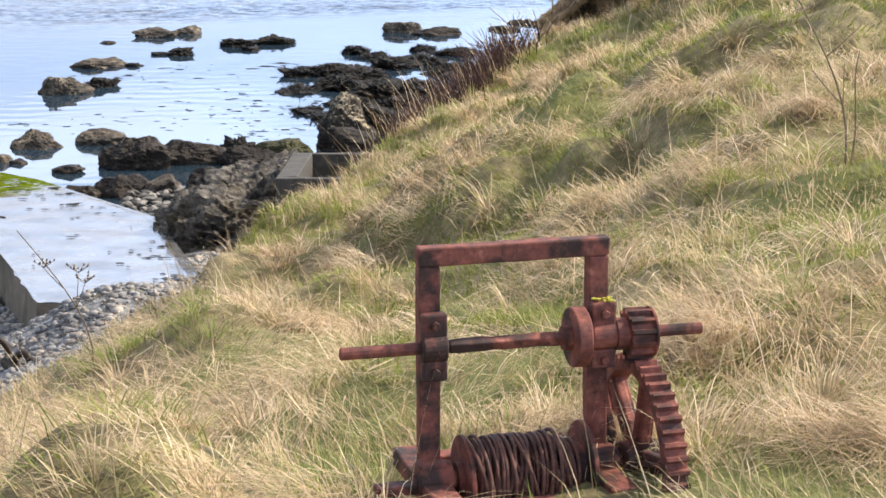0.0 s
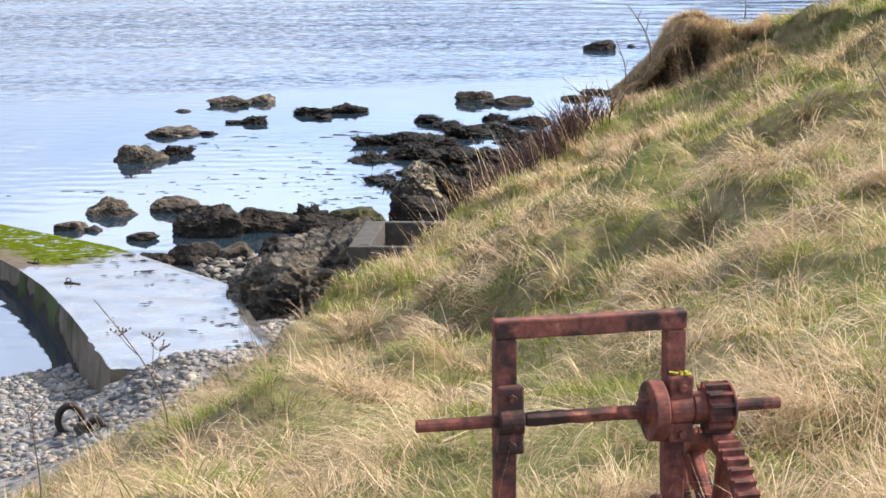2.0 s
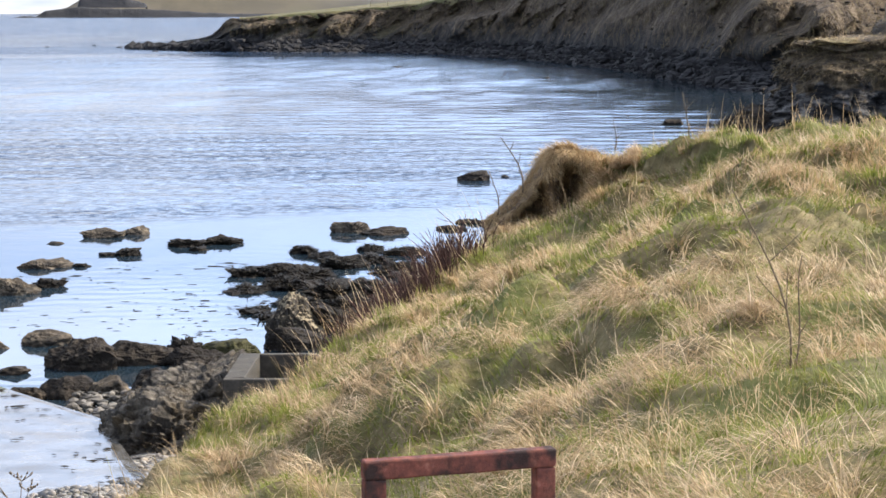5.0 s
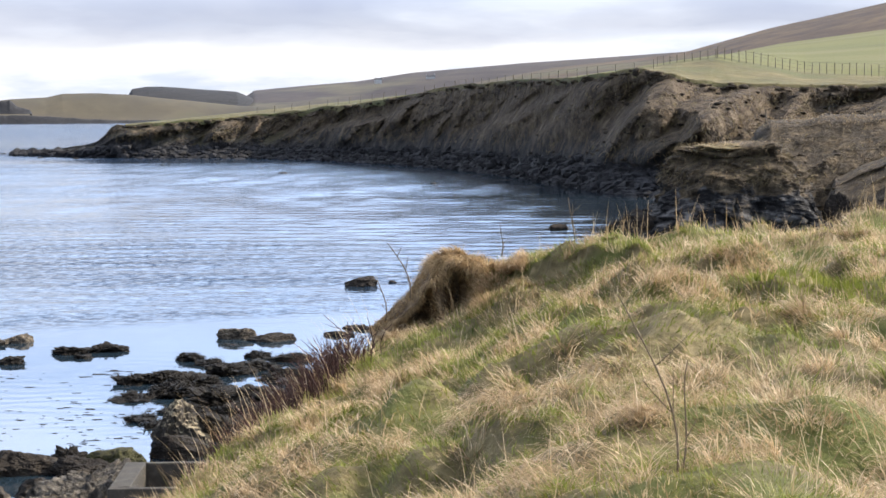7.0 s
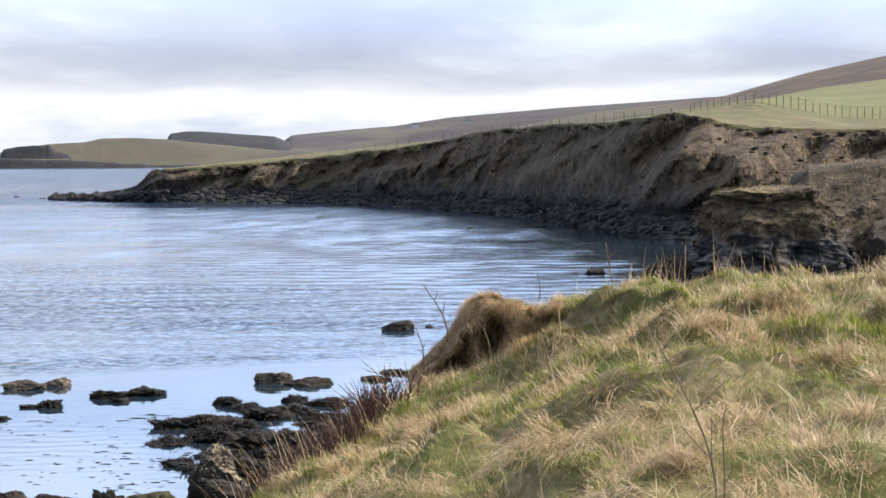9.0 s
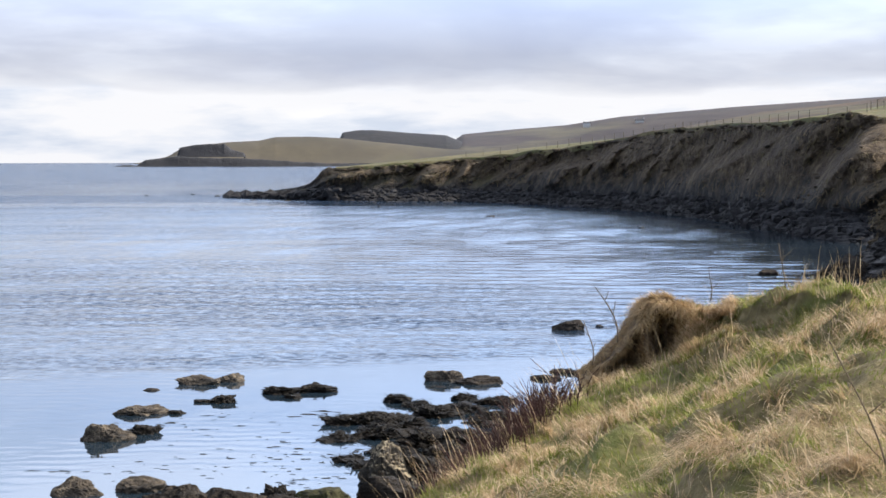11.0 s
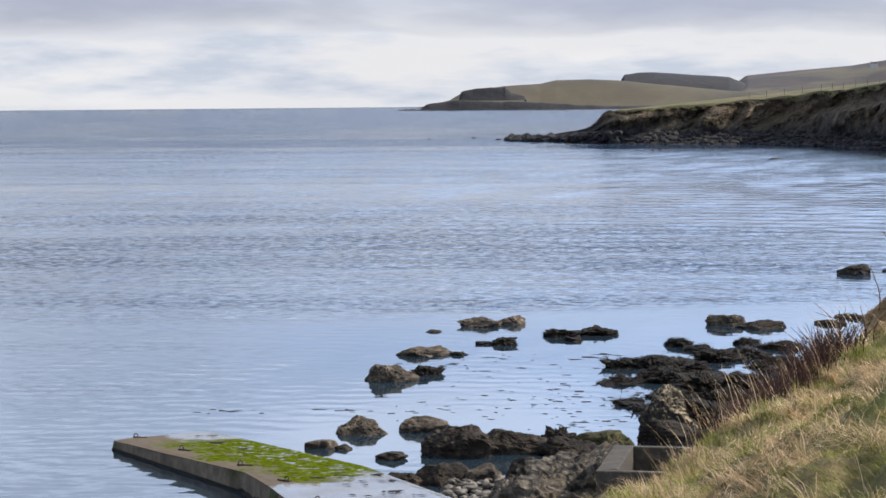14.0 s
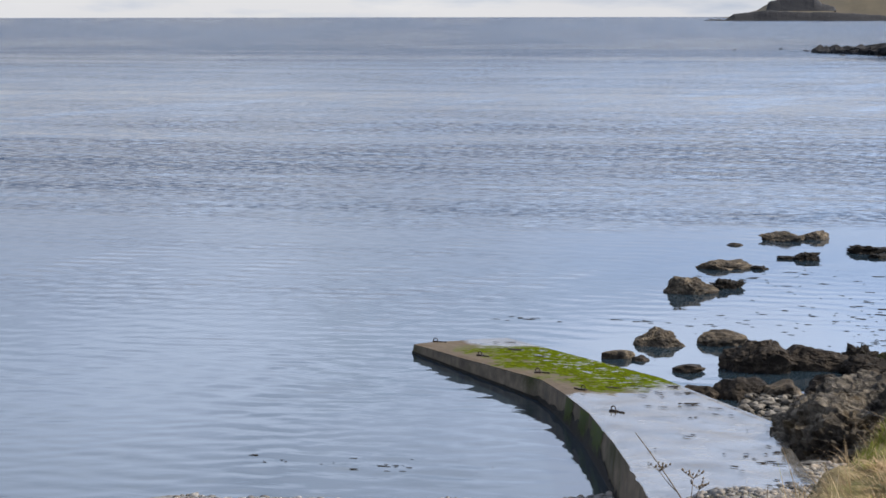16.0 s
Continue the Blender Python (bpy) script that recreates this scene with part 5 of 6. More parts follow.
# black weed on the wall's lower part
bm = bmesh.new()
skirt = []
for k, ((lx, ly), _r) in enumerate(slip_rows(420)):
    zt = slip_z(ly) - 0.016
    up_ = zt * (0.20 + 0.42 * math.exp(-((ly - 31.3) / 2.6) ** 2) + 0.25 * noise.fractal(Vector((lx * 0.3, ly * 0.3, 3)), 1.0, 2.0, 3) + 0.16 * noise.fractal(Vector((lx * 3, ly * 3, 8)), 0.8, 2.0, 4)) * (1 if ly < 36 else max(0.35, 1 - (ly - 36) * 0.25))
    up_ = min(max(up_, 0.05), zt - 0.05)
    fr = (zt - up_) / (zt + 0.7)
    skirt.append([bm.verts.new(to_slip(lx - 0.16 * f - 0.012, ly - 0.005, z_)) for f, z_ in ((fr, up_), (fr + 0.02, up_ - 0.04), (1, -0.7))])
for p, q in zip(skirt, skirt[1:]):
    for j in range(2):
        bm.faces.new((p[j], p[j + 1], q[j + 1], q[j]))
part("weed_skirt", bm, WEED, slip, "black wet weed along the waterline")


def mooring_ring(x, y, lie):
    z = slip_z(y)
    r = thing("mooring_ring", "small rusty iron mooring ring on the concrete slip", "mooring ring", "mooring rings along the slip", place=pose(x, y, z, 0, 0, lie) @ Matrix.Scale(0.8, 4))
    pts = [(0.05 * math.cos(a), 0.0, 0.065 + 0.05 * math.sin(a)) for a in np.linspace(0, 6.283, 21)]
    v, l, c = tube(pts, [0.012] * 21, 6)
    part_from("ring", (v, l, c), IRON, r)
    bm = box(bmesh.new(), (0, 0, 0.015), (0.16, 0.10, 0.05), 0.01)
    part("eye_plate", bm, IRON, r)
    bm = bmesh.new()
    for k in range(4):
        box(bm, (0.09 + 0.055 * k, -0.02 * k, 0.015), (0.07, 0.035, 0.03), 0.008, pose(0, 0, 0, 0, 0, 25 * (-1) ** k))
    part("chain_stub", bm, IRON, r)


def part_from(name, vlc, mat, parent, label="", smooth=True):
    ob = new(name, fast_mesh(name, *vlc, mat, smooth))
    ob.parent = parent
    return tagged(ob, label)


for x, y, lie in ((-12.9, 39.5, 20), (-11.38, 37.7, -10), (-9.65, 35.7, 15), (-8.3, 33.8, 160), (-7.25, 31.6, -12)):
    mooring_ring(x, y, lie)

# iron rings on the beach
def beach_ring(x, y, R, tilt, turn):
    z = float(ground_z(x, y))
    r = thing("iron_ring", "large rusty iron ring standing in the shingle", "iron ring", "iron rings on the beach", place=pose(x, y, z, 0, tilt, turn))
    pts = [(R * 0.8 * math.cos(a), 0.0, R * 0.85 + R * math.sin(a)) for a in np.linspace(0, 6.283, 31)]
    part_from("ring", tube(pts, [0.042] * 31, 8), IRON, r)
    part("anchor_block", box(bmesh.new(), (0, 0.0, -0.06), (0.34, 0.16, 0.14), 0.03), CONCRETE, r)


beach_ring(-5.10, 21.95, 0.17, 4, 8)
beach_ring(-4.78, 21.6, 0.11, 50, -25)

# ------------------------------------------------------------------ concrete tank
tank = thing("concrete_tank", "open-topped weathered concrete tank on the crag", "tank", place=pose(-2.53, 29.75, 0.55, 0, 0, -2.5))
TW, TD, TH = 1.75, 2.4, 0.96


def cast_block(name, c, size, seed):
    """A slab of old concrete with worn, slightly uneven edges."""
    bm = box(bmesh.new(), c, size, 0.02)
    bmesh.ops.subdivide_edges(bm, edges=[e for e in bm.edges if e.calc_length() > 0.15], cuts=5, use_grid_fill=True)
    for v in bm.verts:
        v.co += Vector((noise.noise(v.co * 6 + Vector((seed, 0, 0))), noise.noise(v.co * 6 + Vector((0, seed, 0))), noise.noise(v.co * 6 + Vector((0, 0, seed))))) * 0.012
    part(name, bm, CONCRETE, tank)


cast_block("front_wall", (TW / 2, 0.07, TH / 2), (TW, 0.14, TH), 1)
cast_block("back_wall", (TW / 2, TD - 0.07, TH / 2), (TW, 0.14, TH - 0.02), 2)
cast_block("side_wall", (0.16, TD / 2, TH / 2 + 0.004), (0.32, TD - 0.28, TH), 3)
cast_block("side_wall", (TW - 0.09, TD / 2, TH / 2 + 0.004), (0.18, TD - 0.28, TH), 4)
cast_block("bottom", (TW / 2, TD / 2, 0.12), (TW - 0.5, TD - 0.28, 0.24), 5)

# ------------------------------------------------------------------ winch
winch = thing("hand_winch", "rusty cast-iron hand winch with wire rope in rough grass", "winch", place=pose(0.168, 4.679, 5.39, 0, 0, 15))
PX = 0.212     # half the distance between the posts
AX, AZ = -0.005, 0.352   # crank shaft
DZ = 0.02      # drum shaft
DX = 0.014     # the drum sits off the frame's middle


def jitter(bm, amount, seed):
    for v in bm.verts:
        v.co += Vector((noise.noise(v.co * 40 + Vector((seed, 0, 0))), noise.noise(v.co * 40 + Vector((0, seed, 9))), noise.noise(v.co * 40 + Vector((4, 2, seed))))) * amount
    return bm


def bar(name, c, s, bevel=0.005, turn=None, label="", cuts=6, mat=None, seed=0):
    bm = box(bmesh.new(), c, s, bevel, turn)
    bmesh.ops.subdivide_edges(bm, edges=[e for e in bm.edges if e.calc_length() > 0.05], cuts=cuts, use_grid_fill=True)
    return part(name, jitter(bm, 0.0022, seed), mat or RUST, winch, label)


for sgn in (-1, 1):
    bar("post", (sgn * PX, 0, 0.17), (0.052, 0.040, 0.75), seed=sgn + 2)
    bar("base_foot", (sgn * PX, 0.0, 0.0), (0.07, 0.46, 0.05), seed=sgn + 5)
    # strap over the crank shaft, bolted to the post
    bm = bmesh.new()
    box(bm, (sgn * PX + 0.004, -0.036, AZ + 0.055), (0.062, 0.036, 0.06), 0.006)
    box(bm, (sgn * PX + 0.004, -0.036, AZ - 0.055), (0.062, 0.036, 0.05), 0.006)
    cyl(bm, (sgn * PX - 0.027, -0.034, AZ), (sgn * PX + 0.035, -0.034, AZ), 0.036, 20, bevel=0.004)
    part("bearing_strap", jitter(bm, 0.0015, 3), RUST, winch)
    for dz in (0.058, -0.058):
        bm = cyl(bmesh.new(), (sgn * PX + 0.004, -0.048, AZ + dz), (sgn * PX + 0.004, -0.066, AZ + dz), 0.011, 6, bevel=0.002)
        part("bolt", bm, RUST, winch)
    # drum bearing block
    bm = box(bmesh.new(), (sgn * PX + (0.005 if sgn > 0 else -0.004), -0.035, DZ - 0.015), (0.07, 0.06, 0.13), 0.008)
    cyl(bm, (sgn * PX - 0.04, -0.035, DZ), (sgn * PX + 0.045, -0.035, DZ), 0.048, 24, bevel=0.004)
    part("drum_bearing", jitter(bm, 0.0015, 6), RUST, winch)
bar("top_bar", (0, 0, 0.568), (2 * PX + 0.054, 0.042, 0.046), seed=9)
bar("base_beam", (-PX - 0.05, -0.03, 0.005), (0.18, 0.05, 0.022), 0.004, seed=12)
bar("base_beam", (0, 0.15, 0.0), (2 * PX, 0.05, 0.05), seed=13)
bar("base_beam", (0, -0.16, -0.03), (2 * PX, 0.05, 0.05), seed=14)
bar("brace", (PX + 0.038, 0.05, 0.19), (0.02, 0.03, 0.33), 0.004, pose(0, 0, 0, -12, -9, 0), seed=15)
# crank shaft: round journals, square middle
SH = -0.034
bm = cyl(bmesh.new(), (-0.435, SH, AZ), (-PX + 0.03, SH, AZ), 0.0155, 12, bevel=0.003)
part("crank_shaft", jitter(bm, 0.0012, 1), RUST, winch)
bm = box(bmesh.new(), (-0.02, SH, AZ), (0.30, 0.027, 0.027), 0.004, pose(0, 0, 0, 22, 0, 0))
bmesh.ops.subdivide_edges(bm, edges=[e for e in bm.edges if e.calc_length() > 0.1], cuts=10, use_grid_fill=True)
part("shaft_middle", jitter(bm, 0.003, 2), RUST, winch, "square worn middle of the crank shaft")
bm = cyl(bmesh.new(), (0.10, SH, AZ), (0.475, SH, AZ), 0.0150, 12, bevel=0.003)
part("crank_shaft_end", jitter(bm, 0.0015, 3), RUST, winch)
# ratchet disc beside the post
bm = cyl(bmesh.new(), (0.135, SH, AZ), (0.172, SH, AZ), 0.074, 40, bevel=0.004)
cyl(bm, (0.115, SH, AZ), (0.14, SH, AZ), 0.03, 20)
part("ratchet_disc", jitter(bm, 0.0012, 4), RUST, winch)
# pinion


def gear(bm, r_in, r_root, r_tip, x0, x1, teeth, cy, cz_, phase=0.0):
    rows = []
    for k in range(teeth):
        for f, r in ((0.0, r_root), (0.22, r_root), (0.36, r_tip), (0.62, r_tip), (0.76, r_root)):
            a = 2 * math.pi * (k + f) / teeth + phase
            c, s_ = math.cos(a), math.sin(a)
            rows.append([bm.verts.new((x, cy + q * c, cz_ + q * s_)) for x, q in ((x0, r_in), (x0, r), (x1, r), (x1, r_in))])
    for p, q in zip(rows, rows[1:] + rows[:1]):
        for j in range(4):
            bm.faces.new((p[j], p[(j + 1) % 4], q[(j + 1) % 4], q[j]))
    return bm


bm = gear(bmesh.new(), 0.012, 0.050, 0.062, 0.278, 0.336, 12, SH, AZ)
part("pinion", jitter(bm, 0.001, 5), RUST, winch, "small toothed pinion on the crank shaft")
bm = cyl(bmesh.new(), (0.3365, SH, AZ), (0.344, SH, AZ), 0.063, 36, bevel=0.002)
part("pinion_flange", jitter(bm, 0.001, 6), RUST, winch)
bm = cyl(bmesh.new(), (0.246, SH, AZ), (0.278, SH, AZ), 0.040, 24, bevel=0.003)
part("pinion_collar", bm, RUST, winch)
# big gear wheel on the drum shaft
GR, GY_ = 0.272, -0.035
wheel = part("gear_wheel", jitter(gear(bmesh.new(), 0.232, GR - 0.014, GR, 0.290, 0.346, 51, GY_, DZ, 0.04), 0.001, 7), RUST, winch, "large toothed gear wheel half sunk in grass")
for k in range(6):
    a = 2 * math.pi * (k + 0.25) / 6
    tilt = Euler((a, 0, 0)).to_matrix().to_4x4()
    bm = box(bmesh.new(), (0, 0, 0.142), (0.026, 0.05, 0.20), 0.006)
    box(bm, (0, 0, 0.142), (0.05, 0.014, 0.20), 0.004)
    for v in bm.verts:
        v.co.y *= 1.35 - v.co.z * 3
    bm.transform(Matrix.Translation((0.318, GY_, DZ)) @ tilt)
    part("spoke", bm, RUST, wheel)
bm = cyl(bmesh.new(), (0.272, GY_, DZ), (0.362, GY_, DZ), 0.056, 28, bevel=0.005)
part("hub", bm, RUST, wheel)
# drum
bm = cyl(bmesh.new(), (-0.255, GY_, DZ), (0.38, GY_, DZ), 0.020, 16)
part("drum_shaft", bm, RUST, winch)
for x in (-0.148 + DX, 0.156 + DX):
    bm = cyl(bmesh.new(), (x - 0.006, GY_, DZ), (x + 0.006, GY_, DZ), 0.104 if x < 0 else 0.116, 44, bevel=0.002)
    cyl(bm, (x - 0.02, GY_, DZ), (x + 0.02, GY_, DZ), 0.04, 24)
    part("drum_flange", jitter(bm, 0.0015, 8), RUST, winch)
bm = cyl(bmesh.new(), (-0.15 + DX, GY_, DZ), (0.15 + DX, GY_, DZ), 0.062, 36)
part("drum", bm, RUST, winch)
_rw = random.Random(3)
for layer in range(3):
    pts = []
    turns = 25 if layer == 0 else 20
    slant = 0.0
    for k in range(turns * 24):
        a = k / 24 * 2 * math.pi
        if k % 24 == 0:
            slant = _rw.uniform(-0.03, 0.03)
            bulge = _rw.uniform(-0.004, 0.012)
        u = k / (turns * 24)
        xx = DX - 0.132 + (0.262 - 0.03 * layer) * u + slant * math.sin(a) * (1 if layer else 0.4)
        r = 0.071 + layer * 0.010 + bulge * (1 - math.cos(a)) * 0.5 * layer
        pts.append((xx, GY_ + r * math.cos(a), DZ + r * math.sin(a)))
    part_from("wire_rope", tube(pts, [0.0050] * len(pts), 6), ROPE_RUST, winch, "rusty wire rope wound on the drum")
# lichen on the right-hand strap
bm = bmesh.new()
for k in range(16):
    box(bm, (PX - 0.024 + _rw.random() * 0.052, -0.02 - _rw.random() * 0.034, AZ + 0.0865 + _rw.random() * 0.006), (0.006 + _rw.random() * 0.008, 0.008, 0.005), 0.002)
part("lichen", bm, LICHEN, winch, "bright yellow lichen patch")

# ------------------------------------------------------------------ eroded turf knoll
def knoll():
    """A broken turf edge: lip, hollow below it, apron, and a back that runs into the bank."""
    us, vs = np.linspace(0, 1, 90), np.linspace(0, 1, 60)
    U, Vv = np.meshgrid(us, vs)
    X = 1.32 + 1.5 * U
    top = np.interp(X, [1.32, 1.50, 1.90, 2.16, 2.28, 2.5, 2.8, 3.2], [4.0, 4.15, 4.60, 5.02, 5.14, 5.16, 4.98, 4.6])
    foot = np.interp(X, [1.2, 1.6, 2.45, 2.8, 3.2], [3.85, 4.08, 4.10, 4.3, 4.5])
    deep = 0.72 * np.exp(-((X - 2.2) / 0.52) ** 6) * (1 - 0.8 * np.exp(-((X - 2.30 + 0.25 * Vv) / 0.13) ** 2)) * (0.55 + 0.9 * rough_noise(X * 9, Vv * 3, 37, 3))
    zf = np.interp(Vv, [0, 0.12, 0.3, 0.48, 0.6, 0.72, 1.0], [-0.25, 0.0, 0.32, 0.66, 0.92, 1.0, 0.8])
    yf = np.interp(Vv, [0, 0.12, 0.3, 0.48, 0.6, 0.72, 1.0], [-0.75, -0.5, -0.3, -0.16, -0.05, 0.3, 1.5])
    yf = np.where(yf < 0, yf * (1 + 1.1 * smooth_step((X - 2.55) / 0.4)), yf)
    dent = np.interp(Vv, [0, 0.12, 0.22, 0.42, 0.52, 0.60, 1.0], [0, 0.2, 1.0, 1.0, 0.55, 0.0, 0])
    n = rough_noise(X * 5, Vv * 7, 31, 3) - 0.5
    Y = 27.0 + yf + deep * dent + 0.26 * n + 0.22 * (rough_noise(X * 11, Vv * 5, 35, 2) - 0.5)
    Z = foot + (top - foot) * zf + 0.16 * (rough_noise(X * 4.5, Vv * 6, 33, 3) - 0.5)
    return X, Y, Z


KNX, KNY, KNZ = knoll()
tagged(new("turf_knoll", grid_mesh("turf_knoll", KNX, KNY, KNZ, DEAD_TURF)), "broken turf knoll with a dark hollow and hanging dead grass", "turf")

# ------------------------------------------------------------------ pebbles, weed
_rs = np.random.RandomState(21)
n_ = 13000
px_, py_ = _rs.uniform(-12.5, -2.6, n_), _rs.uniform(19.5, 28.8, n_)
s_, _ = edge_distance(px_, py_)
pz_ = ground_z(px_, py_)
ok = (pz_ > 0.0) & (s_ < -1.2) & (pz_ < 1.5)
px_, py_, pz_ = px_[ok], py_[ok], pz_[ok]
scatter_rocks("beach_pebbles", px_, py_, pz_ + 0.01, 0.016 + 0.056 * _rs.rand(len(px_)) ** 2.2, PEBBLE, "grey and white rounded beach pebbles", "pebbles", flat=0.65, jitter=0.12, smooth=True)
n_ = 700
px_, py_ = _rs.uniform(-5.7, -4.0, n_), _rs.uniform(32.3, 36.3, n_)
scatter_rocks("beach_pebbles", px_, py_, np.full(n_, 0.05) + 0.08 * _rs.rand(n_), 0.025 + 0.11 * _rs.rand(n_) ** 2.5, GRAVEL, "pale gravel between the shore rocks", "pebbles", flat=0.6, jitter=0.2)

WEED_FLAT = material("floating_weed", [(0.3, (0.008, 0.007, 0.006)), (0.6, (0.026, 0.021, 0.015))], 20.0, rough=(0.7, 0.95), bump=0.5, bump_depth=0.01, spec=0.15)


def weed_flakes(name, xs, ys, zs, size, label, lump_h=0.006):
    pieces_v, loops, counts = [], [], []
    for x, y, z, w in zip(xs, ys, zs, size):
        n0 = len(pieces_v)
        k = 9
        st = _rs.uniform(0.15, 0.5)
        for i in range(k):
            a = 2 * math.pi * i / k
            r = w * (0.25 + 0.9 * _rs.rand())
            pieces_v.append((x + r * math.cos(a), y + r * st * math.sin(a) * 1.6, z))
        pieces_v.append((x, y, z + lump_h))
        for i in range(k):
            loops += [n0 + i, n0 + (i + 1) % k, n0 + k]
            counts.append(3)
    return tagged(new(name, fast_mesh(name, pieces_v, loops, counts, WEED_FLAT)), label, "seaweed", kind="stuff")


xs, ys, ws = [], [], []
for cx, cy, sx_, sy_, n_, w_ in ((-5.2, 49, 1.6, 3, 46, 0.14), (-3.6, 46, 1.0, 3, 46, 0.14), (-7.0, 45.5, 1.4, 1.5, 18, 0.14), (-7.5, 53.5, 1.2, 2.5, 26, 0.16), (-4.2, 43.2, 1.0, 1.2, 22, 0.12),
                                 (-9.6, 44.5, 1.2, 0.8, 10, 0.16), (-4.4, 54, 0.9, 1.5, 16, 0.3), (-10.8, 29.0, 1.2, 0.35, 22, 0.09), (-12.3, 44.5, 0.6, 0.25, 9, 0.22)):
    xs += list(cx + sx_ * _rs.randn(n_) * 0.7)
    ys += list(cy + sy_ * _rs.randn(n_) * 0.7)
    ws += list(w_ * (0.3 + _rs.rand(n_) ** 1.5))
weed_flakes("floating_weed", xs, ys, [0.004] * len(xs), ws, "dark scraps of seaweed floating on the shallows")
xs, ys, ws = [], [], []
for x, y, w in ((-4.4, 27.9, 0.22), (-4.15, 27.8, 0.25), (-3.9, 25.9, 0.3), (-5.6, 29.6, 0.13), (-6.0, 31.4, 0.2), (-6.2, 32.5, 0.24), (-6.6, 32.3, 0.2), (-5.5, 32.0, 0.2), (-4.9, 28.2, 0.12), (-4.6, 27.1, 0.16), (-5.9, 28.0, 0.12),
                (-4.3, 29.0, 0.1), (-4.9, 30.6, 0.1), (-6.9, 33.9, 0.18), (-7.6, 34.8, 0.16), (-10.2, 38.0, 0.2), (-11.2, 39.0, 0.25), (-11.6, 39.9, 0.3), (-3.7, 26.4, 0.22), (-3.5, 25.2, 0.3), (-5.4, 27.0, 0.1), (-6.3, 32.9, 0.3), (-5.6, 32.6, 0.2), (-7.3, 34.6, 0.3), (-6.9, 34.9, 0.34), (-7.9, 34.2, 0.26), (-6.6, 34.2, 0.3), (-7.0, 33.6, 0.24), (-4.45, 28.35, 0.22), (-4.1, 28.5, 0.2)):
    for _i in range(2):
        xs.append(x + 0.16 * _rs.randn()), ys.append(y + 0.12 * _rs.randn()), ws.append(w * (0.25 + 0.5 * _rs.rand() ** 2))
weed_flakes("stranded_weed", xs, ys, [slip_z(y) + 0.014 for y in ys], ws, "scraps of dark seaweed stranded on the slip", 0.010)

# ------------------------------------------------------------------ fences on the far side
def fence(pts, n, height, label):
    f = thing("fence", label, "fence")
    P = [Vector(p) for p in pts]
    seg = [(b - a).length for a, b in zip(P, P[1:])]
    tops = []
    for k in range(n):
        d = sum(seg) * k / (n - 1)
        i = 0
        while i < len(seg) - 1 and d > seg[i]:
            d -= seg[i]
            i += 1
        p = P[i].lerp(P[i + 1], min(d / seg[i], 1))
        h = height * _rw.uniform(0.9, 1.12)
        bm = cyl(bmesh.new(), p + Vector((0, 0, -0.5)), p + Vector((_rw.uniform(-0.06, 0.06), 0, h)), 0.05, 8, 0.042)
        part("post", bm, WOOD, f)
        tops.append(p)
    for z in (0.35, 0.7, 1.0):
        part_from("wire", tube([p + Vector((0, 0, z * height)) for p in tops], [0.009] * n, 4), WIRE, f)


def on_shelf(az, out=35.0):
    """A place on the turf above the cliff, along the field's lower edge."""
    r = float(np.interp(az, fa, ft_r)) + out
    z = float(np.interp(az, fa, ft_z)) + 0.12 + (float(np.interp(az, fa, shelf_z)) - float(np.interp(az, fa, ft_z))) * (out / 37) ** 1.3
    return (-r * math.sin(radians(az)), r * math.cos(radians(az)), z)


fence([on_shelf(a_) for a_ in (-12.6, -13.4, -14.2, -15.0, -16.2, -18.5)], 30, 1.25, "post and wire fence along the green field")
fence([on_shelf(a_) for a_ in (-10.9, -11.4, -12.0, -12.55)], 9, 1.0, "weathered post and wire fence above the cliff")
fence([on_shelf(a_, 17.0) for a_ in (0.5, -1.5, -3.5, -5.5, -7.5, -9.2, -10.8)], 36, 0.95, "long far post and wire fence on the cliff's top")
fence([(35.2, 141.5, 6.3), (36.6, 141.0, 6.4), (41.5, 139.8, 6.6), (48, 138, 6.9)], 4, 1.0, "short post fence above the earth bank")

# ------------------------------------------------------------------ far croft houses
HARLING = material("pale_harled_wall", [(0.3, (0.42, 0.42, 0.41)), (0.7, (0.62, 0.61, 0.59))], 0.8, bump=0.2)
SLATE = material("grey_slate", [(0.3, (0.08, 0.085, 0.095)), (0.7, (0.15, 0.155, 0.165))], 0.6, bump=0.3)


def croft(az, el, d, w, h, label):
    r = d * math.cos(radians(el))
    c = thing("croft_house", label, "house", "croft houses on the far hill", place=pose(-r * math.sin(radians(az)), r * math.cos(radians(az)), SEA_EYE + d * math.sin(radians(el)) - h, 0, 0, az))
    part("wall", box(bmesh.new(), (0, 0, h * 0.15), (w, w * 0.5, h * 1.7), 0.05), HARLING, c)
    bm = bmesh.new()
    v = [bm.verts.new(p) for p in ((-w * 0.52, -w * 0.28, h), (w * 0.52, -w * 0.28, h), (w * 0.52, w * 0.28, h), (-w * 0.52, w * 0.28, h), (-w * 0.5, 0, h * 1.7), (w * 0.5, 0, h * 1.7))]
    for f in ((0, 1, 5, 4), (2, 3, 4, 5), (1, 2, 5), (3, 0, 4), (3, 2, 1, 0)):
        bm.faces.new([v[i] for i in f])
    part("roof", bm, SLATE, c)
    for sg in (-1, 1):
        part("chimney", box(bmesh.new(), (sg * w * 0.46, 0, h * 1.75), (w * 0.07, w * 0.1, h * 0.5), 0.03), HARLING, c)


croft(-2.95, 1.02, 4200, 15, 5, "small pale croft house on the far moor")
croft(-4.45, 1.09, 4250, 19, 6, "pale croft house and barn on the far moor")

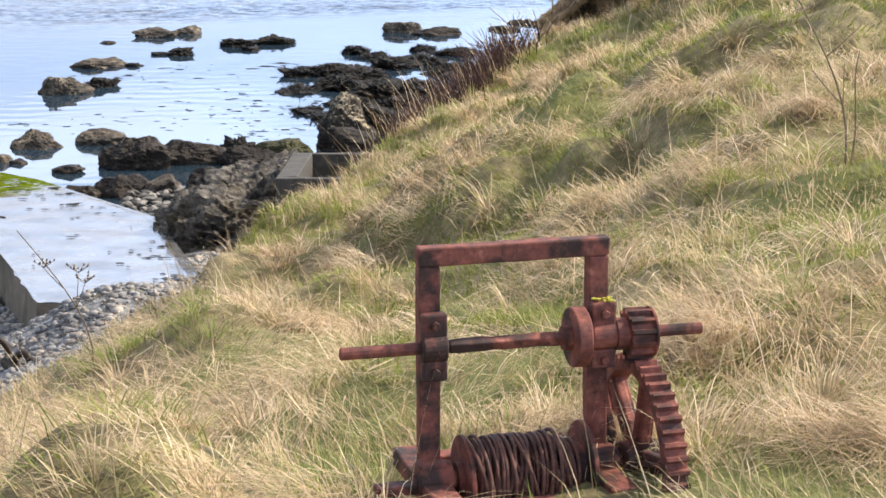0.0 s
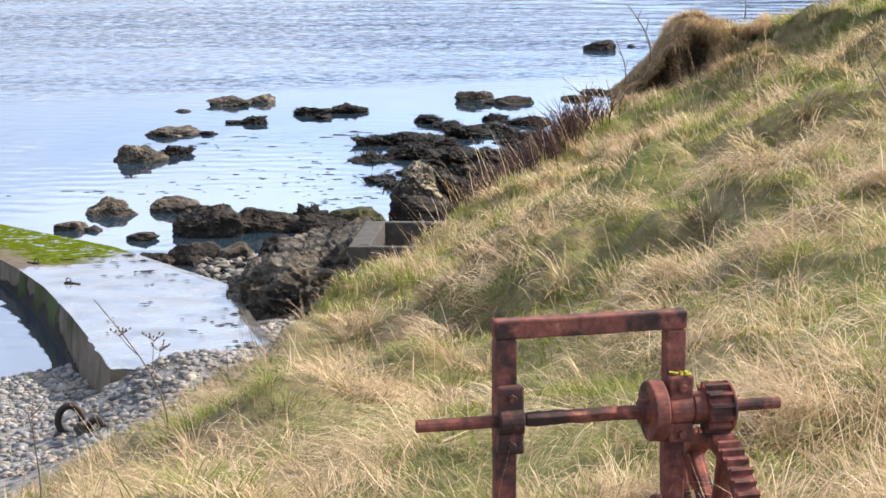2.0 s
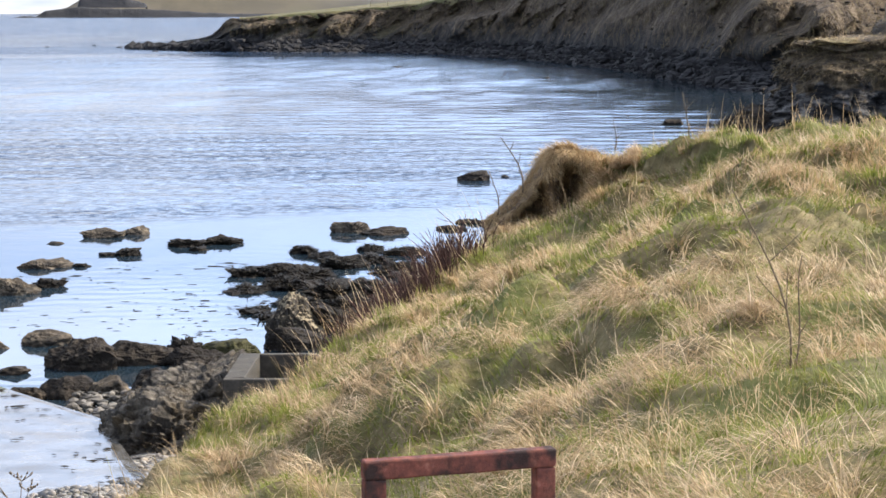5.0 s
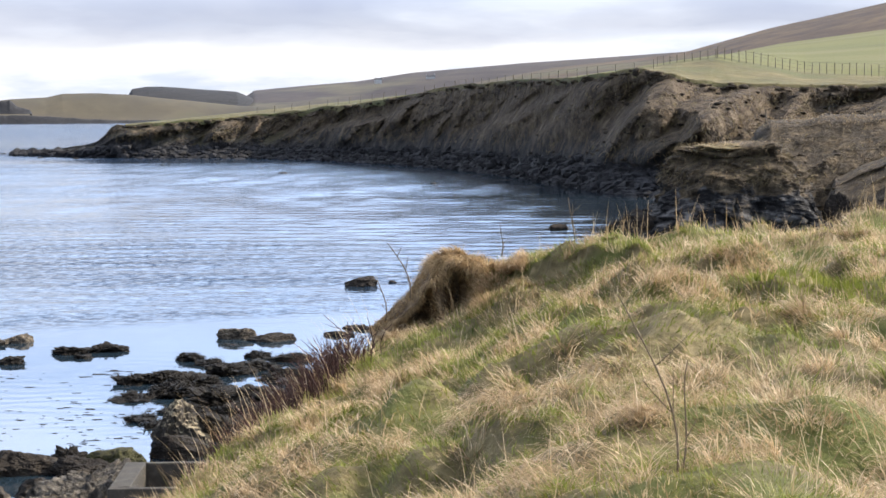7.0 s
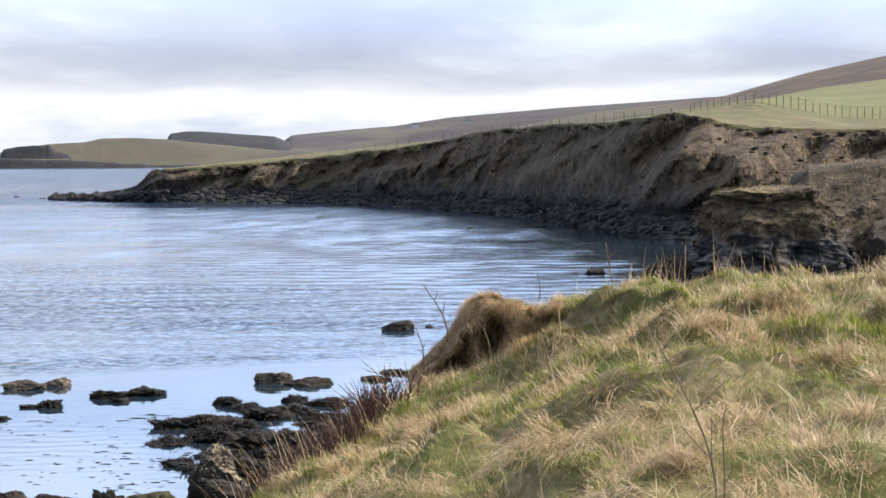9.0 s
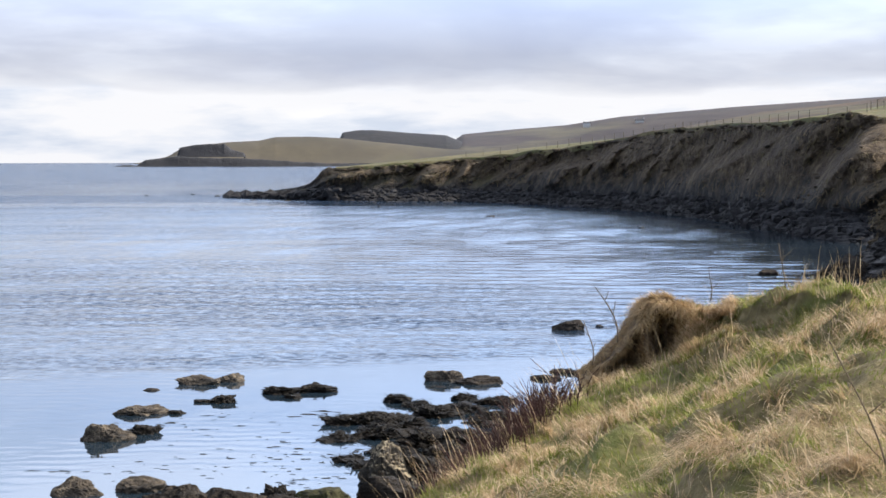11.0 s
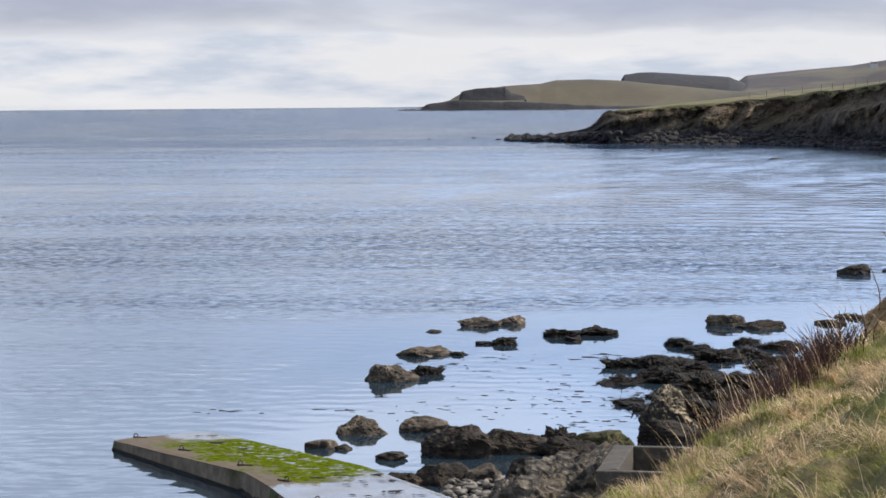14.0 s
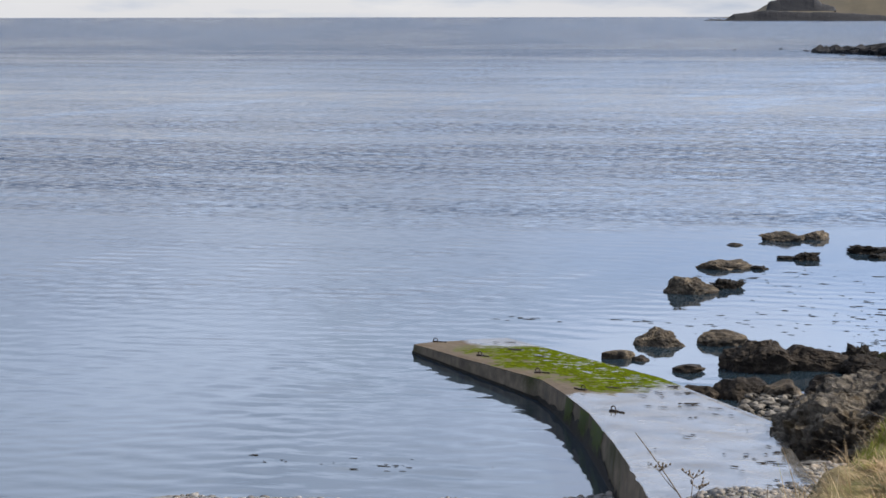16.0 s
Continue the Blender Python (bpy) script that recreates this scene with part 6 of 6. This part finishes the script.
# ------------------------------------------------------------------ dead stems and brambles
def stem_plant(name, x, y, h, lean, label, seed, umbel=True, r=0.006, forks=4, z=None):
    rg = random.Random(seed)
    z = float(ground_z(x, y)) - 0.03 if z is None else z
    pl = thing(name, label, "dead plant", place=pose(x, y, z))
    main = [(lean[0] * t * t + 0.02 * math.sin(t * 5), lean[1] * t * t, h * t) for t in np.linspace(0, 1, 9)]
    part_from("stem", tube(main, [r * (1 - 0.55 * t) for t in np.linspace(0, 1, 9)], 6), TWIG, pl)
    for k in range(forks):
        t = rg.uniform(0.55, 1.0) if umbel else rg.uniform(0.25, 0.95)
        i = int(t * 8)
        p = Vector(main[i])
        a = rg.uniform(0, 6.28)
        d = Vector((math.cos(a), math.sin(a) * 0.5, rg.uniform(0.7, 1.3))).normalized() * h * rg.uniform(0.12, 0.3)
        branch = [p + d * u + Vector((0, 0, 0.02 * u * u)) for u in np.linspace(0, 1, 4)]
        pieces = [tube(branch, [r * 0.5, r * 0.45, r * 0.4, r * 0.3], 5)]
        if umbel:
            tip = branch[-1]
            for q in range(12):
                b = rg.uniform(0, 6.28)
                e = tip + Vector((math.cos(b), math.sin(b), 0.7)) * 0.045 * rg.uniform(0.5, 1.2)
                pieces.append(tube([tip, e], [r * 0.28, r * 0.2], 4))
                pieces.append(tube([e, e + Vector((0.004, 0, 0.010))], [0.006, 0.003], 4))
        part_from("branch", joined(pieces), TWIG, pl)


stem_plant("hogweed", -1.62, 8.9, 0.72, (-0.30, 0.0), "dry brown hogweed stem with a seed head", 1, r=0.0052, forks=3, z=4.40)
stem_plant("hogweed", -1.6, 6.3, 0.5, (0.03, 0.0), "thin dry weed stem on the bank's edge", 2, umbel=False, forks=2, r=0.004)
stem_plant("thorny_sapling", 1.73, 8.49, 0.84, (-0.24, 0.0), "thin bare brown sapling in the grass", 3, umbel=False, forks=3, r=0.0055)
stem_plant("thorny_sapling", 1.76, 8.55, 0.55, (0.05, 0.0), "short bare brown sapling in the grass", 4, umbel=False, forks=1, r=0.005)
stem_plant("hogweed", 4.15, 27.6, 0.9, (-0.06, 0), "tall thin dry stem on the turf's edge", 5, umbel=False, forks=2, r=0.012)
stem_plant("thorny_sapling", 1.78, 26.5, 0.75, (-0.28, 0), "bare thin twig on the knoll's slope", 6, umbel=False, forks=3, r=0.012, z=4.6)
stem_plant("thorny_sapling", 1.45, 26.5, 0.6, (-0.1, 0), "bare thin twig at the knoll's foot", 7, umbel=False, forks=3, r=0.010, z=4.3)
stem_plant("hogweed", 3.1, 27.3, 0.45, (0.0, 0), "dry stem on top of the knoll", 8, umbel=False, forks=2, r=0.010, z=5.1)
stem_plant("hogweed", -2.9, 19.5, 0.9, (0.02, 0), "dry stem rising from the bank's foot", 9, umbel=False, forks=2, r=0.008)


def bramble(name, x0, y0, x1, y1, n, h, label, seed, spread=0.24):
    """A thicket of thin arching twigs between two places."""
    rg = random.Random(seed)
    pieces = []
    for k in range(n):
        u = rg.random()
        x, y = x0 + (x1 - x0) * u + rg.gauss(0, spread), y0 + (y1 - y0) * u + rg.gauss(0, 0.35)
        z = float(ground_z(x, y)) - 0.05
        L = h * rg.uniform(0.45, 1.1)
        a = rg.uniform(0, 6.28)
        le = rg.uniform(0.15, 0.6)
        pts = [(x + math.cos(a) * le * L * t * t, y + math.sin(a) * le * L * t * t, z + L * (t - 0.25 * le * t * t)) for t in (0, 0.33, 0.66, 1)]
        pieces.append(tube(pts, [0.009, 0.008, 0.006, 0.003], 3))
        for q in range(2):
            p = Vector(pts[rg.choice((1, 2))])
            d = Vector((rg.gauss(0, 1), rg.gauss(0, 1), rg.uniform(0.2, 1.2))).normalized() * L * rg.uniform(0.15, 0.4)
            pieces.append(tube([p, p + d * 0.5, p + d], [0.005, 0.004, 0.002], 3))
    return tagged(new(name, fast_mesh(name, *joined(pieces), BRAMBLE)), label, "bramble")


bramble("bramble_thicket", -0.45, 23.0, 0.40, 25.2, 2000, 0.72, "reddish-brown leafless bramble thicket on the bank's slope", 1)
bramble("bramble_thicket", -1.0, 23.6, -0.1, 25.6, 1900, 1.0, "dark red-brown leafless brambles low on the bank's slope", 4, spread=0.3)
bramble("bramble_thicket", 0.35, 25.0, 0.7, 25.9, 500, 0.5, "reddish-brown leafless bramble thicket below the knoll", 2)
bramble("bramble_thicket", -0.95, 21.6, -0.5, 22.8, 700, 0.5, "reddish-brown leafless brambles at the turf's edge", 3)

# ------------------------------------------------------------------ grass
_rg = np.random.RandomState(77)


def blades(name, x, y, z, L, W, ang, th0, th1, mat, label, short=False):
    """Curved grass blades, three pieces long, or two where they are short."""
    n = len(x)
    dx, dy = np.cos(ang), np.sin(ang)
    tw = ang + np.pi / 2 + _rg.uniform(-0.9, 0.9, n)
    wx, wy = np.cos(tw), np.sin(tw)
    px_, py_, pz_ = x.copy(), y.copy(), z.copy()
    widths = (1.0, 0.75, 0.0) if short else (1.0, 0.9, 0.6, 0.0)
    m = len(widths) - 1
    V = np.zeros((n, 2 * m + 1, 3), np.float32)
    for k, wk in enumerate(widths):
        if k:
            th = th0 + th1 * (k - 0.5) / m
            px_, py_, pz_ = px_ + L / m * np.sin(th) * dx, py_ + L / m * np.sin(th) * dy, pz_ + L / m * np.cos(th)
        if k < m:
            V[:, 2 * k] = np.stack([px_ - wx * W * wk / 2, py_ - wy * W * wk / 2, pz_], -1)
            V[:, 2 * k + 1] = np.stack([px_ + wx * W * wk / 2, py_ + wy * W * wk / 2, pz_], -1)
        else:
            V[:, 2 * m] = np.stack([px_, py_, pz_], -1)
    pat = np.array([0, 1, 3, 2, 2, 3, 4] if short else [0, 1, 3, 2, 2, 3, 5, 4, 4, 5, 6])
    loops = (pat[None] + (np.arange(n) * (2 * m + 1))[:, None]).ravel()
    counts = np.tile(np.array([4, 3] if short else [4, 4, 3]), n)
    me = fast_mesh(name, V.reshape(-1, 3), loops, counts, mat)
    return tagged(new(name, me), label, "grass", kind="stuff")


def sow(n, near, far, lo=-21.0, hi=24.0, power=1.0):
    r = near + (far - near) * _rg.rand(n) ** power
    a = np.radians(_rg.uniform(lo, hi, n))
    return -r * np.sin(a), r * np.cos(a), r


def lay(n, near, far, mat, name, label, L0, L1, th0, th1, wide=1.0, min_in=-3.2, power=1.0, gate=None, short=False):
    x, y, r = sow(n, near, far, power=power)
    s, _ = edge_distance(x, y)
    z = ground_z(x, y)
    ok = (s > min_in) & (z > 1.25)
    if gate is not None:
        ok &= gate(x, y) > _rg.rand(n)
    x, y, z, r, s = x[ok], y[ok], z[ok], r[ok], s[ok]
    n = len(x)
    tuss = rough_noise(x * 1.7, y * 1.7, 40, 2)
    L = (L0 + (L1 - L0) * _rg.rand(n)) * (0.55 + 0.9 * tuss)
    # combed by wind and rain: neighbours lean alike, downhill on the whole
    ang = np.pi + (rough_noise(x * 1.4 + 5, y * 1.4, 50, 2) - 0.5) * 9.0 + _rg.randn(n) * 0.45
    W = (0.0014 + 0.00038 * np.minimum(r, 20)) * wide * (0.6 + 0.8 * _rg.rand(n))
    blades(name, x, y, z - 0.015, L, W, ang, th0[0] + (th0[1] - th0[0]) * _rg.rand(n), th1[0] + (th1[1] - th1[0]) * _rg.rand(n), mat, label, short)


def clear_of_winch(x, y):
    return smooth_step((np.hypot((x - 0.22) / 1.3, (y - 4.42) / 1.1) - 0.25) / 0.16)


def seaward(x, y):
    """One on the slope that falls to the sea, nothing on the bank's top."""
    away = 1 - smooth_step((y - 24.5) / 1.5)
    return away - away * smooth_step((edge_distance(x, y)[0] - 0.25 - 0.5 * smooth_step((15 - y) / 5) + 0.6 * (rough_noise(x * 2, y * 2, 95, 2) - 0.5)) / 0.6)


def straw_share(x, y):
    """Where old straw has smothered the green: patches a step wide, streaks down the slope."""
    n = 0.6 * rough_noise(x * 0.95 + 2, y * 0.8, 60, 3) + 0.4 * rough_noise(x * 2.6 + 0.9 * y, y * 1.9, 66, 2)
    return smooth_step((n - 0.44 + 0.03 * smooth_step((10 - y) / 4)) / 0.12)


lay(250000, 3.0, 31, GRASS, "grass", "short bright green bank grass", 0.05, 0.12, (0.1, 1.0), (0.3, 1.2), wide=1.15,
    gate=lambda x, y: (0.6 + 0.4 * clear_of_winch(x, y)) * (1 - 0.72 * straw_share(x, y)) * (1 - seaward(x, y)), short=True)
lay(160000, 3.0, 31, STRAW, "dead_grass", "long matted straw-coloured dead grass combed over the bank", 0.11, 0.27, (0.55, 1.3), (0.4, 1.1),
    gate=lambda x, y: (0.06 + 0.94 * straw_share(x, y)) * clear_of_winch(x, y) * (1 - seaward(x, y)))
lay(85000, 4.0, 31, SLOPE, "slope_grass", "brown dead grass hanging down the seaward slope, shade mixed into its colour", 0.10, 0.26, (0.5, 1.3), (0.5, 1.2), gate=seaward)
lay(190000, 15.0, 31, GRASS, "grass", "short green grass towards the bank's end", 0.07, 0.17, (0.0, 0.7), (0.2, 1.0), wide=1.1, gate=lambda x, y: 1 - 0.7 * straw_share(x, y), short=True)
lay(90000, 16.0, 31, STRAW, "dead_grass", "matted straw-coloured grass towards the bank's end", 0.10, 0.24, (0.2, 1.0), (0.3, 1.0), gate=lambda x, y: 0.08 + 0.92 * straw_share(x, y), short=True)


def tussocks(n, per, mat, name, label, near, far, L0, L1, seed, gate=None, spread=1.0):
    """Clumps of long blades that spring from one root and fall outwards."""
    rg = np.random.RandomState(seed)
    r = near + (far - near) * rg.rand(n) ** 0.9
    a = np.radians(rg.uniform(-21, 24, n))
    cx, cy = -r * np.sin(a), r * np.cos(a)
    s, _ = edge_distance(cx, cy)
    ok = (s > 0.15) & (clear_of_winch(cx, cy) > 0.9)
    if gate is not None:
        ok &= gate(cx, cy) > rg.rand(n)
    cx, cy, r = cx[ok], cy[ok], r[ok]
    n = len(cx)
    size = rg.uniform(0.6, 1.25, n)
    lean = np.pi + (rough_noise(cx * 0.5, cy * 0.5, 90, 2) - 0.5) * 7
    X, Y, S, R_, LN = (np.repeat(q, per) for q in (cx, cy, size, r, lean))
    m = n * per
    rad, th = np.abs(rg.randn(m)) * 0.075 * S * spread, rg.uniform(0, 2 * np.pi, m)
    x, y = X + rad * np.cos(th), Y + rad * np.sin(th)
    z = ground_z(x, y) + 0.03 * S * np.exp(-(rad / 0.1) ** 2)
    ang = np.arctan2(np.sin(th) * 0.7 + 0.6 * np.sin(LN), np.cos(th) * 0.7 + 0.6 * np.cos(LN)) + rg.randn(m) * 0.25
    L = (L0 + (L1 - L0) * rg.rand(m)) * S
    W = (0.0013 + 0.00034 * np.minimum(R_, 20)) * (0.6 + 0.8 * rg.rand(m))
    blades(name, x, y, z - 0.01, L, W, ang, 0.15 + 0.75 * rg.rand(m), 1.0 + 1.2 * rg.rand(m), mat, label)


tussocks(1300, 60, STRAW, "straw_tussocks", "pale straw-coloured grass tussocks drooping over the bank", 3.6, 29, 0.13, 0.32, 5, gate=lambda x, y: 0.08 + 0.92 * straw_share(x, y))
tussocks(650, 60, GRASS, "grass_tussocks", "mixed green and tan grass tussocks on the bank", 3.4, 29, 0.09, 0.18, 6)
def mounds(n, per, near, far, seed, label, L0, L1, gate):
    """Domed tussocks: old straw thatched over a hummock, falling outwards on all sides and down the slope."""
    rg = np.random.RandomState(seed)
    r = near + (far - near) * rg.rand(n)
    a = np.radians(rg.uniform(-20, 17, n))
    cx, cy = -r * np.sin(a), r * np.cos(a)
    s, _ = edge_distance(cx, cy)
    ok = (s > 0.2) & (clear_of_winch(cx, cy) > 0.95) & (gate(cx, cy) > rg.rand(n))
    cx, cy, r = cx[ok], cy[ok], r[ok]
    n = len(cx)
    S = np.repeat(rg.uniform(0.55, 1.25, n), per)
    X, Y, R_ = np.repeat(cx, per), np.repeat(cy, per), np.repeat(r, per)
    m = n * per
    rad, th = 0.20 * S * np.sqrt(rg.rand(m)), rg.uniform(0, 2 * np.pi, m)
    x, y = X + 1.25 * rad * np.cos(th), Y + rad * np.sin(th)
    z = ground_z(x, y) + 0.16 * S * (1 - (rad / (0.21 * S)) ** 2)
    pull = np.repeat(np.pi + (rough_noise(cx * 0.6, cy * 0.6, 92, 2) - 0.5) * 4, per)
    ang = np.arctan2(np.sin(th) * rad / 0.16 + 0.7 * np.sin(pull), np.cos(th) * rad / 0.16 + 0.7 * np.cos(pull)) + rg.randn(m) * 0.3
    W = (0.0012 + 0.00032 * np.minimum(R_, 20)) * (0.6 + 0.8 * rg.rand(m))
    blades("straw_mounds", x, y, z - 0.02, (L0 + (L1 - L0) * rg.rand(m)) * S, W, ang, 0.7 + 0.6 * rg.rand(m) + rad, 0.7 + 0.9 * rg.rand(m), STRAW, label)


mounds(230, 170, 4.2, 13, 31, "domed straw tussocks thatched over the near bank", 0.14, 0.34, lambda x, y: 0.08 + 0.92 * straw_share(x, y) ** 2)
mounds(420, 90, 12, 28, 32, "domed straw tussocks towards the bank's end", 0.14, 0.30, lambda x, y: 0.05 + 0.95 * straw_share(x, y) ** 2)
tussocks(16, 260, STRAW, "straw_tussocks", "thick shaggy tussocks of dead grass by the winch", 4.0, 6.0, 0.10, 0.22, 8, spread=1.8)
tussocks(34, 260, STRAW, "straw_tussocks", "sunlit shaggy tussocks on the hump beside the winch", 3.6, 5.0, 0.06, 0.14, 9, spread=1.5, gate=lambda x, y: ((x < -0.3) & (x > -1.3)) * 1.0)
lay(1500, 3.6, 30, STRAW, "grass_stalks", "scattered tall dry grass stalks", 0.25, 0.5, (0.0, 0.6), (0.1, 0.7), wide=0.8)

# dead grass on the knoll: upright on its back, hanging from its lip and sides
n_ = 26000
ii, jj = _rg.randint(0, 60, n_), _rg.randint(0, 90, n_)
vv, xx_ = ii / 59.0, KNX[ii, jj]
in_hollow = (vv > 0.14) & (vv < 0.54) & (xx_ > 1.62) & (xx_ < 2.76)
ok = ~in_hollow | (_rg.rand(n_) < 0.30)
ii, jj, vv = ii[ok], jj[ok], vv[ok]
kx, ky, kz = KNX[ii, jj] + _rg.randn(len(ii)) * 0.015, KNY[ii, jj] + _rg.randn(len(ii)) * 0.02, KNZ[ii, jj]
lip = (vv > 0.5) & (vv < 0.68)
out_ = np.where(lip, -np.pi / 2, np.pi * 1.2) + _rg.randn(len(ii)) * 0.6 + (rough_noise(kx * 5, kz * 5 + ky * 3, 47, 2) - 0.5) * 5
blades("hanging_grass", kx, ky, kz - 0.01, (0.08 + 0.16 * _rg.rand(len(ii))) * np.where(lip, 1.2, 1.0) * np.where(kx < 2.1, 0.45, 1.0), 0.007 + 0.006 * _rg.rand(len(ii)), out_,
       np.where(lip, 0.9, 0.5) + 0.7 * _rg.rand(len(ii)), np.where(lip, 1.0, 0.5) + 0.7 * _rg.rand(len(ii)), HANG, "dead tan grass hanging over the turf knoll")
# the tan cascade beside the knoll
n_ = 20000
cx_, cy_ = _rg.uniform(2.5, 4.3, n_), _rg.uniform(25.4, 27.3, n_)
keep = rough_noise(cx_ * 1.3, cy_ * 1.3, 44, 3) + 0.36 * np.exp(-((cx_ - 2.9) / 0.35) ** 2) - 0.22 * smooth_step((cx_ - 3.2) / 0.5) > 0.5
cx_, cy_ = cx_[keep], cy_[keep]
n_ = len(cx_)
blades("dead_grass", cx_, cy_, ground_z(cx_, cy_), 0.10 + 0.20 * _rg.rand(n_), 0.006 + 0.006 * _rg.rand(n_), -2.0 + (rough_noise(cx_ * 3, cy_ * 3, 48, 2) - 0.5) * 5 + _rg.randn(n_) * 0.5,
       0.3 + 0.7 * _rg.rand(n_), 0.5 + 0.9 * _rg.rand(n_), STRAW, "tan dead grass falling down beside the turf knoll")
# tall pale stalks at the turf's edge
n_ = 170
u_ = _rg.rand(n_)
sx_ = np.interp(u_, [0, 0.35, 0.7, 1], [-1.0, -0.2, 0.75, 1.2]) + _rg.randn(n_) * 0.25
sy_ = np.interp(u_, [0, 0.35, 0.7, 1], [20.5, 22.6, 24.9, 26.3]) + _rg.randn(n_) * 0.3
blades("edge_stalks", sx_, sy_, ground_z(sx_, sy_), 0.45 + 0.5 * _rg.rand(n_), np.full(n_, 0.008), np.pi + _rg.randn(n_) * 0.5, 0.1 + 0.5 * _rg.rand(n_), 0.1 + 0.4 * _rg.rand(n_), STRAW,
       "tall pale dry stalks leaning out over the slope")
# dead grass on the outcrop, its sod and the cove's bank


def dress(ob, n, low, L0, L1, W, mat, label, droop):
    co = np.empty(len(ob.data.vertices) * 3)
    ob.data.vertices.foreach_get("co", co)
    M = np.array(ob.matrix_world)
    P = co.reshape(-1, 3) @ M[:3, :3].T + M[:3, 3]
    P = P[(P[:, 2] > low) & (np.hypot(P[:, 0], P[:, 1]) < 360)]
    P = P[_rg.randint(0, len(P), n)] + _rg.randn(n, 3) * 0.12
    blades("dead_grass", P[:, 0], P[:, 1], P[:, 2], L0 + (L1 - L0) * _rg.rand(n), W * (0.5 + _rg.rand(n)), -np.pi / 2 + _rg.randn(n) * 1.1, droop + 0.8 * _rg.rand(n), 0.5 + 0.8 * _rg.rand(n), mat, label)


CLIFF_GRASS = blade_material("grass_brown", ((0.11, 0.095, 0.042), (0.24, 0.195, 0.09)), ((0.125, 0.09, 0.052), (0.25, 0.182, 0.107), (0.42, 0.315, 0.195)), 0.5)
dress(sod, 2200, 4.45, 0.12, 0.32, 0.03, HANG, "shaggy tan grass hanging from the outcrop's sod", 1.2)
dress(cove_bank, 3500, 6.2, 0.2, 0.5, 0.05, HANG, "tan grass along the top of the cove's bank", 0.8)
dress(outcrop, 4500, 2.9, 0.25, 0.7, 0.04, CLIFF_GRASS, "brown dead grass on the outcrop's shoulders", 1.0)
dress(cove_bank, 7000, 0.8, 0.4, 1.0, 0.05, CLIFF_GRASS, "brown dead grass matted over the cove's bank", 1.0)
dress(cliff_face, 16000, 3.2, 0.5, 1.3, 0.07, CLIFF_GRASS, "brown grass and roots hanging down the cliff", 1.3)
dress(near_bank, 5000, 0.8, 0.3, 0.9, 0.05, CLIFF_GRASS, "brown dead grass matted over the nearer bank", 1.0)
# fronds of wrack on the reef
fr_p = []
for ob in reef_rocks:
    M = np.array(ob.matrix_world)
    co = np.empty(len(ob.data.vertices) * 3)
    ob.data.vertices.foreach_get("co", co)
    P = co.reshape(-1, 3)
    P = P[P[:, 2] > 0.03]
    fr_p.append(P[_rg.randint(0, len(P), 260)] @ M[:3, :3].T + M[:3, 3])
fr_p = np.vstack(fr_p)
n_ = len(fr_p)
blades("wrack_fronds", fr_p[:, 0], fr_p[:, 1], fr_p[:, 2], 0.10 + 0.22 * _rg.rand(n_), 0.02 + 0.03 * _rg.rand(n_), _rg.uniform(0, 6.28, n_), 0.9 + 0.6 * _rg.rand(n_), 0.6 + 0.9 * _rg.rand(n_), WEED,
       "dark bladderwrack fronds draped over the reef")
# stalks along the far rim
n_ = 240
sx_ = _rg.uniform(4.2, 9.5, n_)
sy_ = 27.6 + 0.28 * (sx_ - 4) + _rg.randn(n_) * 0.5
blades("rim_stalks", sx_, sy_, ground_z(sx_, sy_), 0.25 + 0.5 * _rg.rand(n_) ** 2, np.full(n_, 0.010), _rg.uniform(0, 6.28, n_), 0.05 + 0.3 * _rg.rand(n_), 0.1 + 0.4 * _rg.rand(n_), HANG,
       "russet dry stalks along the turf's far rim")
